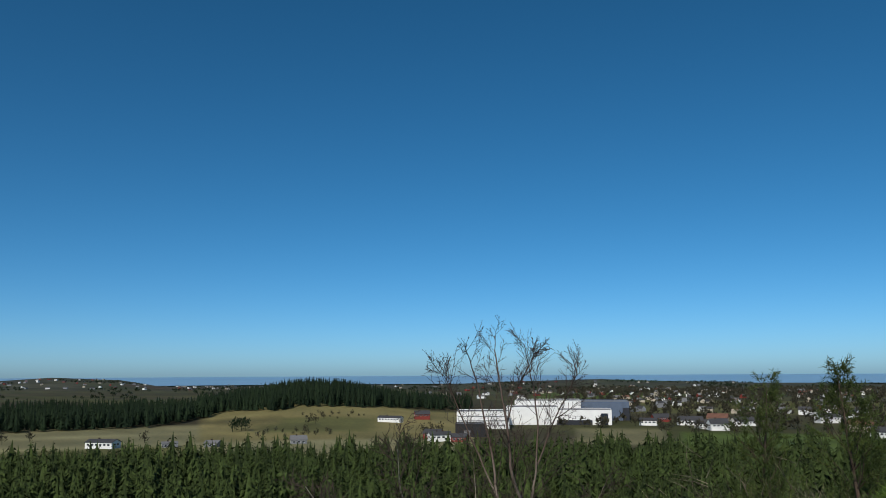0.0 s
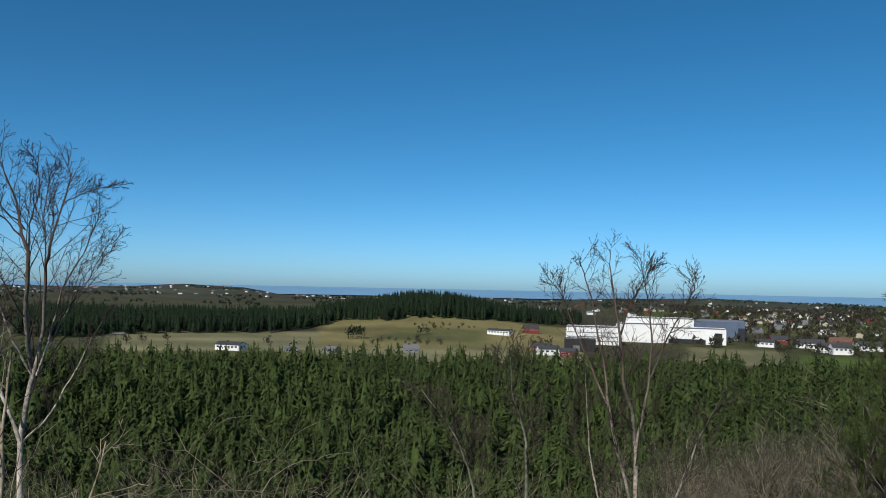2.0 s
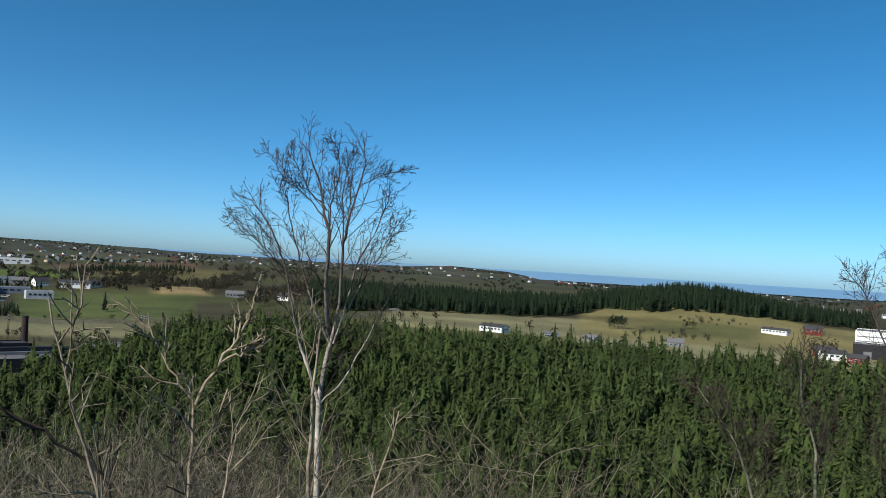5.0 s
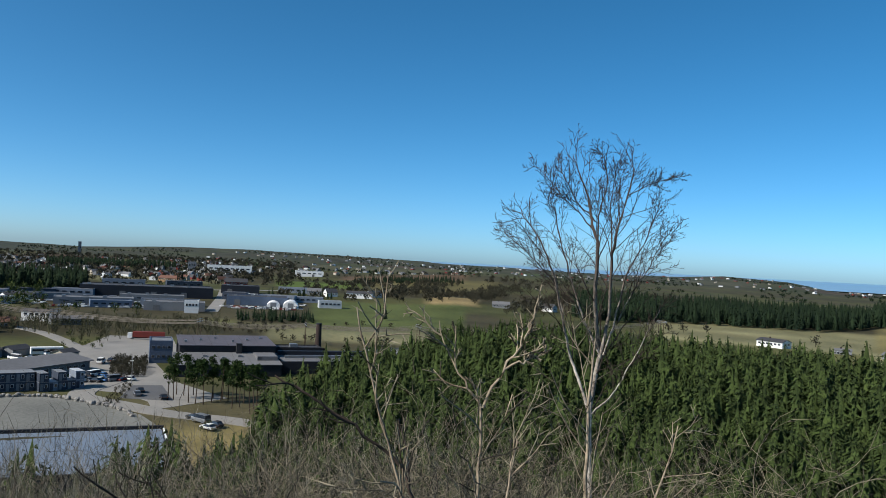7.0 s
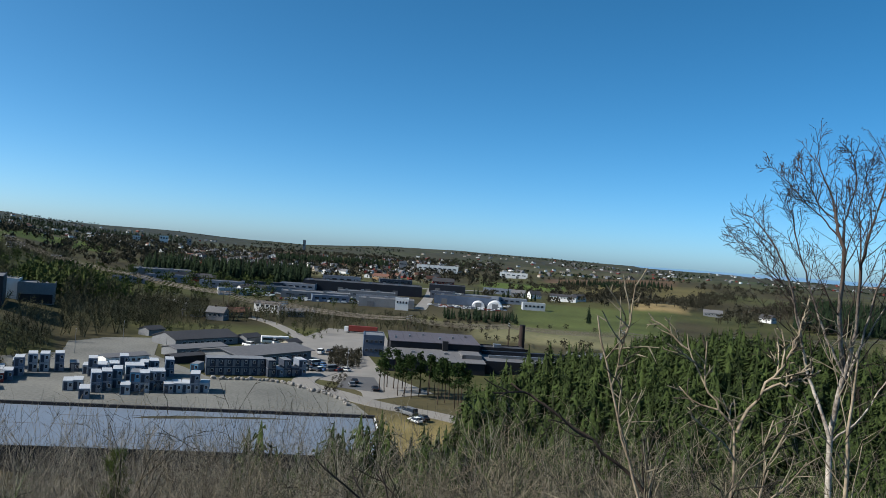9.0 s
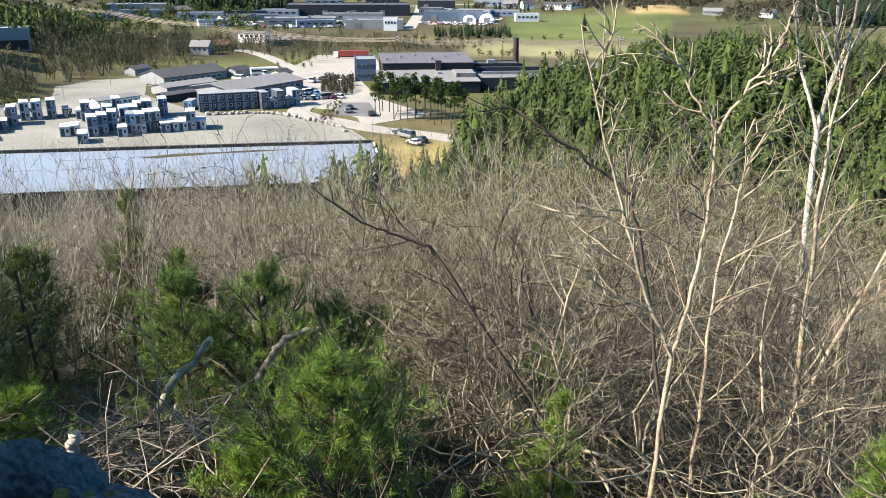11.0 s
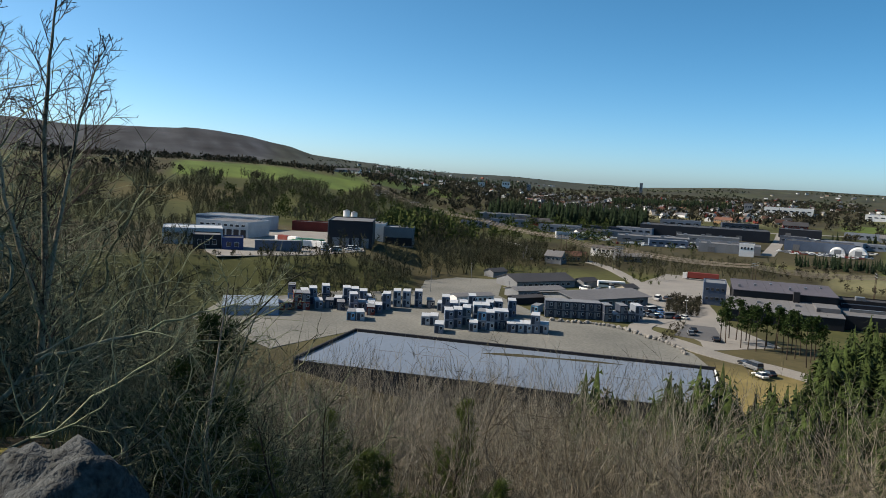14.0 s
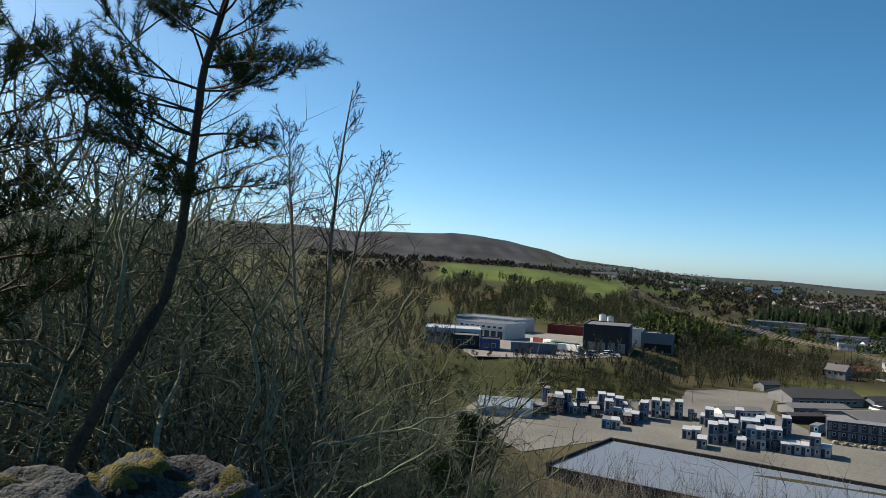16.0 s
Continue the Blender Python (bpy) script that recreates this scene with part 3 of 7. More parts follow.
def pine(seed, height, r0, whorls, bough, low=0.1, density=1.0, line=None, needle=0.07, per=22, flat=0.25, aside=0.0, lift=0.10, cone=0.6, shoot=0.55, inner=0.2):
    """A pine: a stem, whorls of boughs that turn up at the ends, needles in brushes."""
    g = np.random.default_rng(seed)
    if line is None:
        stem = curve_pts(g, (0, 0, -0.1), (0, 0, 1), height, 9, 0.06, 0.02)
    else:
        p = np.asarray(line, float)
        t = np.linspace(0, len(p) - 1, 4 * len(p))
        stem = np.stack([np.interp(t, np.arange(len(p)), p[:, i]) for i in range(3)], -1)
    rad = np.linspace(r0, 0.012, len(stem))
    wood, cs, ds = [(stem, rad)], [], []
    m = len(stem)
    for w in range(whorls):
        f = low + (0.985 - low) * w / max(whorls - 1, 1)
        q = f * (m - 1)
        k = min(int(q), m - 2)
        p = stem[k] + (stem[k + 1] - stem[k]) * (q - k)
        for b in range(g.integers(3, 6)):
            a = g.uniform(0, 6.28)
            L = bough * (1.05 - f) ** cone * g.uniform(0.55, 1.15)
            d = np.array((math.cos(a) + aside, math.sin(a), flat + 0.5 * f))
            pts = curve_pts(g, p, d, L, 6, 0.22, lift)
            br = np.linspace(max(rad[k] * 0.35, 0.006), 0.004, 7)
            wood.append((pts, br))
            for t in sprout(g, pts, br, int(5 * density) + 1, inner, 1.0, L * shoot, 0.55, 3, 0.3, 0.2):
                wood.append(t)
                nt = max(1, int(np.linalg.norm(t[0][-1] - t[0][0]) / (needle * (1.6 if needle < 0.08 else 0.8))))
                for i in range(nt):
                    q2 = (0.35 + 0.65 * (i + 1) / nt) * 3
                    k2 = min(int(q2), 2)
                    cs.append(t[0][k2] + (t[0][k2 + 1] - t[0][k2]) * (q2 - k2))
                    ds.append(unit(t[0][k2 + 1] - t[0][k2]))
            cs.append(pts[-1])
            ds.append(unit(pts[-1] - pts[-2]))
    cs.append(stem[-1])
    ds.append(unit(stem[-1] - stem[-2]))
    return tube_arrays(wood, 6, 0.03), tufts(g, np.array(cs), np.array(ds), needle, needle * (0.028 if needle < 0.08 else 0.04 if needle < 0.1 else 0.055), per)


def spruce(seed, h=12.0, rad=2.0, sprays=150, base=0.08):
    """A young conifer: a dark inner cone and many small boughs that reach out of it, longest at the foot."""
    g = np.random.default_rng(seed)
    lean = g.normal(0, 0.18, 2)
    f = base + (1 - base) * (1 - np.sqrt(g.uniform(0, 1, sprays)))
    a = g.uniform(0, 6.283, sprays)
    lobe = 1 + 0.2 * np.sin(3 * a + g.uniform(0, 6)) + 0.14 * np.sin(f * 26 + g.uniform(0, 6))
    R = rad * 1.12 * (1 - f) ** 0.56 * lobe + 0.06
    out = np.stack([np.cos(a), np.sin(a), np.zeros(sprays)], -1)
    side = np.stack([-np.sin(a), np.cos(a), np.zeros(sprays)], -1)
    w = (0.26 + 0.30 * (1 - f)) * g.uniform(0.5, 1.1, sprays) * math.sqrt(150 / sprays)
    long = g.uniform(0.85, 1.25, sprays)
    z = f * h
    axis = np.stack([lean[0] * f, lean[1] * f, z], -1)
    up = np.array((0, 0, 1.0))
    tilt = g.uniform(-0.7, 0.7, sprays)
    wing = side * (w * np.cos(tilt))[:, None] + up * (w * np.sin(tilt))[:, None]
    p = axis + out * (R * 0.42)[:, None] + up * (0.30 * R)[:, None]
    q = axis + out * (R * long)[:, None] + up * (R * g.uniform(-0.22, 0.12, sprays))[:, None]
    V = [np.stack([p - wing, p + wing, q], 1).reshape(-1, 3)]
    T = [np.arange(3 * sprays).reshape(-1, 3)]
    n = 3 * sprays
    k = np.arange(7) * 2 * np.pi / 7
    r = rad * 0.62 * g.uniform(0.85, 1.15, 7)
    V.append(np.concatenate([np.stack([np.cos(k) * r, np.sin(k) * r, np.full(7, h * base)], -1), [(lean[0], lean[1], h * 0.99)]]))
    T.append(np.array([(n + i, n + (i + 1) % 7, n + 7) for i in range(7)]))
    return np.concatenate(V), np.concatenate(T)


def clump(seed, h, w, count=40, size=0.9, lumps=5):
    """A far leafless or budding tree: uneven boughs of many small sprays round a forked stem."""
    g = np.random.default_rng(seed)
    V, T, n = [], [], 0
    for k in range(lumps):
        a = g.uniform(0, 6.28)
        c = np.array((math.cos(a) * w * g.uniform(.08, .3), math.sin(a) * w * g.uniform(.08, .3), h * g.uniform(0.28, 0.80)))
        s = g.uniform(0.7, 1.15) * np.array((w * 0.24, w * 0.24, h * 0.22))
        m = max(4, count // lumps)
        d = g.normal(0, 1, (m, 3))
        d /= np.linalg.norm(d, axis=1, keepdims=True)
        p = c + d * s * g.uniform(0.55, 1.1, (m, 1))
        u = np.cross(d, g.normal(0, 1, (m, 3)))
        u *= size * g.uniform(0.25, 0.6, (m, 1)) / np.linalg.norm(u, axis=1, keepdims=True)
        q = p + (d + (0, 0, 0.5)) * size * g.uniform(0.4, 1.0, (m, 1))
        V.append(np.stack([p - u, p + u, q], 1).reshape(-1, 3))
        T.append(np.arange(3 * m).reshape(-1, 3) + n)
        n += 3 * m
    sv, st = tube_arrays([(np.array(((0, 0, 0), (0, 0, h * .4), (w * .1, 0, h * .75))), np.array((h * .022, h * .016, h * .008))),
                          (np.array(((0, 0, h * .25), (-w * .2, w * .1, h * .7))), np.array((h * .014, h * .006)))], 4)
    return np.concatenate(V + [sv]), np.concatenate(T + [st + n])


def scatter(templates, xs, ys, zs, scales, seed=0, tilt=0.03, widths=None):
    """Many copies of the templates as one pair of arrays."""
    g = np.random.default_rng(seed)
    V, T, n = [], [], 0
    for i in range(len(xs)):
        v, t = templates[g.integers(len(templates))]
        a = g.uniform(0, 6.28)
        c, s = math.cos(a), math.sin(a)
        k = scales[i]
        wk = k if widths is None else widths[i]
        lx, ly = g.normal(0, tilt, 2)
        p = np.empty_like(v)
        p[:, 0] = (v[:, 0] * c - v[:, 1] * s) * wk + v[:, 2] * k * lx + xs[i]
        p[:, 1] = (v[:, 0] * s + v[:, 1] * c) * wk + v[:, 2] * k * ly + ys[i]
        p[:, 2] = v[:, 2] * k + zs[i]
        V.append(p)
        T.append(t + n)
        n += len(v)
    return np.concatenate(V), np.concatenate(T)


def area_points(a0, a1, r0, r1, gap, seed, jitter=0.45, keep=None):
    """Points over a sector at an even spacing, as x, y arrays."""
    g = np.random.default_rng(seed)
    x = np.arange(-r1, r1, gap)
    X, Y = np.meshgrid(x, x)
    X, Y = X + g.uniform(-jitter, jitter, X.shape) * gap, Y + g.uniform(-jitter, jitter, X.shape) * gap
    r, a = np.hypot(X, Y), np.degrees(np.arctan2(-X, Y))
    k = (r > r0) & (r < r1) & (a > a0) & (a < a1)
    X, Y, r, a = X[k], Y[k], r[k], a[k]
    if keep is not None:
        k = keep(X, Y, r, a)
        X, Y = X[k], Y[k]
    return X, Y


def stuff(name, arrays, material, label, category):
    ob = new(name, mesh_np(name, *arrays, material))
    return tagged(ob, label, category, kind="stuff")


def bare_plant(name, groups, m, label, category, wood_mat, twig_mat, group=""):
    """A leafless tree or shrub: each stem a part with its own crown of twigs."""
    thing = empty(name, m, label, category, group)
    for wood, fine in groups:
        stem = part("stem" if len(groups) > 1 else "trunk", mesh_np("stem", *wood, wood_mat), None, thing)
        part("crown", mesh_np("crown", *fine, twig_mat), None, stem)
    return thing


def plant(name, wood, leaf, m, label, category, wood_mat, leaf_mat, wood_name="trunk", leaf_name="crown", group=""):
    thing = empty(name, m, label, category, group)
    part(wood_name, mesh_np(wood_name, *wood, wood_mat), None, thing)
    part(leaf_name, mesh_np(leaf_name, *leaf, leaf_mat), None, thing)
    return thing


# ---- spruce plantation across the dip ----
def in_plantation(x, y, r, a):
    edge = np.interp(r, [100, 130, 170, 205, 230, 262, 300], [75, 74.5, 60, 57, 55.5, 52.5, 50])
    inner = np.interp(a, [-40, -15, 5, 25, 45, 55, 60, 72, 76], [165, 132, 124, 118, 114, 106, 102, 106, 118])
    return (a < edge) & (r > inner)


px, py = area_points(-38, 75, 90, 285, 3.5, 3, 0.46, in_plantation)
pr = np.hypot(px, py)
order = np.argsort(pr)
px, py = px[order], py[order]
pz = ground(px, py)
sizes = np.clip(np.random.default_rng(5).normal(0.95, 0.2, len(px)), 0.5, 1.4)
pa = np.degrees(np.arctan2(-px, py))
sizes = sizes * (1 + 0.42 * sm(55, 60, pa) * (1 - sm(148, 165, np.hypot(px, py))))
SPRUCES = [spruce(100 + i, 9.2 + 0.2 * i, 1.75 + 0.07 * i, 150) for i in range(14)]
trunk_v, trunk_t = tube_arrays([(np.array(((0, 0, -0.4), (0, 0, 11))), np.array((0.14, 0.02)))], 6)
trunk_mesh = mesh_np("trunk", trunk_v, trunk_t, M_BARK_PINE)
COUNT_NEAR = 100
protos = []
NEAR_SPRUCES = [spruce(120 + i, 11.0, 1.75 + 0.07 * i, 520) for i in range(10)]
for i, (v, t) in enumerate(NEAR_SPRUCES):
    e = empty("spruce_tree", pose(0, 0, 0), "young dark green spruce in a dense plantation", "tree", "spruces of the plantation")
    part("trunk", trunk_mesh, None, e)
    part("crown", mesh_np("crown", v, t, M_SPRUCE), None, e)
    protos.append(e)
g5 = np.random.default_rng(11)
for i in range(COUNT_NEAR):
    m = Matrix.Translation((px[i], py[i], pz[i])) @ pose(0, 0, 0, g5.normal(0, 1.5), g5.normal(0, 1.5), g5.uniform(0, 360))
    src = protos[i % 10]
    if i < 10:
        src.matrix_basis = m @ Matrix.Scale(sizes[i], 4)
    else:
        ob = copy_thing(src, m)
        ob.scale = (sizes[i],) * 3
stuff("spruce_plantation", scatter(SPRUCES, px[COUNT_NEAR:], py[COUNT_NEAR:], pz[COUNT_NEAR:], sizes[COUNT_NEAR:], 6), M_SPRUCE,
      "dense dark green spruce plantation on the far slope", "forest")


# ---- buildings ----
def frame_at(x, y, ax, ay, z=0.0):
    """A pose at (x, y, z) with its x axis along (ax, ay)."""
    return pose(x, y, z, 0, 0, math.degrees(math.atan2(ay, ax)))


def windows(thing, x0, x1, y, z0, z1, count, side=-1, material=None, frame=True, name="window"):
    """A row of framed panes on a wall in the plane y, facing -y (side -1) or +y."""
    w = (x1 - x0) / (count * 1.6)
    for i in range(count):
        c = x0 + (x1 - x0) * (i + 0.5) / count
        ob = part(name, boxed(c - w / 2, c + w / 2, y, y + side * 0.10, z0, z1), M_WHITE if frame else M_STEEL, thing)
        part("pane", boxed(c - w / 2 + 0.08, c + w / 2 - 0.08, y + side * 0.09, y + side * 0.13, z0 + 0.08, z1 - 0.08), material or M_GLASS, ob)


def windows_end(thing, y0, y1, x, z0, z1, count, side=-1):
    w = (y1 - y0) / (count * 1.6)
    for i in range(count):
        c = y0 + (y1 - y0) * (i + 0.5) / count
        ob = part("window", boxed(x, x + side * 0.10, c - w / 2, c + w / 2, z0, z1), M_WHITE, thing)
        part("pane", boxed(x + side * 0.09, x + side * 0.13, c - w / 2 + 0.08, c + w / 2 - 0.08, z0 + 0.08, z1 - 0.08), M_GLASS, ob)


def flat_building(name, m, L, W, H, wall, roof, label, category="building", group="", parapet=0.4, kind=""):
    """Walls with a thickness, a roof deck sunk behind a parapet; x along the front, y away, z up from the base."""
    b = empty(name, m, label, category, group, kind)
    bm = bmesh.new()
    t = 0.3
    box(bm, -L / 2, L / 2, 0, t, 0, H)
    box(bm, -L / 2, L / 2, W - t, W, 0, H)
    box(bm, -L / 2, -L / 2 + t, t, W - t, 0, H)
    box(bm, L / 2 - t, L / 2, t, W - t, 0, H)
    part("wall", bm, wall, b)
    part("roof", boxed(-L / 2 + t, L / 2 - t, t, W - t, H - parapet - 0.3, H - parapet), roof, b)
    return b


def gable_building(name, m, L, W, eave, ridge, wall, roof, label, category="house", group="", over=0.4, along="x"):
    """A building with a pitched roof, ridge along x; walls close up to the roof."""
    b = empty(name, m, label, category, group)
    bm = bmesh.new()
    x0, x1 = -L / 2, L / 2
    v = [bm.verts.new(p) for p in ((x0, 0, 0), (x1, 0, 0), (x1, W, 0), (x0, W, 0), (x0, 0, eave), (x1, 0, eave), (x1, W, eave), (x0, W, eave),
                                   (x0, W / 2, ridge), (x1, W / 2, ridge))]
    for f in ((0, 1, 5, 4), (2, 3, 7, 6), (1, 2, 6, 9, 5), (3, 0, 4, 8, 7)):
        bm.faces.new([v[i] for i in f])
    part("wall", bm, wall, b)
    k = (ridge - eave) / (W / 2)
    bm = bmesh.new()
    t = 0.22
    for s in (0, 1):
        y_in, y_out = W / 2, (-over if s == 0 else W + over)
        z_in, z_out = ridge + 0.02, eave - over * k + 0.02
        q = [(x0 - over, y_out, z_out), (x1 + over, y_out, z_out), (x1 + over, y_in, z_in), (x0 - over, y_in, z_in)]
        lo = [bm.verts.new(p) for p in q]
        hi = [bm.verts.new((p[0], p[1], p[2] + t)) for p in q]
        bm.faces.new(lo)
        bm.faces.new(hi[::-1])
        for i in range(4):
            bm.faces.new((lo[i], lo[(i + 1) % 4], hi[(i + 1) % 4], hi[i]))
    part("roof", bm, roof, b)
    return b


def shed_roof_building(name, m, L, W, front, back, wall, roof, label, category="factory", over=0.3):
    """A building whose single roof plane rises from the front to the back."""
    b = empty(name, m, label, category)
    bm = bmesh.new()
    x0, x1 = -L / 2, L / 2
    v = [bm.verts.new(p) for p in ((x0, 0, 0), (x1, 0, 0), (x1, W, 0), (x0, W, 0), (x0, 0, front), (x1, 0, front), (x1, W, back), (x0, W, back))]
    for f in ((0, 1, 5, 4), (1, 2, 6, 5), (2, 3, 7, 6), (3, 0, 4, 7)):
        bm.faces.new([v[i] for i in f])
    part("wall", bm, wall, b)
    k = (back - front) / W
    n = max(4, int(L / 5))
    for i in range(n):
        a0, a1 = x0 - over + (L + 2 * over) * i / n, x0 - over + (L + 2 * over) * (i + 1) / n - 0.06
        bm = bmesh.new()
        q = [(a0, -over, front - over * k), (a1, -over, front - over * k), (a1, W + over, back + over * k), (a0, W + over, back + over * k)]
        lo = [bm.verts.new((p[0], p[1], p[2] + 0.01)) for p in q]
        hi = [bm.verts.new((p[0], p[1], p[2] + 0.2)) for p in q]
        bm.faces.new(lo)
        bm.faces.new(hi[::-1])
        for j in range(4):
            bm.faces.new((lo[j], lo[(j + 1) % 4], hi[(j + 1) % 4], hi[j]))
        part("roof_panel", bm, roof, b)
    return b


# the big hall at the foot of the slope
HALL = frame_at(-195.5, 43.0, 0.372, 0.928, -8.0)   # x along the back edge, -y towards the hill
b = empty("warehouse", HALL, "long warehouse with a flat blue-grey membrane roof and dark navy walls", "warehouse")
HL, HW = 92.0, 36.7
bm = bmesh.new()
box(bm, -HL / 2, HL / 2, -HW, -HW + 0.35, 0, 8.15)
box(bm, -HL / 2, HL / 2, -0.5, 0, 0, 8.15)
box(bm, -HL / 2, -HL / 2 + 0.35, -HW + 0.35, -0.5, 0, 8.15)
box(bm, HL / 2 - 0.35, HL / 2, -HW + 0.35, -0.5, 0, 8.15)
part("wall", bm, M_NAVY, b)
for i in range(12):
    x0 = -HL / 2 + 0.4 + i * (HL - 0.8) / 12
    part("roof_panel", boxed(x0, x0 + (HL - 0.8) / 12 - 0.05, -HW + 0.4, -0.55, 8.0, 8.2), M_ROOF_HALL, b)
part("parapet", boxed(-HL / 2 - 0.1, HL / 2 + 0.1, -0.6, 0.15, 8.152, 8.95), M_BLACK, b, "black parapet along the back edge")
part("side_parapet", boxed(-HL / 2 - 0.2, -HL / 2 + 0.3, -HW, -0.62, 8.152, 8.9), M_BLACK, b, "black parapet")
part("verge_trim", boxed(HL / 2 - 0.1, HL / 2 + 0.25, -HW - 0.2, -0.62, 8.152, 8.42), M_WHITE, b, "white metal verge trim")
part("gutter", boxed(-HL / 2, HL / 2 - 0.12, -HW - 0.22, -HW + 0.1, 8.152, 8.26), M_NAVY, b)
g7 = np.random.default_rng(21)
for i in range(7):
    x, y = g7.uniform(-HL / 2 + 5, HL / 2 - 5), -HW + g7.choice((9.0, 18.0, 18.0, 27.0))
    part("roof_seam", boxed(x, x + g7.uniform(3, 9), y, y + 0.35, 8.2, 8.24), M_GREY_ROOF, b)


def slab(name, pts, z, material, label, category, thick=0.25):
    """A paved area as one low slab with straight edges."""
    bm = bmesh.new()
    lo = [bm.verts.new((x, y, z - thick)) for x, y in pts]
    hi = [bm.verts.new((x, y, z)) for x, y in pts]
    bm.faces.new(hi)
    n = len(pts)
    for i in range(n):
        bm.faces.new((lo[i], lo[(i + 1) % n], hi[(i + 1) % n], hi[i]))
    return tagged(part(name, bm, material), label, category, kind="structure")


def ribbon(name, pts, width, z, material, label, category="road"):
    p = np.array(pts, float)
    t = np.linspace(0, len(p) - 1, 6 * len(p))
    # smooth line through the corners
    q = np.stack([np.interp(t, np.arange(len(p)), p[:, i]) for i in range(2)], -1)
    for _ in range(6):
        q[1:-1] = (q[:-2] + q[1:-1] * 2 + q[2:]) / 4
    d = np.gradient(q, axis=0)
    d /= np.linalg.norm(d, axis=1, keepdims=True)
    s = np.stack([-d[:, 1], d[:, 0]], -1) * width / 2
    zz = z if callable(z) else (lambda x, y: np.full(len(x), z))
    a, c = q + s, q - s
    z0 = np.maximum(zz(a[:, 0], a[:, 1]), zz(c[:, 0], c[:, 1]))
    V = [(*a[i], z0[i]) for i in range(len(q))] + [(*c[i], z0[i]) for i in range(len(q))]
    V += [(*a[i], z0[i] - 0.5) for i in range(len(q))] + [(*c[i], z0[i] - 0.5) for i in range(len(q))]
    n = len(q)
    F = []
    for i in range(n - 1):
        F += [(i, n + i, n + i + 1, i + 1), (i, i + 1, 2 * n + i + 1, 2 * n + i), (n + i, 3 * n + i, 3 * n + i + 1, n + i + 1)]
    return tagged(new(name, mesh_from(name, V, F, material)), label, category, kind="structure")


slab("pavement", [(-179.2, 85.6), (-213.6, -0.3), (-190, -20), (-225, -45), (-258, -42), (-275, -15), (-300, 10), (-332, 36), (-330, 62), (-285, 52), (-262, 56),
                  (-241, 60), (-231, 77), (-216, 84), (-196, 88)], 0.10, M_GRAVEL, "wide pale gravel storage yard", "yard")
slab("pavement_court", [(-244, 84), (-228, 96), (-212, 97), (-200, 93), (-206, 118), (-240, 118), (-282, 131), (-300, 150), (-360, 175), (-372, 150), (-330, 120), (-290, 108), (-262, 104)], 0.08, M_ROAD, "pale paved factory court", "yard")
slab("parking_lot", [(-220, 92.5), (-238, 104), (-234, 111.5), (-209, 103)], 0.14, M_ASPHALT, "grey asphalt parking lot", "parking lot")
ribbon("road_yard", [(-254, 108), (-244, 98), (-236, 89), (-228, 84.5), (-220, 86), (-210, 89.5), (-199, 92), (-190, 96), (-182, 102), (-168, 108), (-152, 118)], 7, 0.18, M_ROAD, "pale gravel track past the yard")
ribbon("road_village", [(-288, 110), (-330, 122), (-392, 128), (-440, 120), (-520, 100)], 6, 0.2, M_ROAD, "pale asphalt village road")
ribbon("road_main", [polar(84, 700), polar(79, 735), polar(74, 760), polar(68, 800), polar(60, 870), polar(54, 930)], 11, 0.4, M_ROAD, "pale main road across the valley")
ribbon("road_branch", [polar(61.6, 560), polar(61.2, 640), polar(60.9, 740), polar(60.8, 870)], 9, 0.3, M_ROAD, "pale side road between works")
slab("depot_yard", [polar(89.5, 345), polar(93.5, 322), polar(99.8, 311), polar(100.6, 330), polar(100.4, 450), polar(90, 440)], 8.35, M_ROAD, "pale asphalt depot yard", "yard")

# barns, sheds and barracks behind the yard
AX = (-0.53, 0.85)
b = gable_building("barn", frame_at(-309.3, 75.8, -0.39, 0.92, 0), 28.6, 15, 2.7, 4.9, M_GREY_CLAD, M_DARK_ROOF, "grey barn with a dark pitched roof beside the yard", "barn")
windows(b, -12, 12, 0, 0.9, 1.9, 9, -1)
part("door", boxed(-14.32, -14.42, 5.5, 9.5, 0, 2.6), M_GREY_CLAD, b)
b = gable_building("workshop", frame_at(-264.2, 88.6, -0.43, 0.9, 0), 33, 18.5, 3.6, 5.1, M_GREY_CLAD, M_GREY_ROOF, "long low workshop with a pale grey roof", "workshop", over=1.0)
windows(b, -15, 15, 0, 1.4, 2.6, 10, -1)
b = gable_building("storage_shed", frame_at(-284, 68, -0.39, 0.92, 0), 21, 9, 2.6, 3.5, M_GREY_CLAD, M_GREY_ROOF, "low grey shed with a pale roof", "shed")
windows(b, -9, 9, 0, 0.9, 1.9, 6, -1)
b = gable_building("storage_shed", frame_at(-268, 60, -0.39, 0.92, 0), 12, 5, 2.2, 2.8, M_NAVY, M_DARK_ROOF, "low dark shed with a flat pitched roof", "shed")
b = gable_building("site_barrack", frame_at(-265.5, 40.6, -0.38, 0.925, 0), 14.5, 6.0, 2.5, 3.2, M_WHITE, M_GREY_ROOF, "long white site barrack with small windows", "barrack")
windows(b, -6.5, 6.5, 0, 1.0, 1.9, 7, -1)
for i, (x, y, wd) in enumerate(((-316, 96, 9), (-300, 108, 7), (-338, 62, 8))):
    b = gable_building("garden_shed", frame_at(x, y, *AX, 0), wd, 6, 2.4, 3.6, (M_GREY_CLAD, M_CREAM, M_GREY_CLAD)[i], M_DARK_ROOF, "small shed with a dark roof", "shed")

# the old works with the chimney
PU, PV = (0.40, 0.917), (-0.917, 0.40)


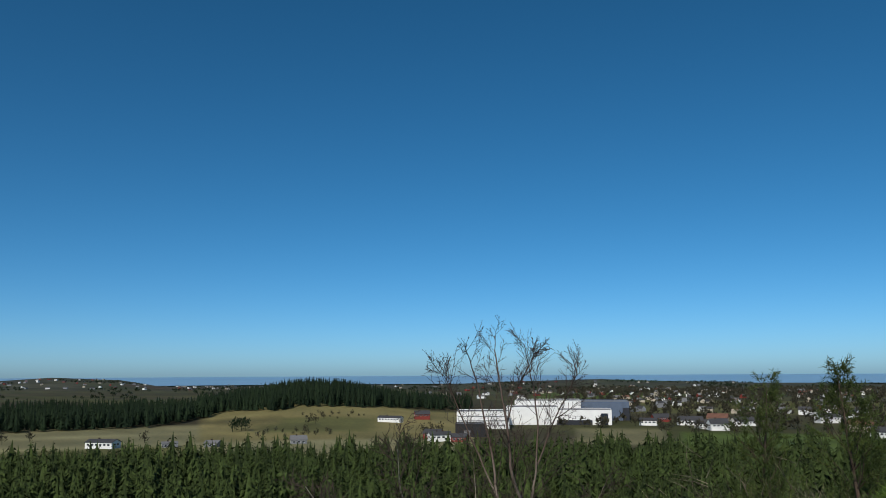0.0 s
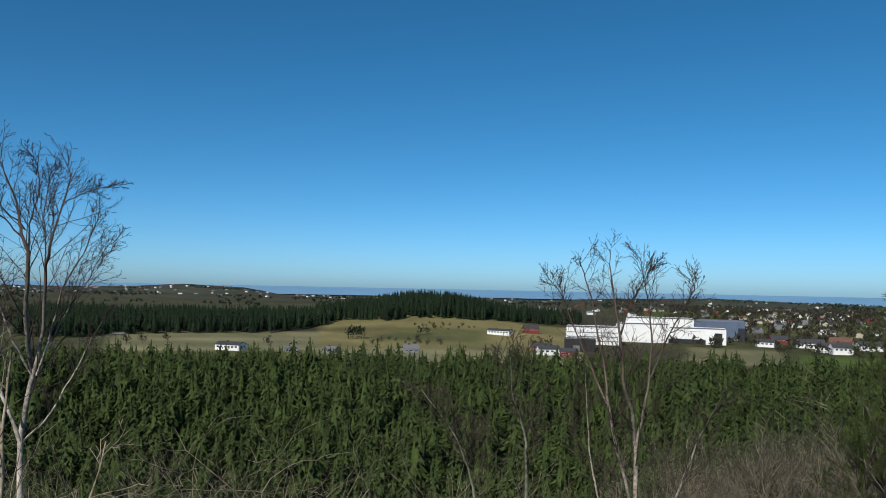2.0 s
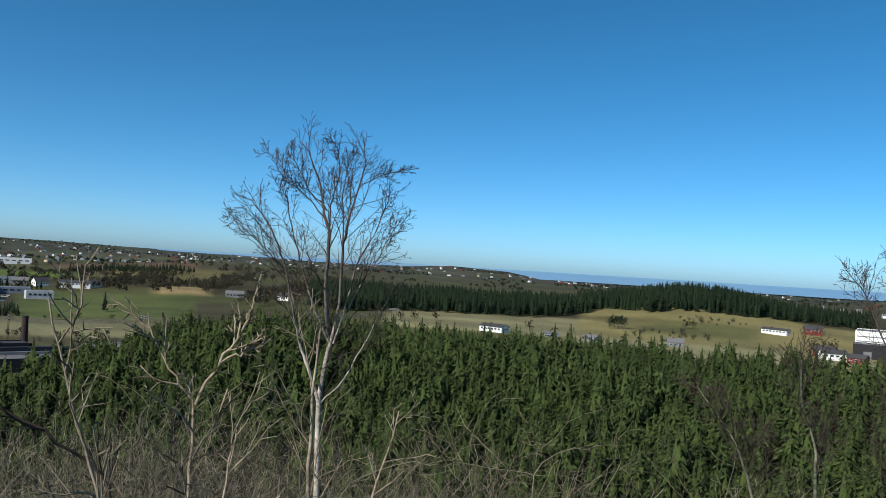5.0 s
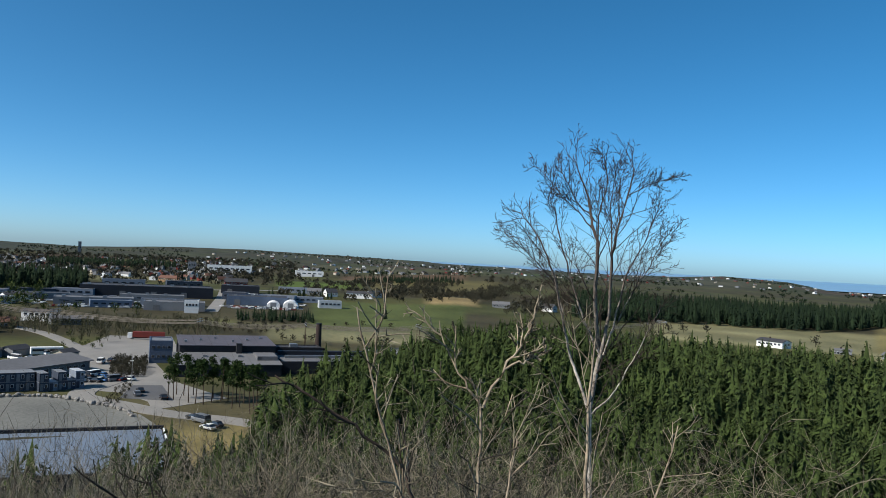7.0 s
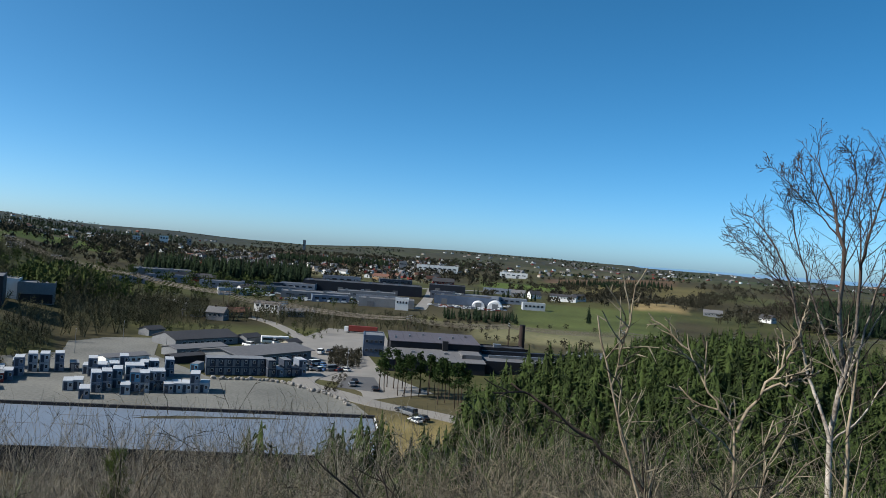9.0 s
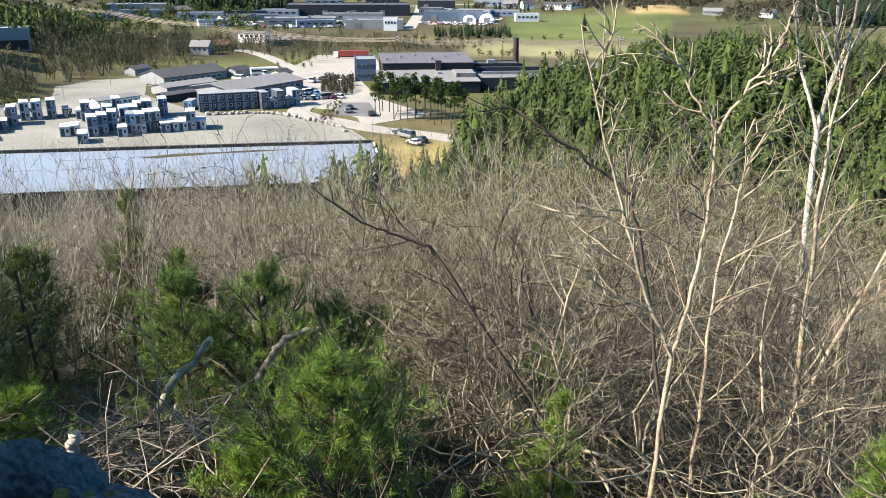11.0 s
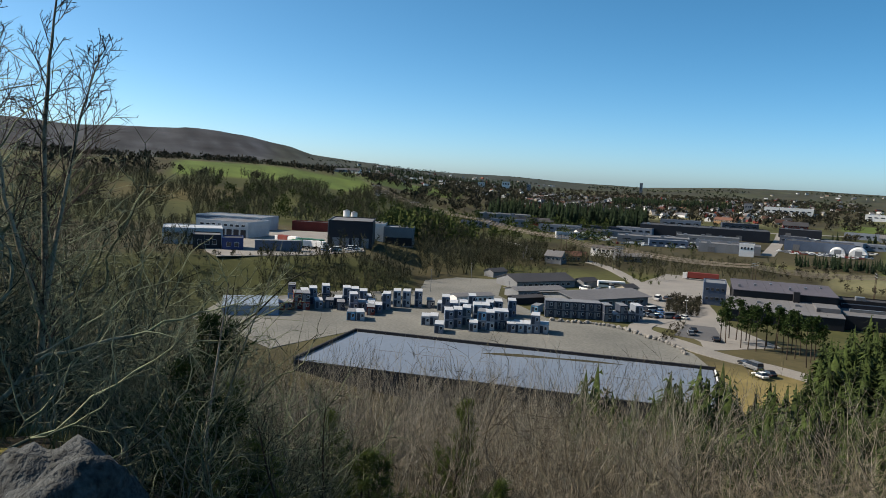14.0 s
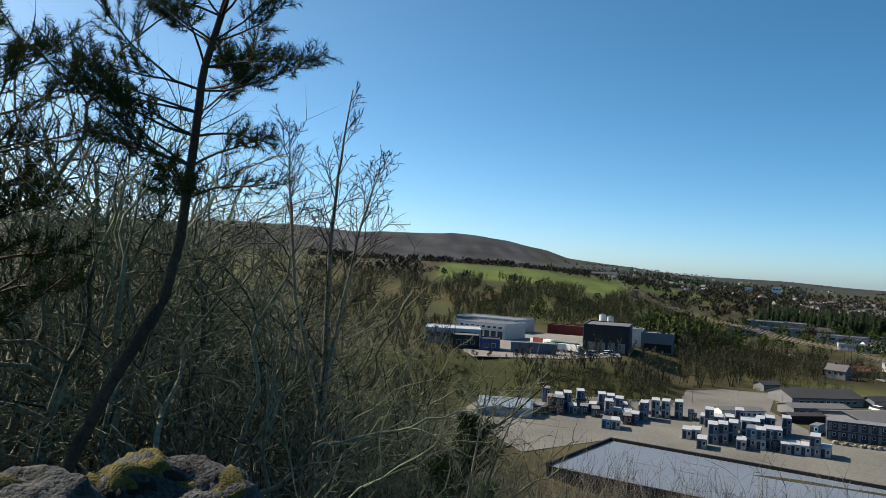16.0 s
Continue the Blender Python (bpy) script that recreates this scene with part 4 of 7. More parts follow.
def works(du, dv, z=0.0):
    return frame_at(-222 + PU[0] * du + PV[0] * dv, 108 + PU[1] * du + PV[1] * dv, *PU, z)


b = shed_roof_building("works_front_hall", works(20, 29), 35, 18.8, 4.0, 5.7, M_NAVY, M_GREY_ROOF, "low works hall with a wide grey roof")
for i in range(5):
    part("roof_light", boxed(-14 + i * 6, -12.6 + i * 6, 6 + (i % 2) * 5, 7.5 + (i % 2) * 5, 4.2, 5.9), M_STEEL, b)
part("roof_step", boxed(10, 17, 6, 17, 4.2, 6.2), M_GREY_ROOF, b)
b = shed_roof_building("works_back_hall", works(21.5, 48), 33.5, 25, 8.2, 9.2, M_BLACK, M_PURPLE_ROOF, "tall black works hall with a dark weathered roof")
for i in range(6):
    part("roof_vent", boxed(-15 + i * 5.6, -14.2 + i * 5.6, 6 + (i * 5) % 14, 7 + (i * 5) % 14, 8.0, 9.6), M_STEEL, b)
part("stair_tower", boxed(2.5, 4.5, -2.0, -0.02, 0, 9.3), M_BLACK, b)
b = flat_building("works_office", works(-1, 62), 8, 14, 8.3, M_BLUE_CLAD, M_GREY_CLAD, "blue-grey office block of the works", "office block")
windows(b, -3.6, 3.6, 0, 5.4, 6.4, 4, -1, None, False)
windows(b, -3.6, 3.6, 0, 2.0, 3.0, 4, -1, None, False)
b = flat_building("works_side_hall", works(57.5, 34), 38, 27, 4.6, M_NAVY, M_GREY_ROOF, "low grey side hall of the works", "factory")
part("roof_duct", boxed(-16, 16, 12, 13.2, 4.2, 5.2), M_STEEL, b)
part("roof_ridge", boxed(-17, 17, 21, 23.5, 4.2, 5.6), M_NAVY, b)
b = flat_building("works_boiler_house", works(49, 64), 20, 10, 6.0, M_BLACK, M_DARK_ROOF, "low black boiler house behind the works", "boiler house")
part("roof_fan", boxed(-2, 1, 3, 6, 5.4, 6.9), M_STEEL, b)
b = flat_building("works_store", works(98, 62), 34, 20, 4.0, M_GREY_CLAD, M_GREY_ROOF, "low grey store beside the works", "store")
cx, cy = polar(54.15, 352)
b = empty("chimney_stack", pose(cx, cy, 0), "dark free-standing factory chimney with a steel rim", "chimney")
part("shaft", cyl(bmesh.new(), 1.5, 1.15, 0, 12.2, 16), M_BRICKISH, b)
part("rim", cyl(bmesh.new(), 1.3, 1.3, 12.2, 12.7, 16), M_BLACK, b)
part("plinth", boxed(-2.2, 2.2, -2.2, 2.2, 0, 2.0), M_BRICKISH, b)

# depot on its shelf
b = flat_building("depot_hall", frame_at(-362, -3.5, 0.06, 1, 8), 20, 30, 12.2, M_NAVY, M_GREY_ROOF, "tall dark depot hall with its sunlit side painted pale", "depot")
# the sunlit side is painted as a paler panel over the dark wall
part("pale_cladding", boxed(-10.25, -10.0, 0, 30, 0.0, 12.3), M_GREY_CLAD, b, "pale grey panel painting the hall's sunlit side")
part("white_base", boxed(-10.4, -10.25, 0, 30, 0, 1.6), M_WHITE, b)
for i in range(4):
    part("roller_door", boxed(-8 + i * 4.4, -4.8 + i * 4.4, -0.12, 0, 0, 4.4), M_GREY_CLAD, b)
for i, (x, y, h) in enumerate(((-431, -6.5, 21), (-434, -2.5, 20))):
    s = empty("storage_silo", pose(x, y, 8), "tall white cylindrical silo behind the depot", "silo", "silos behind the depot")
    part("drum", cyl(bmesh.new(), 1.8, 1.8, 0, h - 8, 20), M_WHITE, s)
    part("cap", cyl(bmesh.new(), 1.9, 0.5, h - 8, h - 7.3, 20), M_STEEL, s)
b = flat_building("workshop_wing", frame_at(*polar(88.75, 400), 0.12, 0.99, float(ground(*polar(88.75, 400))) - 0.6), 9, 16, 17.6 - float(ground(*polar(88.75, 400))), M_WHITE, M_GREY_ROOF, "narrow white workshop wing", "workshop")
b = flat_building("open_shed", frame_at(*polar(87.1, 396), 0.12, 0.99, float(ground(*polar(87.1, 396))) - 0.6), 15, 14, 16.4 - float(ground(*polar(87.1, 396))), M_GREY_CLAD, M_GREY_CLAD, "low open shed with a pale roof", "shed")
# shade inside the shed, put on as a black sheet over the wall
part("opening", boxed(-6.8, 6.8, -0.1, 0, 0.6, 4.6), M_BLACK, b)
b = flat_building("truck_garage", frame_at(-388, -64.5, 0.35, 0.94, 8), 27, 22, 8.0, M_CABIN, M_GREY_ROOF, "white truck garage with a row of grey gates", "garage")
for i in range(7):
    part("gate", boxed(-12.6 + i * 3.7, -9.9 + i * 3.7, -0.12, 0, 0, 4.2), M_NAVY, b)
windows(b, -12.5, 12.5, 0, 5.4, 6.6, 8, -1)
b = flat_building("depot_warehouse", frame_at(-434, -69, 0.30, 0.95, 8), 38, 22, 7.5, M_CABIN, M_GREY_CLAD, "long pale depot warehouse with a light roof", "warehouse")
part("blue_band", boxed(-19.1, 19.1, -0.16, -0.02, 5.6, 6.8), M_BLUE_CLAD, b)
for a0, a1, r, z0, z1, W, wall, roof, word, lab in ((98.0, 99.45, 335, 5.0, 13.2, 12, M_ANNEX, M_DARK_ROOF, "depot_annex", "deep blue annex at the edge of the depot"),
                                                  (99.5, 101.4, 338, 5.0, 14.0, 14, M_NAVY, M_GREY_ROOF, "depot_annex", "dark two-storey annex with tall windows"),
                                                  (99.4, 103.4, 358, 6.0, 15.0, 22, M_CABIN, M_CABIN, "depot_office", "white flat-roofed depot building with a glazed front")):
    a = (a0 + a1) / 2
    L = 2 * r * math.sin(radians((a1 - a0) / 2))
    b = flat_building(word, frame_at(*polar(a, r), math.cos(radians(a)), math.sin(radians(a)), z0), L, W, z1 - z0, wall, roof, lab, "annex" if word == "depot_annex" else "office")
    windows(b, -L / 2 + 1.2, L / 2 - 1.2, 0, (z1 - z0) * 0.55, (z1 - z0) * 0.78, max(2, int(L / 3.2)), -1)
b = flat_building("red_store", frame_at(-446, -24, 0.2, 0.98, 8), 26, 10, 5.2, M_RED, M_DARK_ROOF, "low dark red store building", "store")

# long works and sheds farther down the valley
for az0, az1, r, W, H, wall, roof, label in (
        (61.5, 70.0, 700, 40, 9.0, M_NAVY, M_DARK_ROOF, "very long dark warehouse with a dark roof"),
        (58.4, 61.0, 800, 30, 8, M_NAVY, M_DARK_ROOF, "dark flat-roofed industrial hall"),
        (56.4, 60.6, 640, 26, 7, M_BLUE_CLAD, M_DARK_ROOF, "blue-grey flat-roofed industrial hall"),
        (62.0, 66.0, 560, 20, 6, M_GREY_CLAD, M_GREY_ROOF, "low grey industrial building"),
        (66.6, 71.5, 600, 22, 5, M_GREY_CLAD, M_GREY_ROOF, "low grey store with a pale roof"),
        (70.5, 75.0, 640, 20, 5, M_GREY_CLAD, M_DARK_ROOF, "low grey industrial building"),
        (63.4, 67.5, 640, 16, 5.5, M_GREY_CLAD, M_GREY_ROOF, "low grey store with a pale roof"),
        (77.6, 81.4, 745, 24, 8, M_GREY_CLAD, M_GREY_ROOF, "wide grey shed with a pale roof"),
        (59.0, 62.0, 1500, 40, 14, M_WHITE, M_GREY_ROOF, "big white works far off in the town"),
        (54.0, 56.0, 1450, 30, 10, M_WHITE, M_GREY_ROOF, "white works far off in the town"),
        (-3.0, -0.8, 560, 18, 9, M_BLACK, M_GREY_ROOF, "dark barn with a pale roof beside the works")):
    a = (az0 + az1) / 2
    L = 2 * r * math.sin(radians((az1 - az0) / 2))
    x, y = polar(a, r)
    z = float(ground(x, y))
    b = flat_building("industrial_hall", frame_at(x, y, math.cos(radians(a)), math.sin(radians(a)), z - 0.5), L, W, H + 0.5, wall, roof, label, "industrial hall")
    if "white" in label or "store" in label:
        windows(b, -L / 2 + 2, L / 2 - 2, 0, H * 0.55, H * 0.72, max(3, int(L / 9)), -1, None, False)
    for i in range(max(1, int(L / 24))):
        part("gate", boxed(-L / 2 + 6 + i * 24, -L / 2 + 10.5 + i * 24, -0.12, 0, 0.5, min(5.0, H * 0.7)), M_GREY_ROOF, b)
    for i in range(max(2, int(L / 14))):
        part("roof_unit", boxed(-L / 2 + 5 + i * 13, -L / 2 + 7.5 + i * 13, W * (0.3 + 0.3 * (i % 2)), W * (0.3 + 0.3 * (i % 2)) + 2.5, H - 0.2, H + 1.4), M_STEEL, b)
bx, by = polar(62.9, 545)
b = flat_building("white_office", frame_at(bx, by, math.cos(radians(62.9)), math.sin(radians(62.9)), 0), 9, 9, 8, M_WHITE, M_GREY_ROOF, "small white office block", "office block")
windows(b, -4, 4, 0, 4.6, 6.2, 4, -1)
for a, w in ((57.4, 10), (56.2, 12)):
    bx, by = polar(a, 620)
    h = empty("arched_hall", frame_at(bx, by, math.cos(radians(a)), math.sin(radians(a)), 0), "white arched tent hall", "hall", "arched halls")
    bm = bmesh.new()
    bmesh.ops.create_cone(bm, cap_ends=True, segments=28, radius1=w / 2, radius2=w / 2, depth=26, matrix=pose(0, 13, 0.5, 90) @ Matrix.Diagonal((1, 0.85, 1, 1)))
    bmesh.ops.bisect_plane(bm, geom=bm.verts[:] + bm.edges[:] + bm.faces[:], plane_co=(0, 0, 0), plane_no=(0, 0, -1), clear_outer=True)
    part("vault", bm, M_WHITE, h)
    part("gate", boxed(-2.2, 2.2, -0.12, 0, 0, 4), M_GREY_CLAD, h)

# white works beyond the plantation
for az0, az1, r, z0, H, W, wall, roof, label in (
        (-4.6, -0.9, 640, 0, 13.5, 40, M_WHITE, M_GREY_ROOF, "bright white windowless works building"),
        (-8.0, -4.4, 690, 0, 15, 40, M_WHITE, M_GREY_ROOF, "bright white windowless works building"),
        (-9.6, -5.0, 740, 0, 18.5, 50, M_WHITE, M_GREY_ROOF, "tall bright white works building"),
        (-11.7, -7.6, 690, 0, 12.5, 36, M_WHITE, M_GREY_ROOF, "white works building with a glazed corner"),
        (-12.9, -9.4, 760, 0, 17, 60, M_BLUE_CLAD, M_GREY_CLAD, "blue-grey works hall with a pale roof")):
    a = (az0 + az1) / 2
    L = 2 * r * math.sin(radians((az1 - az0) / 2))
    x, y = polar(a, r)
    b = flat_building("white_works", frame_at(x, y, math.cos(radians(a)), math.sin(radians(a)), float(ground(x, y)) - 0.5), L, W, H + 0.5, wall, roof, label, "factory")
    if r == 640:
        for i in range(3):
            part("dark_band", boxed(-L / 2 + 1, L / 2 - 1, -0.12, 0, 3 + i * 3.4, 3.7 + i * 3.4), M_GREY_CLAD, b)
    if H == 12.5:
        part("loading_bay", boxed(-L / 2 + 4, L / 2 - 16, -0.12, 0, 0.5, 4.5), M_NAVY, b)
        part("glazed_corner", boxed(L / 2 - 9, L / 2 - 3, -0.12, 0, 0.5, 10), M_GLASS, b)
    if wall is M_BLUE_CLAD:
        part("dark_end", boxed(L / 2 - 6, L / 2, -0.12, 0, 0.5, 12), M_NAVY, b)


# ---- houses ----
def house(x, y, z, turn, L, W, eave, ridge, wall, roof, label, group="village houses"):
    b = gable_building("house", pose(x, y, z, 0, 0, turn), L, W, eave, ridge, wall, roof, label, "house", group)
    n = max(2, int(L / 3))
    windows(b, -L / 2 + 0.8, L / 2 - 0.8, 0, eave - 1.9, eave - 0.7, n, -1)
    windows(b, -L / 2 + 0.8, L / 2 - 0.8, W, eave - 1.9, eave - 0.7, n, 1)
    windows_end(b, 1.5, W - 1.5, -L / 2, eave - 1.9, eave - 0.7, 2, -1)
    windows_end(b, 1.5, W - 1.5, L / 2, eave - 1.9, eave - 0.7, 2, 1)
    part("chimney", boxed(-L / 6, -L / 6 + 0.8, W / 2 - 0.4, W / 2 + 0.4, ridge - 0.2, ridge + 0.9), M_BRICKISH, b)
    return b


WALLS = {"white": M_WHITE, "red": M_RED, "cream": M_CREAM, "grey": M_GREY_CLAD, "timber": M_TIMBER}
ROOFS = {"white": M_DARK_ROOF, "red": M_DARK_ROOF, "cream": M_TILE, "grey": M_GREY_ROOF, "timber": M_TILE}
HOUSES = ((23.0, 528, 18, 9, 3.6, 5.2, "white"), (18.6, 520, 9, 6, 2.2, 3.2, "grey"),
          (16.0, 512, 9, 6, 2.4, 3.8, "grey"), (10.1, 520, 10, 7, 2.6, 5, "grey"), (3.9, 720, 22, 7, 4, 5.5, "white"), (1.5, 760, 14, 8, 5, 8, "red"), (0.9, 540, 12, 8, 4, 6.5, "red"),
          (0.2, 524, 14, 9, 4, 6, "white"), (-1.0, 520, 10, 7, 3, 5, "red"), (-17.0, 700, 20, 9, 4, 7, "white"), (-17.9, 655, 18, 9, 4, 7, "white"),
          (-18.8, 640, 14, 10, 5, 8.5, "white"), (-18.6, 690, 16, 10, 7, 10, "timber"), (-15.1, 740, 16, 8, 4, 7, "red"), (-14.1, 690, 14, 8, 4, 6, "white"),
          (-20.4, 700, 18, 9, 4, 7, "white"), (-24.2, 900, 18, 9, 5, 8, "white"), (-25.5, 760, 18, 10, 5, 8, "white"), (-27.2, 660, 16, 9, 5, 8, "cream"),
          (-28.3, 600, 16, 9, 4, 7, "white"), (-29.4, 640, 16, 9, 5, 8, "white"), (-26.4, 830, 16, 9, 5, 8, "white"), (-30, 720, 16, 9, 5, 8, "red"),
          (72.4, 470, 16, 9, 5, 6, "white"), (70.3, 450, 20, 7, 3, 4.5, "grey"), (75.9, 412, 9, 8, 4, 6.5, "grey"), (74.6, 430, 18, 8, 3, 5, "timber"), (77.4, 425, 10, 8, 3, 5.5, "grey"),
          (78.2, 715, 14, 9, 4, 8, "white"), (76.9, 735, 22, 9, 4, 7, "red"), (73.4, 625, 20, 8, 4, 5.5, "white"),
          (51.4, 800, 26, 10, 5, 7, "white"), (53.3, 815, 12, 9, 4, 8, "white"), (54.6, 830, 14, 9, 4, 7, "grey"), (50.2, 830, 14, 9, 4, 7, "white"),
          (41.2, 745, 16, 8, 3.5, 6, "grey"), (37.9, 740, 12, 8, 4, 7, "white"), (60.0, 960, 26, 12, 5, 9, "red"), (64.4, 1000, 30, 10, 5, 8, "timber"), (88.4, 900, 16, 9, 4, 7, "white"), (90.6, 1500, 30, 12, 5, 9, "white"), (91.4, 1480, 24, 10, 4, 7, "grey"))
for i, (a, r, L, W, e, rg, col) in enumerate(HOUSES):
    x, y = polar(a, r)
    house(x, y, float(ground(x, y)) - 0.3, a + (i * 37 % 70) - 35, L, W, e + 0.3, rg + 0.3, WALLS[col], ROOFS[col],
          {"white": "white wooden house with a dark pitched roof", "red": "red wooden house with a dark pitched roof", "cream": "cream house with a red tiled roof",
           "grey": "grey house with a pale roof", "timber": "tan timber house with a red roof"}[col])


def far_town(name, count, a0, a1, r0, r1, material, roof_pal, seed, label):
    """A far cluster of small houses, walls and roofs in one mesh."""
    g = np.random.default_rng(seed)
    V, F, MI = [], [], []
    for _ in range(count):
        a = g.uniform(a0, a1)
        r = r0 + (r1 - r0) * g.random() ** 1.1
        x, y = polar(a, r)
        z = float(ground(x, y)) - 1
        L, W, e, rg = g.uniform(7, 14), g.uniform(6, 8.5), g.uniform(3.5, 5), g.uniform(6, 8)
        t = g.uniform(0, 6.28)
        c, s = math.cos(t), math.sin(t)
        q = [(-L, -W, 0), (L, -W, 0), (L, W, 0), (-L, W, 0), (-L, -W, e), (L, -W, e), (L, W, e), (-L, W, e), (-L, 0, rg), (L, 0, rg)]
        n = len(V)
        V += [(x + (p[0] * c - p[1] * s) / 2, y + (p[0] * s + p[1] * c) / 2, z + p[2]) for p in q]
        wall, roof = g.choice((0, 0, 1, 1, 2, 5, 5)), g.choice((3, 3, 3, 3, 6, 6, 6, 4))
        for f, mi in (((0, 1, 5, 4), wall), ((2, 3, 7, 6), wall), ((1, 2, 6, 9, 5), wall), ((3, 0, 4, 8, 7), wall), ((4, 5, 9, 8), roof), ((6, 7, 8, 9), roof)):
            F.append(tuple(n + k for k in f))
            MI.append(mi)
    me = mesh_from(name, V, F, [M_WHITE, M_CREAM, M_RED, M_DARK_ROOF, M_TILE, M_GREY_CLAD, M_GREY_ROOF])
    me.polygons.foreach_set("material_index", MI)
    tagged(new(name, me), label, "town", kind="stuff")


far_town("far_town", 420, 60, 78, 1050, 2300, None, None, 41, "far town of small houses across the plain")
far_town("far_village", 150, 42, 62, 1500, 3600, None, None, 42, "scattered far farmhouses and village houses")
far_town("far_village", 150, 76, 93, 1500, 3300, None, None, 43, "scattered houses below the far ridge")
far_town("far_village", 170, -34, -10, 900, 2300, None, None, 44, "village houses on the low green plain")
far_town("far_village", 170, 8, 42, 2600, 4100, None, None, 45, "far seaside houses along the skyline")
far_town("far_village", 90, -20, 8, 1300, 3800, None, None, 46, "far farmhouses on the plain")
for a, r, h, w, lab in ((70.1, 2600, 34, 9, "grey concrete water tower on the skyline"), (79.55, 2400, 22, 24, "white apartment tower far off"), (77.9, 2400, 20, 12, "pale grey tower block far off"), (81.3, 2300, 14, 20, "white apartment block far off"), (63.0, 1500, 18, 14, "grey silo block in the town")):
    x, y = polar(a, r)
    z = float(ground(x, y)) - 1
    top = 43 + r * math.tan(radians(0.02)) if h == 34 else z + h
    b = flat_building("tower_block", frame_at(x, y, math.cos(radians(a)), math.sin(radians(a)), z), w, w, max(h, top - z), M_GREY_CLAD if "grey" in lab else M_WHITE, M_GREY_ROOF, lab, "tower")
    windows(b, -w / 2 + 1, w / 2 - 1, 0, h * 0.6, h * 0.8, 3, -1)


# ---- woods and hedges of the plain ----
FIRS = [spruce(200 + i, 15.0, 2.5 + 0.25 * i, 60) for i in range(6)]
FAR_CLUMPS = [clump(320 + i, 7.5, 10.0, 36, 2.7) for i in range(5)]
CLUMPS = [clump(300 + i, 9.0, 8.0, 100, 1.35, 7) for i in range(5)]


def light_tree(seed, h, stems, spread, n=26, wide=1.0):
    """A far leafless shrub of thin slivers."""
    g = np.random.default_rng(seed)
    V, T = [], []
    for s in range(stems):
        d = unit((g.normal(0, spread), g.normal(0, spread), 1))
        L = h * g.uniform(0.7, 1.0)
        c = curve_pts(g, (g.normal(0, .3), g.normal(0, .3), 0), d, L, 4, 0.2, 0.02)
        rows = [(c[0], c[-1], 0.03)]
        for _ in range(n):
            f = g.uniform(0.28, 0.98)
            k = min(int(f * 4), 3)
            p = c[k] + (c[k + 1] - c[k]) * (f * 4 - k)
            q = p + unit(d * 0.85 + g.normal(0, .42, 3)) * L * 0.32 * (1.25 - f)
            rows.append((p, q, 0.018))
            for _ in range(3):
                u = p + (q - p) * g.uniform(.2, 1)
                rows.append((u, u + unit(q - p + g.normal(0, .35, 3)) * L * 0.15, 0.012))
        for p, q, w in rows:
            s_ = unit(np.cross(q - p, g.normal(0, 1, 3))) * w * wide
            V += [p - s_, p + s_, q]
    V = np.array(V)
    return V, np.arange(len(V)).reshape(-1, 3)


WOODS = [light_tree(720 + i, 9.5, 3 + i % 2, 0.22, 15, 5.0) for i in range(5)]


def wood(name, temps, a0, a1, r0, r1, gap, seed, material, label, size=(0.8, 1.15), keep=None):
    x, y = area_points(a0, a1, r0, r1, gap, seed, 0.48, keep)
    g = np.random.default_rng(seed)
    return stuff(name, scatter(temps, x, y, ground(x, y) - 0.3, g.uniform(*size, len(x)), seed), material, label, "woodland")


def ragged(a0, a1, r0, r1, soft=30, phase=0.0):
    """A wood with uneven edges."""
    return lambda x, y, r, a: (r > r0 + soft * np.sin(a * 1.3 + phase) * 0.6 + soft * 0.4 * np.sin(a * 4.1)) & (r < r1 + soft * np.sin(a * 2.1 + phase)) \
        & (a > a0 + 0.8 * np.sin(r / 40)) & (a < a1 + 0.8 * np.sin(r / 31 + 1))


wood("fir_wood", FIRS, 15, 36, 640, 1050, 8.8, 51, M_FAR_FIR, "dark fir wood behind the pale fields", (1.0, 1.4),
     lambda x, y, r, a: (r > np.interp(a, [15, 17, 20, 30, 33, 40], [900, 800, 715, 690, 650, 690])) & (r < 985 + 25 * np.sin(a)) & ~((r > 830) & (r < 862) & (a > 19) & (a < 36)))
wood("fir_wood", FIRS, -2, 17, 800, 1130, 8.8, 52, M_FAR_FIR, "dark wooded knoll of firs", (0.95, 1.4),
     lambda x, y, r, a: (r > np.interp(a, [-2, 2, 6, 12, 17], [960, 930, 850, 830, 920])) & (r < 1110))
wood("fir_wood", FIRS, 68, 81, 760, 890, 8.0, 53, M_FAR_FIR, "tall dark stand of firs beside the road", (1.15, 1.55), ragged(69.2, 80, 775, 875, 14))
wood("fir_wood", FIRS, 82.5, 88.5, 405, 520, 8.0, 54, M_OLIVE_FAR, "green wooded knoll", (0.55, 0.85), ragged(82.6, 88.3, 415, 510, 20))
wood("budding_trees", CLUMPS, 81.5, 89, 395, 530, 8.0, 154, M_OLIVE_FAR, "budding green trees on the knoll", (0.9, 1.4), ragged(82.0, 88.6, 405, 520, 16))
wood("fir_wood", FIRS, 44, 52, 1180, 1290, 9.0, 55, M_FAR_FIR, "dark wood on the slope", (0.5, 0.8), ragged(44.5, 51.5, 1190, 1280, 20))
wood("fir_wood", FIRS, 54.0, 61.0, 488, 540, 5.6, 56, M_FAR_FIR, "dark belt of trees by the works", (0.34, 0.58), ragged(54.4, 60.6, 492, 530, 10))
wood("bare_wood", CLUMPS, 44, 62, 388, 486, 8.0, 157, M_BARE_FAR, "brown bushes along the railway", (0.2, 0.5), lambda x, y, r, a: (np.sin(x / 13) + np.sin(y / 17 + 1) > 0.25))
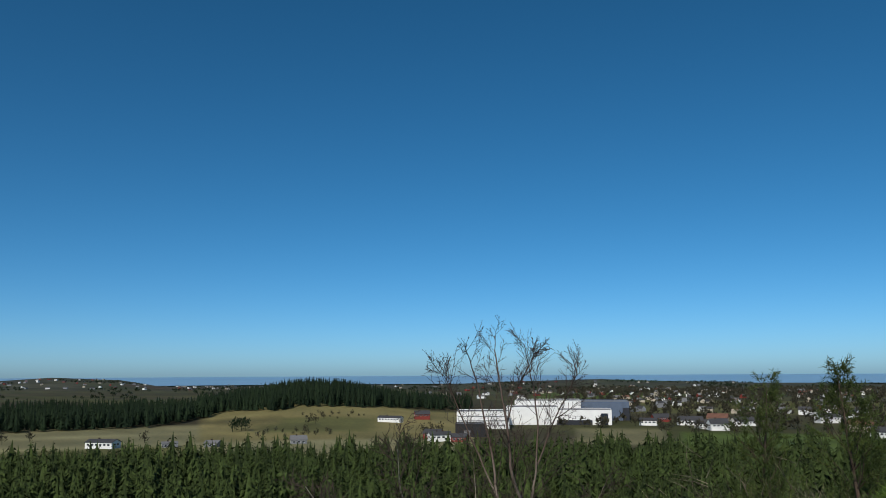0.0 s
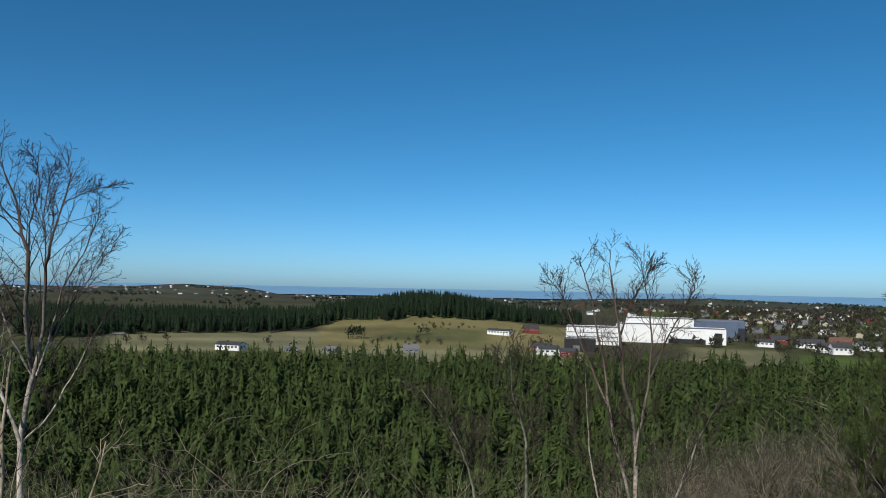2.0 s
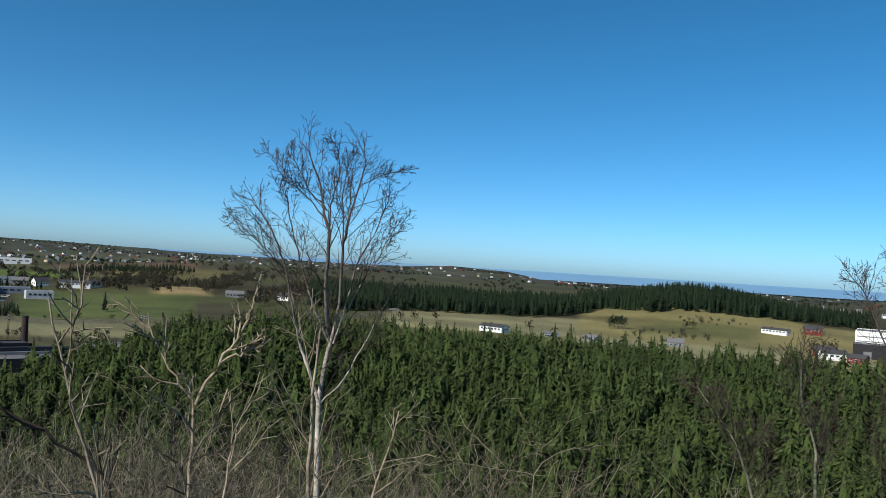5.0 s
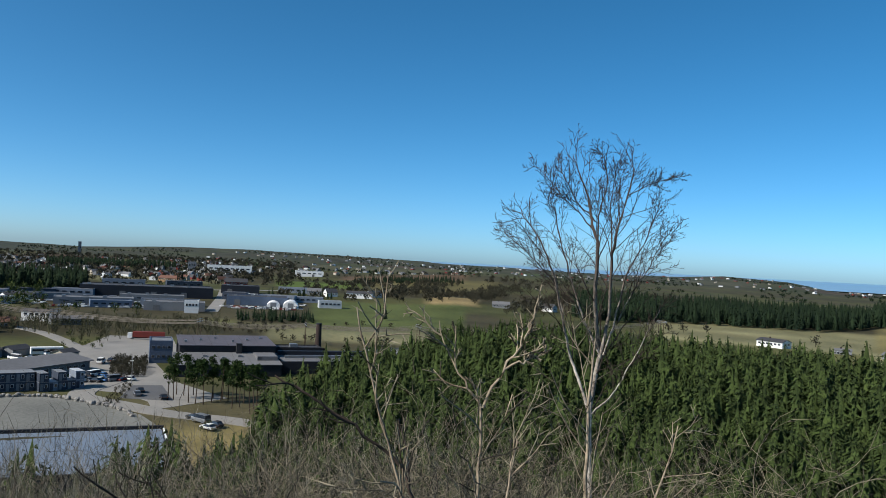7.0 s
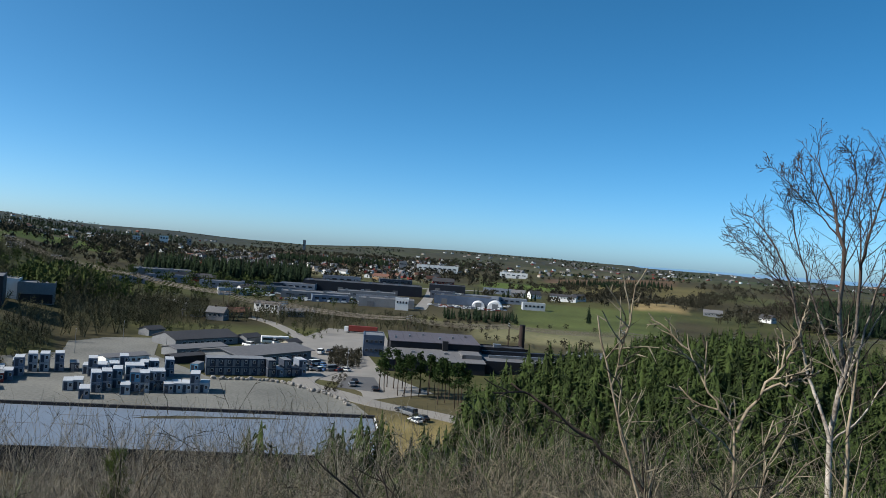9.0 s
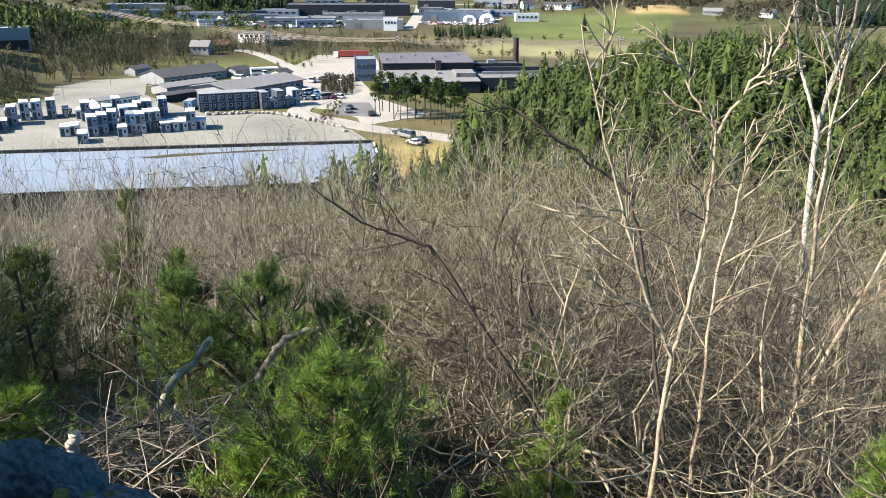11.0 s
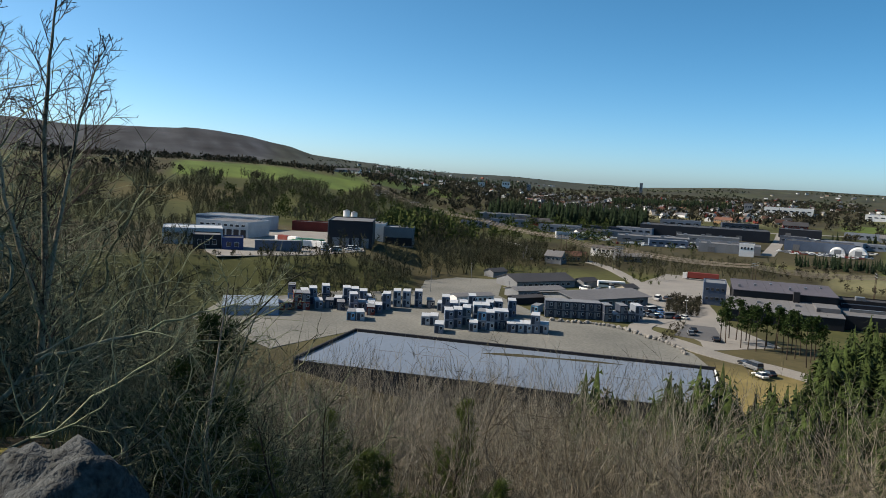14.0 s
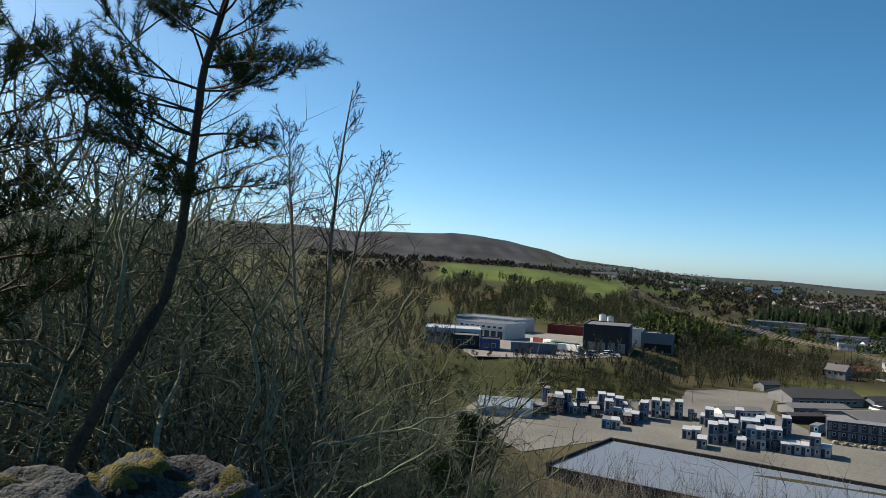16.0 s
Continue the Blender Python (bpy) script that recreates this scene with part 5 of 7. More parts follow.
wood("bare_wood", WOODS, 66, 81, 318, 404, 6.5, 158, M_BARE_TREES, "leafless trees round the sheds", (0.35, 0.8),
     lambda x, y, r, a: (np.sin(x / 19 + 1) + np.sin(y / 23) > 0.1) & (r > np.interp(a, [66, 70, 74, 77, 81], [392, 352, 345, 352, 362])) & (np.abs(a - np.interp(r, [318, 345, 410], [69.0, 70.2, 72.0])) > 0.8))
wood("fir_wood", FIRS, 64, 72, 1500, 1800, 16, 57, M_FAR_FIR, "dark wooded hill above the town", (0.9, 1.3))
wood("fir_wood", FIRS, 52, 58, 750, 800, 9, 58, M_FAR_FIR, "dark shelter belt", (0.5, 0.8), lambda x, y, r, a: (np.sin(a * 3.3) > -0.2) & (r > 760) & (r < 785))
wood("bare_wood", FAR_CLUMPS, 80, 112, 880, 1500, 22, 60, M_BARE_FAR, "leafless woods and hedges on the hillside", (0.8, 1.5), lambda x, y, r, a: (np.sin(a * 1.3 + r / 110) + np.sin(r / 47) > -0.2) & ~((a > 89.5) & (a < 102) & (r > 890) & (r < 1190)))
wood("fir_wood", FIRS, 84, 104, 1500, 1900, 15, 59, M_FAR_FIR, "dark forest along the hillside", (0.35, 0.7), lambda x, y, r, a: np.sin(a * 2.2 + r / 90) > -0.1)
wood("bare_wood", WOODS, 76.5, 92, 322, 470, 5.8, 61, M_BARE_TREES, "leafless brown woodland", (0.75, 1.3),
     lambda x, y, r, a: ~((a > 85.6) & (r > 330)) & (r > np.interp(a, [76, 79, 82, 84, 92], [400, 372, 345, 330, 300])))
wood("bare_wood", WOODS, 86, 104, 268, 312, 4.4, 62, M_BARE_TREES, "leafless trees on the bank below the depot", (0.55, 0.95), lambda x, y, r, a: (r > np.interp(a, [86, 90, 99], [292, 280, 280])) & (a < 97))
wood("bare_wood", WOODS, 84, 112, 470, 900, 9.4, 63, M_BARE_TREES, "leafless woodland on the hillside", (0.8, 1.4), lambda x, y, r, a: (np.sin(a * 1.7) + np.sin(r / 60 + a) > -0.5) & (r > 490))
wood("bare_wood", WOODS, 96, 118, 110, 480, 8.2, 164, M_BARE_TREES, "leafless wood on the slope below the ledge", (0.6, 1.0), lambda x, y, r, a: (a > 101.5) | ((r > 120) & (r < 190) & (a > 99)))
wood("bare_wood", CLUMPS, 86, 106, 258, 326, 6.5, 165, M_BARE_TREES, "low brown bushes on the bank below the depot", (0.18, 0.42), lambda x, y, r, a: np.sin(x / 9) + np.sin(y / 11 + 1) > -0.3)
wood("bare_wood", WOODS, 84, 106, 106, 190, 4.6, 166, M_BARE_TREES, "leafless thicket below the hall", (0.4, 0.7), lambda x, y, r, a: r < np.interp(a, [84, 92, 95, 106], [125, 130, 178, 188]))
wood("bare_wood", WOODS, 57, 80, 402, 475, 5.4, 64, M_BARE_TREES, "leafless trees along the railway", (0.5, 0.9), lambda x, y, r, a: (np.sin(a * 2.3) + np.sin(r / 11) > -0.7) & (a > 61))
wood("bare_wood", CLUMPS, 34, 52, 620, 1150, 15, 65, M_BARE_FAR, "leafless brown woodland on the slope", (0.7, 1.3), lambda x, y, r, a: (np.sin(a * 1.1 + r / 80) > -0.1) & (r > np.interp(a, [34, 43, 44, 52], [600, 660, 820, 830])))
wood("budding_trees", CLUMPS, 66, 100, 520, 790, 16, 66, M_OLIVE_FAR, "scattered budding trees in the valley", (0.6, 1.2), lambda x, y, r, a: ~((a > 60) & (a < 72) & (r > 540) & (r < 780)) & ~((a > 89) & (a < 111) & (r < 470)))
wood("town_trees", FAR_CLUMPS, 56, 84, 980, 2600, 31, 67, M_BARE_FAR, "dark trees between the far houses", (0.8, 1.4))
wood("town_trees", FAR_CLUMPS, -36, -8, 640, 2300, 28, 68, M_BARE_FAR, "trees and hedges between the houses", (0.8, 1.3))
wood("far_hedges", FAR_CLUMPS, -40, 112, 1500, 3900, 46, 69, M_FAR_FIR, "far hedges and copses", (0.5, 1.1), lambda x, y, r, a: (np.sin(x / 130) + np.sin(y / 170 + 1) + np.sin(a * .9) > 0.4) & ~((a > 94) & (r > 2600)))
wood("bare_wood", FAR_CLUMPS, 42, 57, 750, 960, 13, 155, M_BARE_FAR, "dark copses beyond the green field", (0.6, 1.0), lambda x, y, r, a: (np.sin(a * 2.1) + np.sin(r / 31 + a) > 0.0) & ~((a > 51) & (a < 56) & (r > 780) & (r < 860)))
wood("fir_wood", FIRS, 78, 92, 2500, 3000, 20, 156, M_FAR_FIR, "dark forest along the far ridge", (0.5, 0.9))
wood("far_hedges", FAR_CLUMPS, 30, 70, 900, 1500, 20, 70, M_BARE_FAR, "hedges between the fields", (0.6, 1.1), lambda x, y, r, a: np.abs(np.sin(x / 90)) * np.abs(np.sin(y / 110)) < 0.12)
wood("far_hedges", CLUMPS, -34, -14, 300, 640, 18, 71, M_BARE_FAR, "leafless bushes on the meadow edge", (0.5, 0.9), lambda x, y, r, a: (r < 330) | (r > 590))
wood("far_hedges", CLUMPS, 5, 16, 560, 800, 14, 72, M_BARE_FAR, "bushes and scree on the dry slope", (0.3, 0.6), lambda x, y, r, a: (np.sin(x / 23) + np.sin(y / 29) > 1.15))
for k, (a, r) in enumerate(((14.6, 640), (14.0, 650), (14.3, 660), (13.7, 645), (9.5, 690), (9.0, 700), (20.2, 560), (27, 600), (28.5, 590), (29.5, 580), (49.5, 545), (1.4, 580), (0.9, 600), (0.3, 600))):
    x, y = polar(a, r)
    v, t = scatter(FIRS if k in (10,) else CLUMPS, [0.0], [0.0], [0.0], [1.25 if k < 4 else 0.9], 400 + k)
    e = empty("field_tree", pose(x, y, float(ground(x, y)) - 0.2), "dark lone tree on the pale field", "tree", "lone field trees")
    part("crown", mesh_np("crown", v, t, M_FAR_FIR if k in (0, 1, 2, 3, 10) else M_BARE_FAR), None, e)

# ---- pines in front of the works ----
def tall_pine_arrays(seed, h):
    g = np.random.default_rng(seed)
    wood_l = [(curve_pts(g, (0, 0, -0.2), (0, 0, 1), h, 6, 0.05, 0.02), np.linspace(0.17, 0.05, 7))]
    cs = []
    for i in range(16):
        f = g.uniform(0.45, 1.0)
        a, L = g.uniform(0, 6.28), 1.8 * (1.15 - f) ** 0.5 * g.uniform(0.5, 1.1)
        p = wood_l[0][0][-1] * (f, f, f)
        q = p + np.array((math.cos(a) * L, math.sin(a) * L, 0.35 * L))
        wood_l.append((np.array((p, q)), np.array((0.05, 0.02))))
        cs += [q, (p + q) / 2 + (0, 0, .2)]
    V, T, n = [], [], 0
    for c in cs:
        k = 22
        d = g.normal(0, 1, (k, 3))
        d /= np.linalg.norm(d, axis=1, keepdims=True)
        p = np.array(c) + d * (0.7, 0.7, 0.4)
        v = np.stack([p, p + g.normal(0, .28, (k, 3)), p + g.normal(0, .28, (k, 3))], 1).reshape(-1, 3)
        V.append(v)
        T.append(np.arange(len(v)).reshape(-1, 3) + n)
        n += len(v)
    return tube_arrays(wood_l, 5), (np.concatenate(V), np.concatenate(T))


tp = [tall_pine_arrays(500 + i, 10.5 + 0.6 * i) for i in range(4)]
tpx = [plant("works_pine", *p, pose(0, 0, 0), "tall pine with a bare trunk before the works", "tree", M_BARK_PINE, M_PINE_DARK, group="pines before the works") for p in tp]
gp = np.random.default_rng(61)
for i in range(22):
    a = 57.6 + 6.6 * (i + gp.random()) / 22
    x, y = polar(a, np.interp(a, [57, 64.5], [214, 243]) + gp.uniform(-6, 8))
    m = pose(x, y, float(ground(x, y)), gp.normal(0, 2), gp.normal(0, 2), gp.uniform(0, 360))
    if i < 4:
        tpx[i].matrix_basis = m
    else:
        copy_thing(tpx[i % 4], m)

# ---- thicket on the near slope ----
SHRUBS = [forked(600 + i, 4.8 + 0.5 * (i % 3), 3 + i % 2, 0.45, 0.024, 0.8, 0.74, 5, 0.6, 0.035, 1, 0.0023) for i in range(6)]
ASPENS = [forked(620 + i, 9.0 + 0.6 * i, 1 + (i % 2), 0.10, 0.05, 0.48, 0.74, 5, 0.16, 0.07, 1, 0.0055) for i in range(5)]
SCRUB = [forked(640 + i, 6.2 + 0.5 * i, 2 + i % 2, 0.22, 0.055, 0.85, 0.74, 5, 0.5, 0.03, 1, 0.0036) for i in range(6)]
gs = np.random.default_rng(71)


def free_spot(x, y):
    """Leaves room for the camera, the ledge and the trees that are set by hand."""
    if math.hypot(x + 0.4, y) < 3.3:
        return False
    return all(math.hypot(x - a, y - b) > d for a, b, d in ((-6.5, 9.1, 1.6), (0, 13.4, 2.0), (-3.5, 1.2, 1.5), (-5.9, 1.7, 1.6), (-4.6, -2.2, 2.2), (-6.6, -4.4, 1.4),
                                                          (-2.8, 2.7, 0.9), (-4.7, 0.8, 1.5)))


def height_of(thing):
    """Height of a plant's highest twig over its base."""
    return max(v.co.z for stem in thing.children for ob in (stem, *stem.children) for v in ob.data.vertices)


def room_under(x, y, rise):
    """Height from the ground up to a line of sight that rises by this slope from the eye."""
    return 43.2 + rise * math.hypot(x, y) - float(ground(x, y))


def crowned(protos, spots, rises, lo, hi):
    """Plants whose tops stay under the lines of sight."""
    tall = [height_of(p) for p in protos]
    grove(protos, spots, [max(0.22, gs.uniform(lo, hi) * room_under(x, y, k) / tall[i % len(protos)]) for i, ((x, y), k) in enumerate(zip(spots, rises))])


def grove(protos, spots, sizes):
    for i, ((x, y), k) in enumerate(zip(spots, sizes)):
        m = pose(x, y, float(ground(x, y)) - 0.1, gs.normal(0, 4), gs.normal(0, 4), gs.uniform(0, 360))
        if i < len(protos):
            protos[i].matrix_basis = m @ Matrix.Scale(k, 4)
        else:
            ob = copy_thing(protos[i % len(protos)], m)
            ob.scale = (k, k, k)


def spots_in(a0, a1, r0, r1, n):
    out = []
    while len(out) < n:
        a, r = gs.uniform(a0, a1), math.sqrt(gs.uniform(r0 * r0, r1 * r1))
        x, y = polar(a, r)
        if free_spot(x, y):
            out.append((x, y))
    return out


shrub_protos = [bare_plant("bare_shrub", p, pose(0, 0, 0), "leafless brown multi-stemmed shrub on the slope", "shrub", M_BARK, M_TWIG, "bare shrubs of the slope") for p in SHRUBS]
sp = spots_in(20, 78, 6.5, 30, 84) + spots_in(26, 62, 4.0, 10, 56) + spots_in(-32, 20, 16, 46, 36)
crowned(shrub_protos, sp, [-0.15 if math.hypot(*q) > 7 else -0.2 for q in sp], 0.55, 1.0)
SAPLINGS = [forked(660 + i, 4.2 + 0.4 * i, 2 + i % 2, 0.32, 0.026, 0.7, 0.74, 5, 0.5, 0.035, 1, 0.0023) for i in range(3)]
sapling_protos = [bare_plant("bare_sapling", p, pose(0, 0, 0), "pale-barked leafless sapling on the slope", "tree", M_SAPLING, M_TWIG, "pale saplings of the slope") for p in SAPLINGS]
sp = spots_in(34, 60, 4.2, 8.5, 26)
crowned(sapling_protos, sp, [-0.12] * len(sp), 0.6, 1.0)
aspen_protos = [bare_plant("bare_aspen", p, pose(0, 0, 0), "tall leafless grey aspen on the slope", "tree", M_ASPEN, M_TWIG_PALE, "bare aspens of the slope") for p in ASPENS]
sp = spots_in(66, 96, 20, 50, 98) + spots_in(45, 70, 34, 70, 20) + spots_in(105, 136, 17, 42, 24) + spots_in(74, 104, 50, 125, 62)
crowned(aspen_protos, sp, [-0.185 if k < 118 else 0.0 if k < 142 else -0.215 for k in range(len(sp))], 0.7, 1.05)
scrub_protos = [bare_plant("bare_tree", p, pose(0, 0, 0), "leafless dark tree among scrub below the ledge", "tree", M_BARK_MOSS, M_TWIG_MOSS, "bare trees below the ledge") for p in SCRUB]
sp = spots_in(104, 118, 10.0, 16, 12) + spots_in(100, 131, 9.0, 26, 66) + spots_in(90, 103, 11, 26, 26)
sp = sp + [polar(a, r) for a, r in ((132, 12.0), (130, 13.0), (127, 11.0), (124.5, 12.5), (122, 11.0), (119.5, 13.5), (117, 12.0), (133.5, 11.5))]
crowned(scrub_protos, sp, [np.interp(math.degrees(math.atan2(-x, y)), (90, 94, 100, 106, 110, 115, 122, 131), (-0.27, -0.22, -0.13, -0.03, 0.04, 0.14, 0.27, 0.38)) for x, y in sp], 0.6, 1.0)


THIN = [light_tree(700 + i, 6.2, 4 + i % 2, 0.36, 15, 0.8) for i in range(6)]
x, y = area_points(-36, 82, 28, 122, 3.1, 73, 0.48, lambda x, y, r, a: (r < np.interp(a, [-36, 0, 30, 52, 60, 72, 82], [110, 112, 110, 106, 98, 100, 112])))
stuff("brown_thicket", scatter(THIN, x, y, ground(x, y) - 0.1, np.random.default_rng(74).uniform(0.6, 1.1, len(x)), 75), M_TWIG, "dense leafless brown thicket on the lower slope", "thicket")
x, y = area_points(74, 102, 24, 150, 3.5, 76, 0.48)
stuff("grey_thicket", scatter(THIN, x, y, ground(x, y) - 0.1, np.random.default_rng(77).uniform(0.8, 1.4, len(x)) * np.interp(np.hypot(x, y), (24, 60, 110), (0.75, 1.3, 1.9)), 78), M_TWIG, "dense leafless grey thicket below the ledge", "thicket")
x, y = area_points(102, 136, 24, 150, 3.5, 176, 0.48)
stuff("olive_thicket", scatter(THIN, x, y, ground(x, y) - 0.1, np.random.default_rng(177).uniform(0.7, 1.3, len(x)), 178), M_TWIG_MOSS, "dense olive-brown thicket on the slope", "thicket")
x, y = area_points(90, 140, 13, 46, 1.8, 79, 0.48, lambda x, y, r, a: np.array([free_spot(p, q) for p, q in zip(x, y)]))
stuff("dark_thicket", scatter(THIN, x, y, ground(x, y) - 0.1, np.random.default_rng(80).uniform(0.35, 0.8, len(x)), 81), M_TWIG_MOSS, "dense dark undergrowth below the ledge", "thicket")


# low growth on the bank beside the hall
x, y = area_points(57.5, 66, 150, 212, 4.2, 95, 0.5, lambda x, y, r, a: (np.sin(x / 5) + np.sin(y / 7) > 0.3) & (a < 61.5 + 3 * np.sin(r / 9)) & (r < 200))
stuff("bank_bushes", scatter(CLUMPS, x, y, ground(x, y) - 0.2, np.random.default_rng(96).uniform(0.12, 0.28, len(x)), 97), M_OLIVE_FAR, "low olive bushes on the grassy bank", "bushes")
x, y = area_points(66.4, 69.3, 228, 262, 1.9, 98, 0.5, lambda x, y, r, a: np.abs((x + 231) * 0.50 + (y - 98.0) * 0.866) < 2.2)
stuff("island_bushes", scatter(CLUMPS, x, y, ground(x, y) - 0.2, np.random.default_rng(99).uniform(0.10, 0.18, len(x)), 100), M_BARE_FAR, "brown hedge beside the parking lot", "bushes")
x, y = area_points(65.6, 67.8, 276, 318, 2.0, 101, 0.5)
stuff("island_bushes", scatter(CLUMPS, x, y, ground(x, y) - 0.2, np.random.default_rng(102).uniform(0.15, 0.38, len(x)), 103), M_BARE_FAR, "brown bushes beside the works court", "bushes")
x, y = area_points(68, 80, 325, 400, 9, 104, 0.5, lambda x, y, r, a: (np.sin(x / 11) + np.sin(y / 9) > 0.2) & (r > np.interp(a, [68, 74, 80], [352, 340, 352])))
stuff("garden_bushes", scatter(CLUMPS, x, y, ground(x, y) - 0.2, np.random.default_rng(105).uniform(0.15, 0.45, len(x)), 106), M_OLIVE_FAR, "olive bushes round the sheds and houses", "bushes")


# ---- the trees by the viewpoint ----
def facing(x, y, z):
    """A pose at a plant's base whose x runs across the view from the ledge and whose z is up."""
    return pose(x, y, z, 0, 0, math.degrees(math.atan2(y, x)) - 90)


# slender birch above the dip: base 6.6 m under the eye
birch_base = (-6.45, 9.0, 37.0)
rows = [(((0.05, -5.95), (0, -3.15), (-0.05, -2.05), (0.05, -1.25), (-0.05, -0.65), (-0.05, 0.25), (-0.15, 0.55), (-0.2, 0.9), (-0.35, 1.25), (-0.45, 1.5)), 0.046, 0.004),
        (((-0.05, 0.2), (-0.05, 0.6), (0.05, 1.05), (0.0, 1.35), (-0.12, 1.5)), 0.014, 0.004),
        (((0.05, -1.3), (0.15, -0.65), (0.15, 0.05), (0.2, 0.45), (0.3, 0.85), (0.4, 1.25), (0.35, 1.45)), 0.026, 0.004),
        (((0.3, 0.9), (0.55, 1.05), (0.75, 1.12), (1.0, 1.17)), 0.008, 0.003),
        (((-0.02, -2.05), (0.25, -1.75), (0.5, -1.25), (0.7, -0.85), (0.9, -0.5)), 0.018, 0.004),
        (((0.1, -1.25), (0.2, -0.9), (0.35, -0.15), (0.6, 0.3), (0.7, 0.65), (0.77, 0.8)), 0.018, 0.004),
        (((0.2, -0.95), (0.4, -0.5), (0.65, -0.05), (0.85, 0.35), (0.92, 0.45)), 0.013, 0.003),
        (((-0.05, -2.05), (-0.2, -1.65), (-0.35, -1.3), (-0.45, -0.85), (-0.6, -0.2), (-0.8, 0.25), (-1.05, 0.55), (-1.12, 0.68)), 0.026, 0.004),
        (((-0.45, -0.75), (-0.6, -0.3), (-0.85, -0.05), (-1.05, 0.15), (-1.25, 0.3), (-1.38, 0.4)), 0.013, 0.003),
        (((-0.05, 0.35), (-0.3, 0.65), (-0.55, 0.85), (-0.75, 1.1), (-0.95, 1.28)), 0.012, 0.003),
        (((-0.1, 0.55), (-0.35, 0.8), (-0.55, 1.15), (-0.65, 1.4)), 0.011, 0.003),
        (((0.05, -1.25), (-0.2, -0.75), (-0.4, -0.2), (-0.55, 0.25), (-0.65, 0.7), (-0.77, 0.88)), 0.019, 0.004),
        (((0.15, -0.2), (0.15, 0.3), (0.1, 0.75), (0.15, 1.15), (0.2, 1.35)), 0.013, 0.003)]
g = bare_tree(801, 0, given=[([(p[0], 0.12 * math.sin(0.9 * i + j) * min(i, 3), p[1] + 6.0) for i, p in enumerate(r[0])], r[1], r[2]) for j, r in enumerate(rows)],
              boughs=20, twigs=6, sprays=3, upright=0.38, bough_len=0.36, fat=0.0021, dark_boughs=True, low=0.22, bend=0.22, long=0.55)
bare_plant("birch_tree", g, facing(*birch_base), "slender leafless birch with a pale forked trunk", "tree", M_BIRCH_YOUNG, M_TWIG_BIRCH)
rows = [(((-0.05, -6.2), (-0.05, -3.4), (-0.05, -2.65), (-0.1, -2.1), (-0.25, -1.55), (-0.3, -0.8), (-0.4, -0.25), (-0.5, 0.35), (-0.5, 0.65)), 0.05, 0.004),
        (((-0.1, -4.2), (-0.15, -3.4), (-0.35, -2.65), (-0.45, -2.1), (-0.55, -1.35), (-0.7, -0.75), (-0.8, -0.2), (-0.95, 0.3), (-1.0, 0.5)), 0.036, 0.004),
        (((-0.05, -2.65), (0.05, -2.1), (0.15, -1.55), (0.2, -0.8), (0.15, -0.25), (0.05, 0.2), (0.0, 0.5)), 0.026, 0.004),
        (((-0.45, -2.1), (-0.85, -1.2), (-1.15, -0.55), (-1.35, -0.05), (-1.45, 0.08)), 0.02, 0.004),
        (((0.15, -1.55), (0.45, -0.8), (0.7, -0.3), (0.85, 0.0), (0.8, 0.18)), 0.018, 0.004),
        (((-0.3, -4.6), (-0.65, -3.4), (-0.8, -2.65), (-0.85, -1.95), (-0.9, -1.45)), 0.024, 0.004),
        (((0.2, -4.6), (0.6, -3.35), (0.75, -3.0), (0.95, -2.45), (1.2, -1.85), (1.28, -1.6)), 0.026, 0.004),
        (((-0.3, -0.8), (-0.15, -0.25), (0.15, 0.25), (0.27, 0.42)), 0.014, 0.004)]
g = bare_tree(802, 0, given=[([(p[0], 0.12 * math.sin(i + 2 * j) * min(i, 3), p[1] + 6.2) for i, p in enumerate(r[0])], r[1], r[2]) for j, r in enumerate(rows)],
              boughs=24, twigs=6, sprays=3, upright=0.42, bough_len=0.36, fat=0.0024, dark_boughs=True, low=0.14, bend=0.22, long=0.55)
bare_plant("birch_tree", g, facing(1.35, 13.4, 36.8), "leafless birch with several thin stems", "tree", M_BIRCH_THIN, M_TWIG_BIRCH)
rows = [(((0, -6.0), (0, -3.4), (-0.02, -2.5), (-0.25, -1.8), (-0.3, -0.9)), 0.04, 0.006), (((-0.7, -5.6), (-0.85, -3.3), (-1.1, -2.5), (-1.7, -1.7)), 0.034, 0.005)]
g = bare_tree(803, 0, given=[([(p[0], 0.3 * math.sin(i + 2 * j), p[1] + 6.0) for i, p in enumerate(r[0])], r[1], r[2]) for j, r in enumerate(rows)],
              boughs=20, twigs=7, sprays=5, upright=0.45, bough_len=0.4, fat=0.003, dark_boughs=True, low=0.3)
bare_plant("birch_tree", g, facing(-0.45, 13.0, 37.0), "small leafless birch with two thin stems", "tree", M_BARK_MOSS, M_TWIG_BIRCH)

# forked sapling close to the ledge
sap = [([(-2.80, 2.58, 39.6), (-2.83, 2.6, 40.3), (-2.81, 2.62, 41.17), (-2.92, 2.52, 41.48), (-3.0, 2.44, 41.8), (-3.1, 2.36, 42.2), (-3.2, 2.28, 42.68)], 0.017, 0.0045),
       ([(-2.81, 2.62, 41.17), (-2.76, 2.67, 41.58), (-2.76, 2.7, 41.9), (-2.80, 2.74, 42.24), (-2.92, 2.68, 42.4), (-3.02, 2.63, 42.62)], 0.012, 0.003),
       ([(-2.80, 2.74, 42.24), (-2.74, 2.85, 42.44), (-2.68, 2.91, 42.6), (-2.64, 2.94, 42.78)], 0.009, 0.003),
       ([(-2.75, 2.83, 42.42), (-2.67, 2.91, 42.46), (-2.59, 2.97, 42.52)], 0.008, 0.003)]
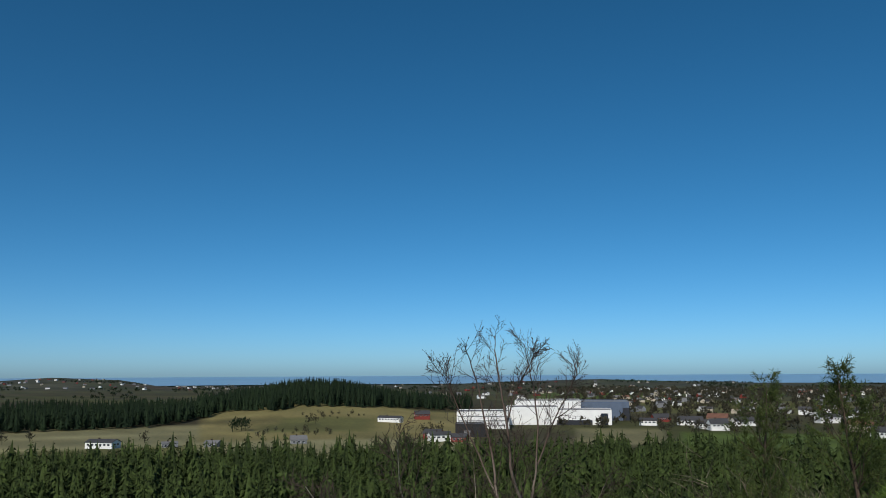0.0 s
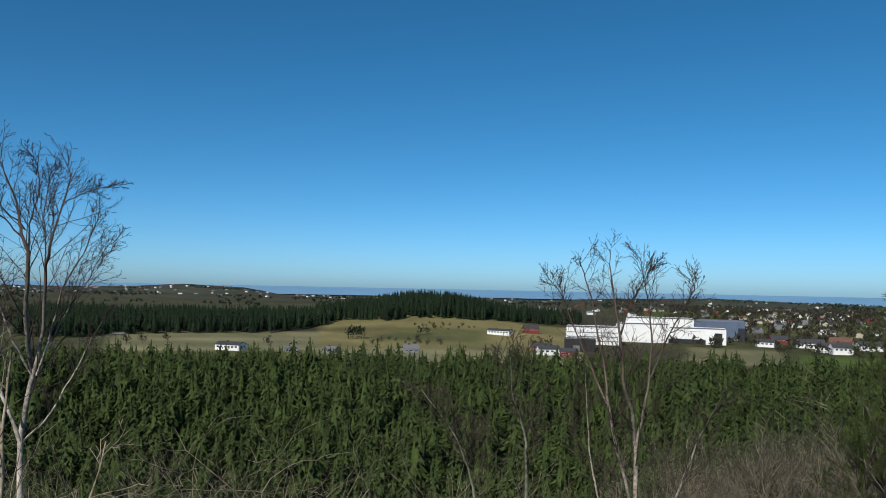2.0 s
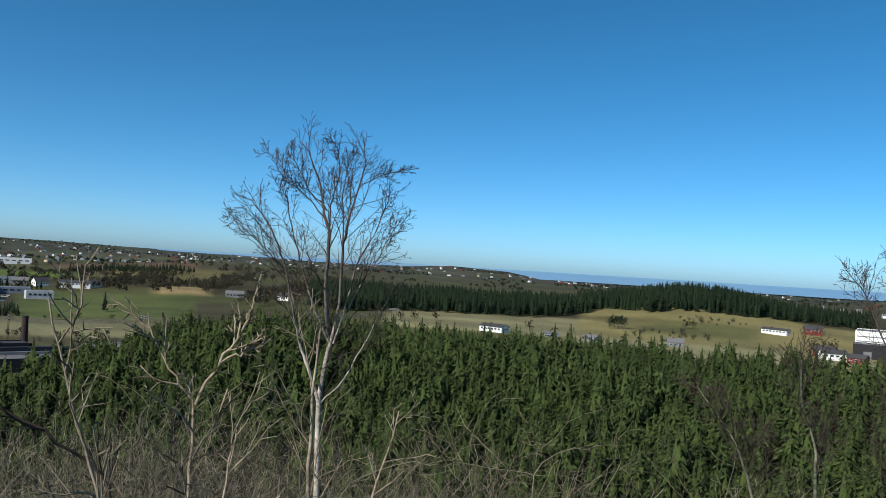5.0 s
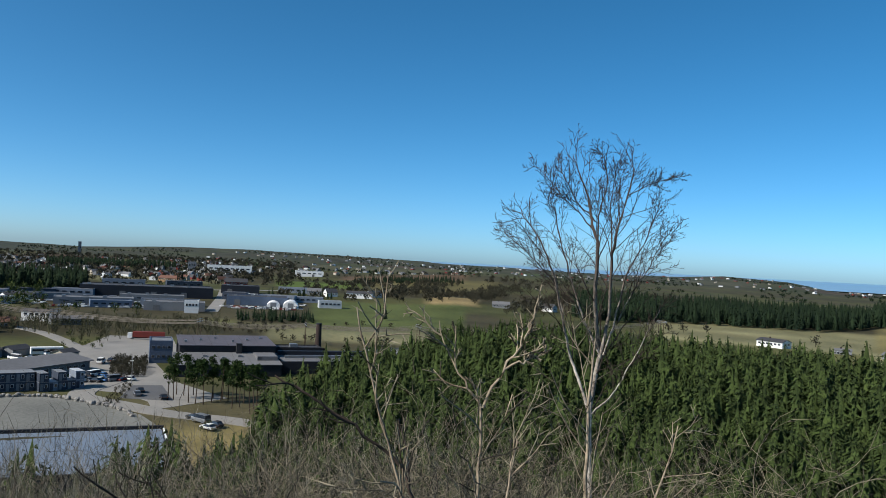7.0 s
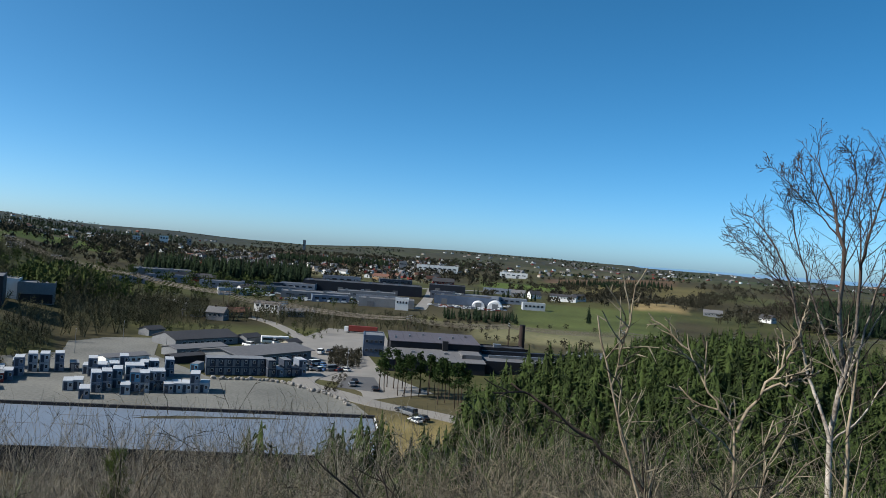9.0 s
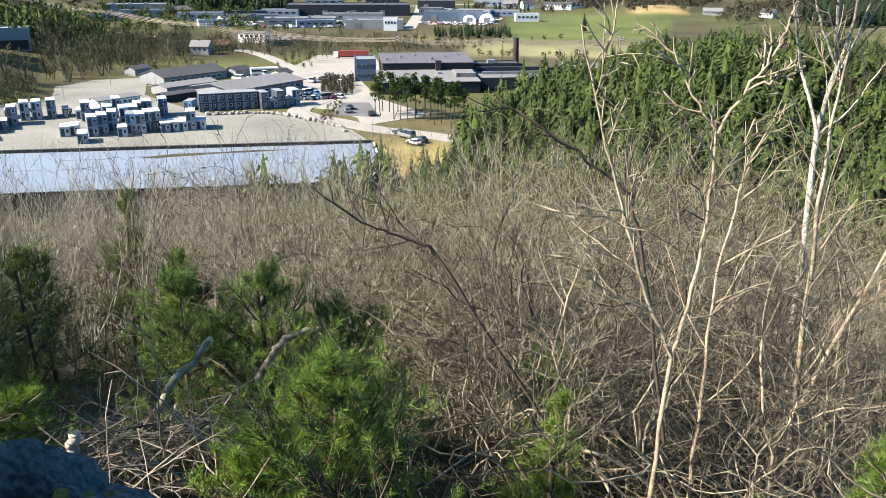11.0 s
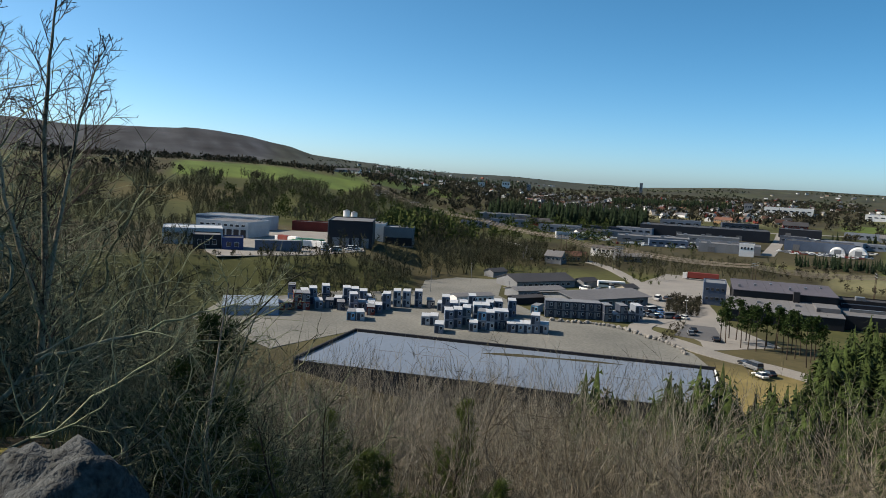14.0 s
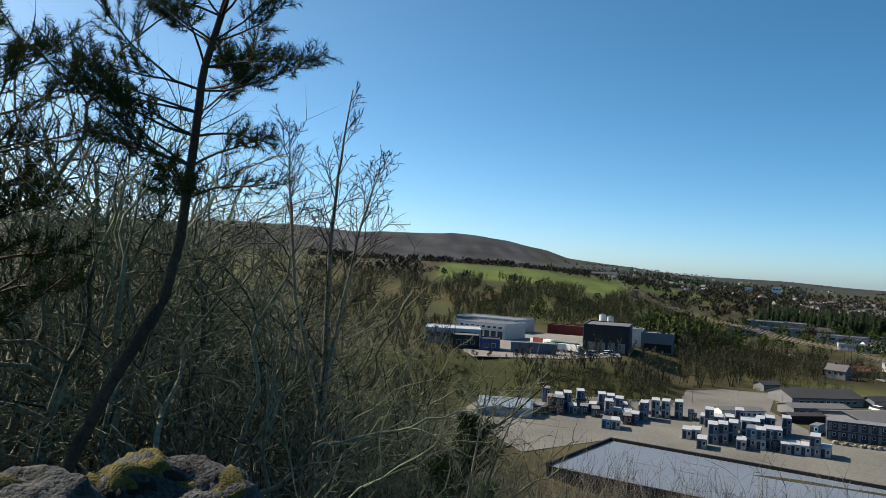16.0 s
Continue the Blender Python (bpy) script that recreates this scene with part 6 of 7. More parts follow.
g = bare_tree(804, 0, given=sap, boughs=8, twigs=5, sprays=3, upright=0.5, bough_len=0.3, low=0.3, bend=0.28)
bare_plant("forked_sapling", g, pose(0, 0, 0), "forked pale leafless sapling beside the ledge", "tree", M_SAPLING, M_TWIG)
sap = [([(-2.9, 2.75, 40.6), (-3.0, 2.55, 41.7), (-3.04, 2.47, 41.94), (-3.18, 2.3, 42.11), (-3.31, 2.14, 42.25), (-3.41, 1.99, 42.34)], 0.012, 0.005),
       ([(-3.6, 2.6, 40.3), (-3.99, 2.0, 41.46), (-4.08, 1.82, 41.54), (-4.17, 1.65, 41.62), (-4.26, 1.42, 41.82)], 0.013, 0.004)]
g = bare_tree(805, 0, given=sap, boughs=5, twigs=2, sprays=1, upright=0.5, bough_len=0.2)
bare_plant("dark_branched_shrub", g, pose(0, 0, 0), "dark-barked leafless shrub with arching branches", "shrub", M_TWIG_BIRCH, M_TWIG)
sap = [([(-3.83, 2.93, 39.0), (-3.84, 2.92, 40.29), (-3.92, 2.82, 40.64), (-3.8, 2.9, 41.3)], 0.017, 0.005), ([(-3.28, 3.47, 39.2), (-3.29, 3.47, 40.25), (-3.29, 3.46, 41.27), (-3.2, 3.5, 41.9)], 0.018, 0.005)]
g = bare_tree(806, 0, given=sap, boughs=10, twigs=4, sprays=2, upright=0.5, bough_len=0.35)
bare_plant("pale_shrub", g, pose(0, 0, 0), "pale-stemmed leafless shrub on the slope", "shrub", M_SAPLING, M_TWIG)
sap = [([(-3.33, 4.55, 39.0), (-3.37, 4.53, 40.42), (-3.41, 4.5, 41.43), (-3.42, 4.49, 42.01), (-3.39, 4.52, 42.5)], 0.024, 0.006), ([(-3.36, 4.5, 39.9), (-3.1, 4.7, 41.0), (-2.9, 4.8, 41.9)], 0.02, 0.005)]
g = bare_tree(807, 0, given=sap, boughs=10, twigs=4, sprays=2, upright=0.5, bough_len=0.3)
bare_plant("pale_shrub", g, pose(0, 0, 0), "pale-stemmed leafless young birch on the slope", "shrub", M_SAPLING, M_TWIG)

# leaning pine behind the ledge
line = [(-6.5, -4.8, 41.0), (-6.58, -4.68, 41.72), (-6.76, -4.43, 42.43), (-6.97, -4.11, 43.14), (-7.02, -4.01, 43.71), (-7.06, -3.95, 44.6), (-7.08, -3.92, 45.22), (-7.16, -3.77, 45.93), (-7.23, -3.64, 46.75), (-7.29, -3.53, 47.4), (-7.34, -3.45, 48.3), (-7.36, -3.42, 49.2)]
w, lf = pine(811, 0, 0.072, 20, 1.7, 0.40, 5.0, line, 0.08, 19, -0.04, 0.0, 0.04, 0.4, 0.30, 0.35)
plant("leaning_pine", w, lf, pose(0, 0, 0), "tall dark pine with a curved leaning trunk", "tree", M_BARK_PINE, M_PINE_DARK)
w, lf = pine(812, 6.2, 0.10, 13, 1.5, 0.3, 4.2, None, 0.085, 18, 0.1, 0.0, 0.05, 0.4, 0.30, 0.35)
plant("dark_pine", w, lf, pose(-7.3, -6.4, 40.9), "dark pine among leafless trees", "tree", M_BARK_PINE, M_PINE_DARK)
sap = [([(-11.45, -4.4, 38.4), (-11.51, -4.34, 40.09), (-11.55, -4.25, 42.07), (-11.54, -4.26, 43.74), (-11.57, -4.2, 44.91), (-11.61, -4.07, 46.1)], 0.07, 0.008),
       ([(-11.55, -4.25, 41.6), (-11.6, -4.0, 43.2), (-11.6, -3.8, 44.2), (-11.6, -3.55, 45.0)], 0.035, 0.006), ([(-11.55, -4.25, 41.2), (-11.4, -4.7, 43.0), (-11.4, -4.9, 44.6), (-11.4, -4.95, 45.5)], 0.04, 0.006)]
g = bare_tree(808, 0, given=sap, boughs=24, twigs=6, sprays=4, upright=0.42, bough_len=0.32, fat=0.0034, dark_boughs=True, bend=0.14)
bare_plant("bare_birch", g, pose(0, 0, 0), "tall leafless birch below the ledge", "tree", M_BARK, M_TWIG_BIRCH)

# upright trees on the slope beside the rock
for k, (a, r, rise, r0, mt, lab) in enumerate(((97.2, 9.2, -0.17, 0.05, M_BARK_MOSS, "leafless tree with a mossy dark trunk"), (94.0, 10.4, -0.20, 0.05, M_BARK_PINE, "leafless tree with a dark straight trunk"),
                                               (99.9, 12.0, -0.03, 0.055, M_BIRCH_SLOPE, "leafless birch with a white lower trunk"), (102.0, 13.5, 0.0, 0.05, M_BARK_MOSS, "slender leafless tree with a dark trunk"),
                                               (91.0, 12.5, -0.24, 0.045, M_BARK_PINE, "leafless tree with a dark straight trunk"))):
    x, y = polar(a, r)
    g = bare_tree(860 + k, room_under(x, y, rise) + 0.3, 1, 0.1, r0, 22, 5, 3, 0.45, 0.3, fat=0.0034, dark_boughs=True, low=0.3)
    bare_plant("slope_tree", g, pose(x, y, float(ground(x, y)) - 0.2, 0, 0, 50 * k), lab, "tree", mt, M_TWIG_MOSS, "upright trees beside the rock")

# young pines
YOUNG = ((-3.6, 1.25, 39.35, 1.8, 0.9, 12, M_PINE, "bright green young pine close to the ledge"), (-3.8, 0.8, 39.5, 1.2, 0.6, 9, M_PINE, "bright green young pine close to the ledge"),
         (-6.15, 1.05, 38.9, 1.75, 0.85, 11, M_PINE_BUSH, "bushy green young pine"), (-6.05, 1.7, 38.8, 1.85, 0.9, 11, M_PINE_BUSH, "bushy green young pine"),
         (-5.75, 2.25, 38.7, 1.65, 0.95, 11, M_PINE_BUSH, "bushy green young pine"), (-5.3, 1.95, 38.9, 1.05, 0.7, 11, M_PINE_BUSH, "bushy green young pine"),
         (-5.55, -0.15, 40.2, 0.75, 0.5, 8, M_PINE, "low bright green young pine"), (-2.15, 3.5, 39.4, 1.3, 0.6, 8, M_PINE, "bright green young pine among shrubs"), (-3.5, 2.5, 39.2, 1.5, 0.35, 7, M_PINE, "thin young pine among shrubs"),
         (-9.9, 0.1, 37.6, 2.4, 0.6, 6, M_PINE_MID, "dark young pine below the ledge"), (-7.2, -0.9, 39.3, 0.9, 0.5, 6, M_PINE_BUSH, "low green young pine below the ledge"), (-13.0, 2.5, 35.2, 3.2, 1.0, 10, M_PINE_MID, "dark young pine below the ledge"),
         (-19, -3.0, 32.3, 6.2, 1.6, 12, M_PINE_MID, "bushy pine on the slope"), (-21, -0.6, 31.2, 5.8, 1.5, 12, M_PINE_MID, "bushy pine on the slope"),
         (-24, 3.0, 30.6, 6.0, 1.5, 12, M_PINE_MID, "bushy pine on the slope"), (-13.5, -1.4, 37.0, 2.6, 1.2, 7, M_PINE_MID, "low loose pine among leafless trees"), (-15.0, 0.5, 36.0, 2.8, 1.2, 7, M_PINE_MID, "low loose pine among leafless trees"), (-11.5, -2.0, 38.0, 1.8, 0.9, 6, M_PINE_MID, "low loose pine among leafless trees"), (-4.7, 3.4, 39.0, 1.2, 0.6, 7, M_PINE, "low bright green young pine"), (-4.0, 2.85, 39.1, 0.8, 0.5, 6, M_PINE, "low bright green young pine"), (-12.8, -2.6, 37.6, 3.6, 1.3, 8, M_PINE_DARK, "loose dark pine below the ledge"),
         (10.7, 28.4, 33.2, 9.4, 2.9, 12, M_PINE_MID, "loose-crowned pine above the thicket"), (11.4, 22.2, 36.5, 7.2, 2.3, 12, M_PINE_MID, "tall loose-crowned pine above the thicket"),
         (6.6, 14.6, 37.0, 3.4, 1.3, 10, M_PINE, "bright green young pine above the thicket"), (7.9, 14.0, 37.2, 3.6, 1.3, 10, M_PINE, "bright green young pine above the thicket"),
         (9.4, 17.5, 36.2, 4.2, 1.5, 10, M_PINE, "bright green young pine above the thicket"), (-1.2, 17.0, 34.2, 2.6, 0.9, 9, M_PINE, "green young pine in the thicket"))
for i, (x, y, z, h, b_, wh, mt, lab) in enumerate(YOUNG):
    far = math.hypot(x, y) > 12
    w, lf = pine(820 + i, h, 0.022 * h ** 0.8, int(wh * 1.2), b_ * 1.25, 0.08, 1.7 if not far else 1.6, None, 0.062 if not far else 0.17, 34 if not far else 11, 0.5)
    z = min(z, float(ground(x, y)) + 0.05)
    plant("young_pine", w, lf, pose(x, y, z, 0, 0, i * 77), lab, "tree", M_BARK_PINE, mt)


# ---- ledge, boulders, dead wood ----
def boulder(seed, size, rough=0.16, detail=3):
    g = np.random.default_rng(seed)
    bm = bmesh.new()
    bmesh.ops.create_icosphere(bm, subdivisions=detail, radius=1.0)
    off = g.uniform(-50, 50, 3)
    for v in bm.verts:
        p = Vector(v.co)
        n1 = noise.noise(p * 1.3 + Vector(off)) * rough * 2.2 + noise.noise(p * 3.6 + Vector(off)) * rough + noise.noise(p * 9 + Vector(off)) * rough * 0.45 + noise.noise(p * 22 + Vector(off)) * rough * 0.18
        q = p * (1 + n1)
        # planes of breakage
        q = Vector((math.copysign(abs(q.x) ** 0.85, q.x), math.copysign(abs(q.y) ** 0.85, q.y), math.copysign(abs(q.z) ** 0.7, q.z)))
        v.co = Vector((q.x * size[0], q.y * size[1], q.z * size[2]))
    return bm


for i, (x, y, z, sx, sy, sz, turn) in enumerate(((-4.85, -2.65, 41.45, 0.52, 0.62, 0.88, 25), (-3.85, -2.92, 41.62, 0.5, 0.5, 0.8, 10), (-3.5, -1.30, 41.5, 0.5, 0.55, 1.05, 40), (-3.05, -0.15, 40.7, 0.38, 0.42, 0.68, 15), (-6.1, -1.3, 39.75, 0.55, 0.5, 0.6, 60))):
    e = empty("rock_ledge" if i < 3 else "mossy_rock", pose(x, y, z, 0, 6, turn), "grey lichen-spotted rock with moss on top", "rock", "rocks of the ledge")
    part("stone", boulder(830 + i, (sx, sy, sz), 0.12, 5), M_ROCK, e)
    # moss grows over the stone; a ragged near-black sheet paints shade on near faces
    for cover_name, material, lab, lift, want in (("humus", M_ROCK_SHADE, "near-black sheet painting shade on the rock's near side", 0.010, lambda p, n, w: p.y < 0.45 * sy and n.z < 0.85 and w > (-0.4 if i == 0 else 0.3)),
                                                  ("moss", M_MOSS, "sheet of yellow-green moss", 0.020, lambda p, n, w: w > (-0.05 if i in (0, 4) else 0.34) and n.z > 0.6)):
        sheet = boulder(830 + i, (sx, sy, sz), 0.12, 5)
        sheet.normal_update()
        seat = Vector((7.3 * i, 3.1 * (cover_name == "moss"), 0))
        bmesh.ops.delete(sheet, geom=[f for f in sheet.faces if not want(f.calc_center_median(), f.normal, noise.noise(f.calc_center_median() * 3.4 + seat) + 0.35 * noise.noise(f.calc_center_median() * 15 + seat))], context='FACES')
        for v in sheet.verts:
            v.co += v.normal * (lift + 0.012 * noise.noise(v.co * 30) - 0.03 * v.is_boundary)
        if sheet.faces:
            tagged(part(cover_name, sheet, material, e), lab, kind="stuff")
        else:
            sheet.free()
    for o in e.children:
        o.data.shade_smooth()


def dead_branch(name, pts, r0, r1, seed, label, bare=M_DEADWOOD, cut=True, wobble=0.25):
    g = np.random.default_rng(seed)
    p = np.asarray(pts, float)
    t = np.linspace(0, len(p) - 1, 5 * len(p))
    q = np.stack([np.interp(t, np.arange(len(p)), p[:, i]) for i in range(3)], -1)
    q[1:-1] += g.normal(0, r0 * wobble, (len(q) - 2, 3))
    e = empty(name, pose(0, 0, 0), label, "dead wood")
    rad = np.linspace(r0, r1, len(q)) * g.uniform(0.96, 1.05, len(q))
    part("limb", mesh_np("limb", *tube_arrays([(q, rad)], 9), bare), None, e)
    if cut:
        bm = cyl(bmesh.new(), r1, r1 * 0.98, -0.004, 0.006, 10)
        bm.transform(Matrix.Translation(q[-1]) @ Vector(q[-1] - q[-2]).to_track_quat("Z", "Y").to_matrix().to_4x4())
        part("cut_end", bm, M_CUT, e, "pale sawn end")
    return e


dead_branch("fallen_log", [(-4.98, 1.26, 40.38), (-4.92, 1.34, 40.55), (-4.89, 1.43, 40.67), (-4.84, 1.6, 40.73)], 0.024, 0.017, 1, "bleached broken log sticking out of brush", M_SAPLING)
dead_branch("fallen_log", [(-4.88, 0.62, 40.4), (-4.86, 0.72, 40.58), (-4.83, 0.84, 40.68), (-4.81, 0.95, 40.82)], 0.026, 0.019, 2, "mossy cut branch stub among brushwood", M_BARK_MOSS)
dead_branch("fallen_log", [(-4.3, 0.02, 40.3), (-4.42, 0.07, 40.4), (-4.5, 0.11, 40.5), (-4.56, 0.14, 40.58)], 0.036, 0.03, 3, "sawn birch stump with white bark", M_BIRCH)
dead_branch("fallen_log", [(-4.0, 0.55, 40.1), (-4.3, 0.3, 40.28), (-4.5, 0.05, 40.4)], 0.024, 0.02, 4, "bleached dead branch on the ground")
dead_branch("fallen_log", [(-5.11, -1.13, 41.30), (-4.98, -0.99, 41.42), (-4.85, -0.86, 41.47), (-4.72, -0.77, 41.45), (-4.58, -0.7, 41.38), (-4.45, -0.6, 41.2), (-4.29, -0.45, 40.8), (-4.2, -0.3, 40.3)],
            0.030, 0.044, 5, "curved grey-brown fallen trunk beside the rock", M_LOG, False, 0.07)
gb = np.random.default_rng(91)
sticks = []
for i in range(16):
    L = gb.uniform(0.5, 1.4)
    line = curve_pts(gb, (-L / 2, 0, 0), (1, 0, 0.1), L, 6, 0.4, 0.0)
    br = [(line, np.linspace(gb.uniform(0.004, 0.010), 0.002, 7))]
    br += sprout(gb, br[0][0], br[0][1], 6, 0.1, 1.0, L * 0.6, 0.5, 4, 0.35, 0.0)
    sticks.append(mesh_np("dead_branch", *tube_arrays(br), M_DEADWOOD if i % 4 else M_TWIG))
for i in range(230):
    x, y = (gb.uniform(-6.3, -3.5), gb.uniform(-1.4, 1.5)) if i % 5 < 3 else (gb.uniform(-8.6, -5.5), gb.uniform(-2.0, 2.2))
    z = float(ground(x, y)) + gb.uniform(0.03, 0.38)
    ob = new("dead_branch", sticks[i % 16])
    ob.matrix_world = pose(x, y, z, gb.normal(0, 40), gb.normal(0, 12), gb.uniform(0, 360))
    tagged(ob, "thin dry branch in a heap of brushwood", "dead wood", "brushwood heap")

# dry grass and blueberry tufts on the slope
def grass_arrays(x, y, seed, h=0.3, per=14):
    g = np.random.default_rng(seed)
    n = len(x) * per
    bx, by = np.repeat(x, per) + g.normal(0, .09, n), np.repeat(y, per) + g.normal(0, .09, n)
    b = np.stack([bx, by, ground(bx, by) - 0.02], -1)
    d = np.stack([g.normal(0, .35, n), g.normal(0, .35, n), np.ones(n)], -1)
    s = np.stack([g.normal(0, 1, n), g.normal(0, 1, n), np.zeros(n)], -1)
    s /= np.linalg.norm(s, axis=1, keepdims=True)
    w = 0.006
    v = np.stack([b - s * w, b + s * w, b + d * (h * g.uniform(.4, 1.1, n))[:, None]], 1).reshape(-1, 3)
    return v, np.arange(len(v)).reshape(-1, 3)


x, y = area_points(15, 140, 1.8, 22, 0.42, 92, 0.5)
xm, ym = area_points(68, 116, 3.2, 9.0, 0.13, 192, 0.5, lambda x, y, r, a: np.sin(x * 2.1) + np.sin(y * 2.7 + x) > -0.2)
stuff("moss_carpet", grass_arrays(xm, ym, 193, 0.10, 12), M_MOSS, "low green and yellow moss on the slope", "moss")
stuff("dry_grass", grass_arrays(x, y, 93), M_GRASS, "dry yellow-green grass and heather on the slope", "grass")

# ---- containers and cabins on the yard ----
CW, CL, CH = 2.45, 6.1, 2.6
CONT_COL = {"w": (M_CABIN, "white"), "g": (M_PALE_CLAD, "pale blue-grey"), "b": (M_MID_CLAD, "blue-grey"), "n": (M_DARK_BLUE, "dark blue-grey"), "r": (M_RED, "red"), "c": (M_CYANP, "pale blue"), "u": (M_BLUEP, "bright blue")}
cab_protos = {}


def site_cabin(col, m):
    """A site cabin: frame posts, walls, roof, door and window on the end, corner castings."""
    if col in cab_protos:
        return copy_thing(cab_protos[col], m)
    mt, word = CONT_COL[col]
    e = empty("site_cabin", m, f"{word} steel site cabin with a pale roof on the yard", "container", "site cabins on the yard")
    part("body", boxed(-CW / 2 + .04, CW / 2 - .04, -CL / 2 + .04, CL / 2 - .04, 0.08, CH - 0.06), mt, e)
    part("roof", boxed(-CW / 2, CW / 2, -CL / 2, CL / 2, CH - 0.06, CH), M_CABIN if col in "wgb" else M_GREY_CLAD, e)
    part("floor_frame", boxed(-CW / 2, CW / 2, -CL / 2, CL / 2, 0, 0.08), M_STEEL, e)
    for sx in (-1, 1):
        for sy in (-1, 1):
            part("post", boxed(sx * CW / 2, sx * (CW / 2 - 0.16), sy * CL / 2, sy * (CL / 2 - 0.16), 0.081, CH - 0.061), mt, e)
    part("door", boxed(-0.95, -0.1, -CL / 2 - 0.01, -CL / 2 + 0.05, 0.15, 2.15), M_GREY_CLAD if col in "nru" else M_DARK_BLUE, e)
    w = part("window", boxed(0.2, 0.98, -CL / 2 - 0.01, -CL / 2 + 0.05, 1.0, 2.0), M_WHITE, e)
    part("pane", boxed(0.27, 0.91, -CL / 2 - 0.02, -CL / 2 + 0.04, 1.07, 1.93), M_GLASS, w)
    cab_protos[col] = e
    return e


def stack(a, r, cols, turn=0.0):
    x, y = polar(a, r)
    for k, c in enumerate(cols):
        site_cabin(c, pose(x, y, 0.10 + k * CH, 0, 0, a + turn))


# each stack: bearing, distance, colours from the ground up, turn
STACKS = ((84.6, 228, "w"), (84.0, 229, "w"), (82.95, 225, "gb"), (82.3, 227, "gb"), (81.65, 231, "gg"), (82.6, 238, "gb"), (81.9, 240, "bg"), (80.9, 237, "gw"), (80.3, 237, "wg"), (80.0, 243, "gb"), (79.4, 246, "ng"),
          (80.5, 226, "gc"), (79.95, 225, "wg"), (79.4, 228, "gw"), (78.95, 228, "ng"), (78.4, 224, "g"), (77.85, 225, "w"), (77.2, 225, "w"), (76.65, 225, "gg"), (76.0, 226, "w"), (83.6, 217, "g"), (81.1, 222, "w"),
          (78.4, 249, "bb"), (86.75, 257, "ww"), (86.05, 257, "ww"), (85.2, 258, "gb"), (84.3, 257, "n"), (83.5, 253, "w"), (83.2, 249, "gb"), (80.6, 254, "g"), (81.3, 254, "wg"), (82.0, 251, "b"),
          (87.5, 250, "gb"), (88.1, 244, "b"), (88.7, 245, "b"), (89.2, 254, "bb"), (89.8, 258, "bb"), (90.4, 260, "bg"), (88.6, 250, "g"), (89.3, 248, "g"), (89.9, 247, "bg"), (90.8, 247, "n"), (91.9, 263, "nb"), (92.4, 249, "g"), (91.6, 250, "n"),
          (93.4, 252, "bb"), (94.3, 263, "un"), (93.9, 247, "rr"), (94.5, 245, "r"), (95.1, 244, "r"), (93.3, 246, "rn"), (92.8, 257, "bg"), (89.4, 231, "w"), (90.0, 231, "c"), (88.6, 240, "r"), (87.6, 262, "g"), (91.0, 255, "b"), (88.9, 260, "b"))
for a, r, cols, *_ in STACKS:
    stack(a + 0.25, r, cols, (int(a * 10) % 5 - 2) * 1.5)
# dark cabins by the workshop
for i in range(8):
    x, y = -244.0 + 0.41 * i - 3.0, 61.0 + 2.47 * i + 0.5
    for k in range(1 if i == 7 else 2):
        site_cabin("n", pose(x, y, 0.10 + k * CH, 0, 0, 80.8))
for i, (c, n) in enumerate((("n", 2), ("g", 1), ("n", 2), ("n", 1), ("g", 2))):
    for k in range(n):
        site_cabin(c, pose(-241.2 - 0.25 * i, 78.6 + 2.55 * i, 0.10 + k * CH, 0, 0, 88 + 2 * (i % 2)))
site_cabin("c", pose(-252, 59, 0.1, 0, 0, 60))
x, y = polar(97.4, 241)
e = empty("storage_tent", frame_at(x, y, -math.cos(radians(97)), -math.sin(radians(97)), 0.1), "low storage tent of white and blue tarpaulin", "tent")
bm = bmesh.new()
v = [bm.verts.new(p) for p in ((-8, -7, 0), (8, -7, 0), (8, 7, 0), (-8, 7, 0), (-8, -7, 2.8), (8, -7, 2.8), (8, 7, 2.8), (-8, 7, 2.8), (-8, 0, 4.6), (8, 0, 4.6))]
for f in ((0, 1, 5, 4), (2, 3, 7, 6), (1, 2, 6, 9, 5), (3, 0, 4, 8, 7), (4, 5, 9, 8), (6, 7, 8, 9)):
    bm.faces.new([v[i] for i in f])
part("tarpaulin", bm, M_PLASTIC, e)
part("blue_end", boxed(-8.1, -8.02, -6.8, 6.8, 0, 2.7), M_BLUEP, e, "blue tarpaulin end wall")
e = empty("container_row", pose(*polar(95.6, 336), 8.35, 0, 0, 98), "long pale blue-grey storage container row", "container")
part("body", boxed(-9.5, 9.5, -2, 2, 0.1, 4.2, 0.1), M_BLUE_CLAD, e)
part("roof", boxed(-9.6, 9.6, -2.1, 2.1, 4.2, 4.35), M_GREY_CLAD, e)


# ---- vehicles ----
veh = {}


def wheel(parent, x, y, r=0.34, w=0.22):
    bm = bmesh.new()
    bmesh.ops.create_cone(bm, cap_ends=True, segments=14, radius1=r, radius2=r, depth=w, matrix=pose(x, y, r, 0, 90))
    wh = part("wheel", bm, M_RUBBER, parent)
    bm = bmesh.new()
    bmesh.ops.create_cone(bm, cap_ends=True, segments=12, radius1=r * .6, radius2=r * .6, depth=w + 0.02, matrix=pose(x, y, r, 0, 90))
    part("rim", bm, M_STEEL, wh)


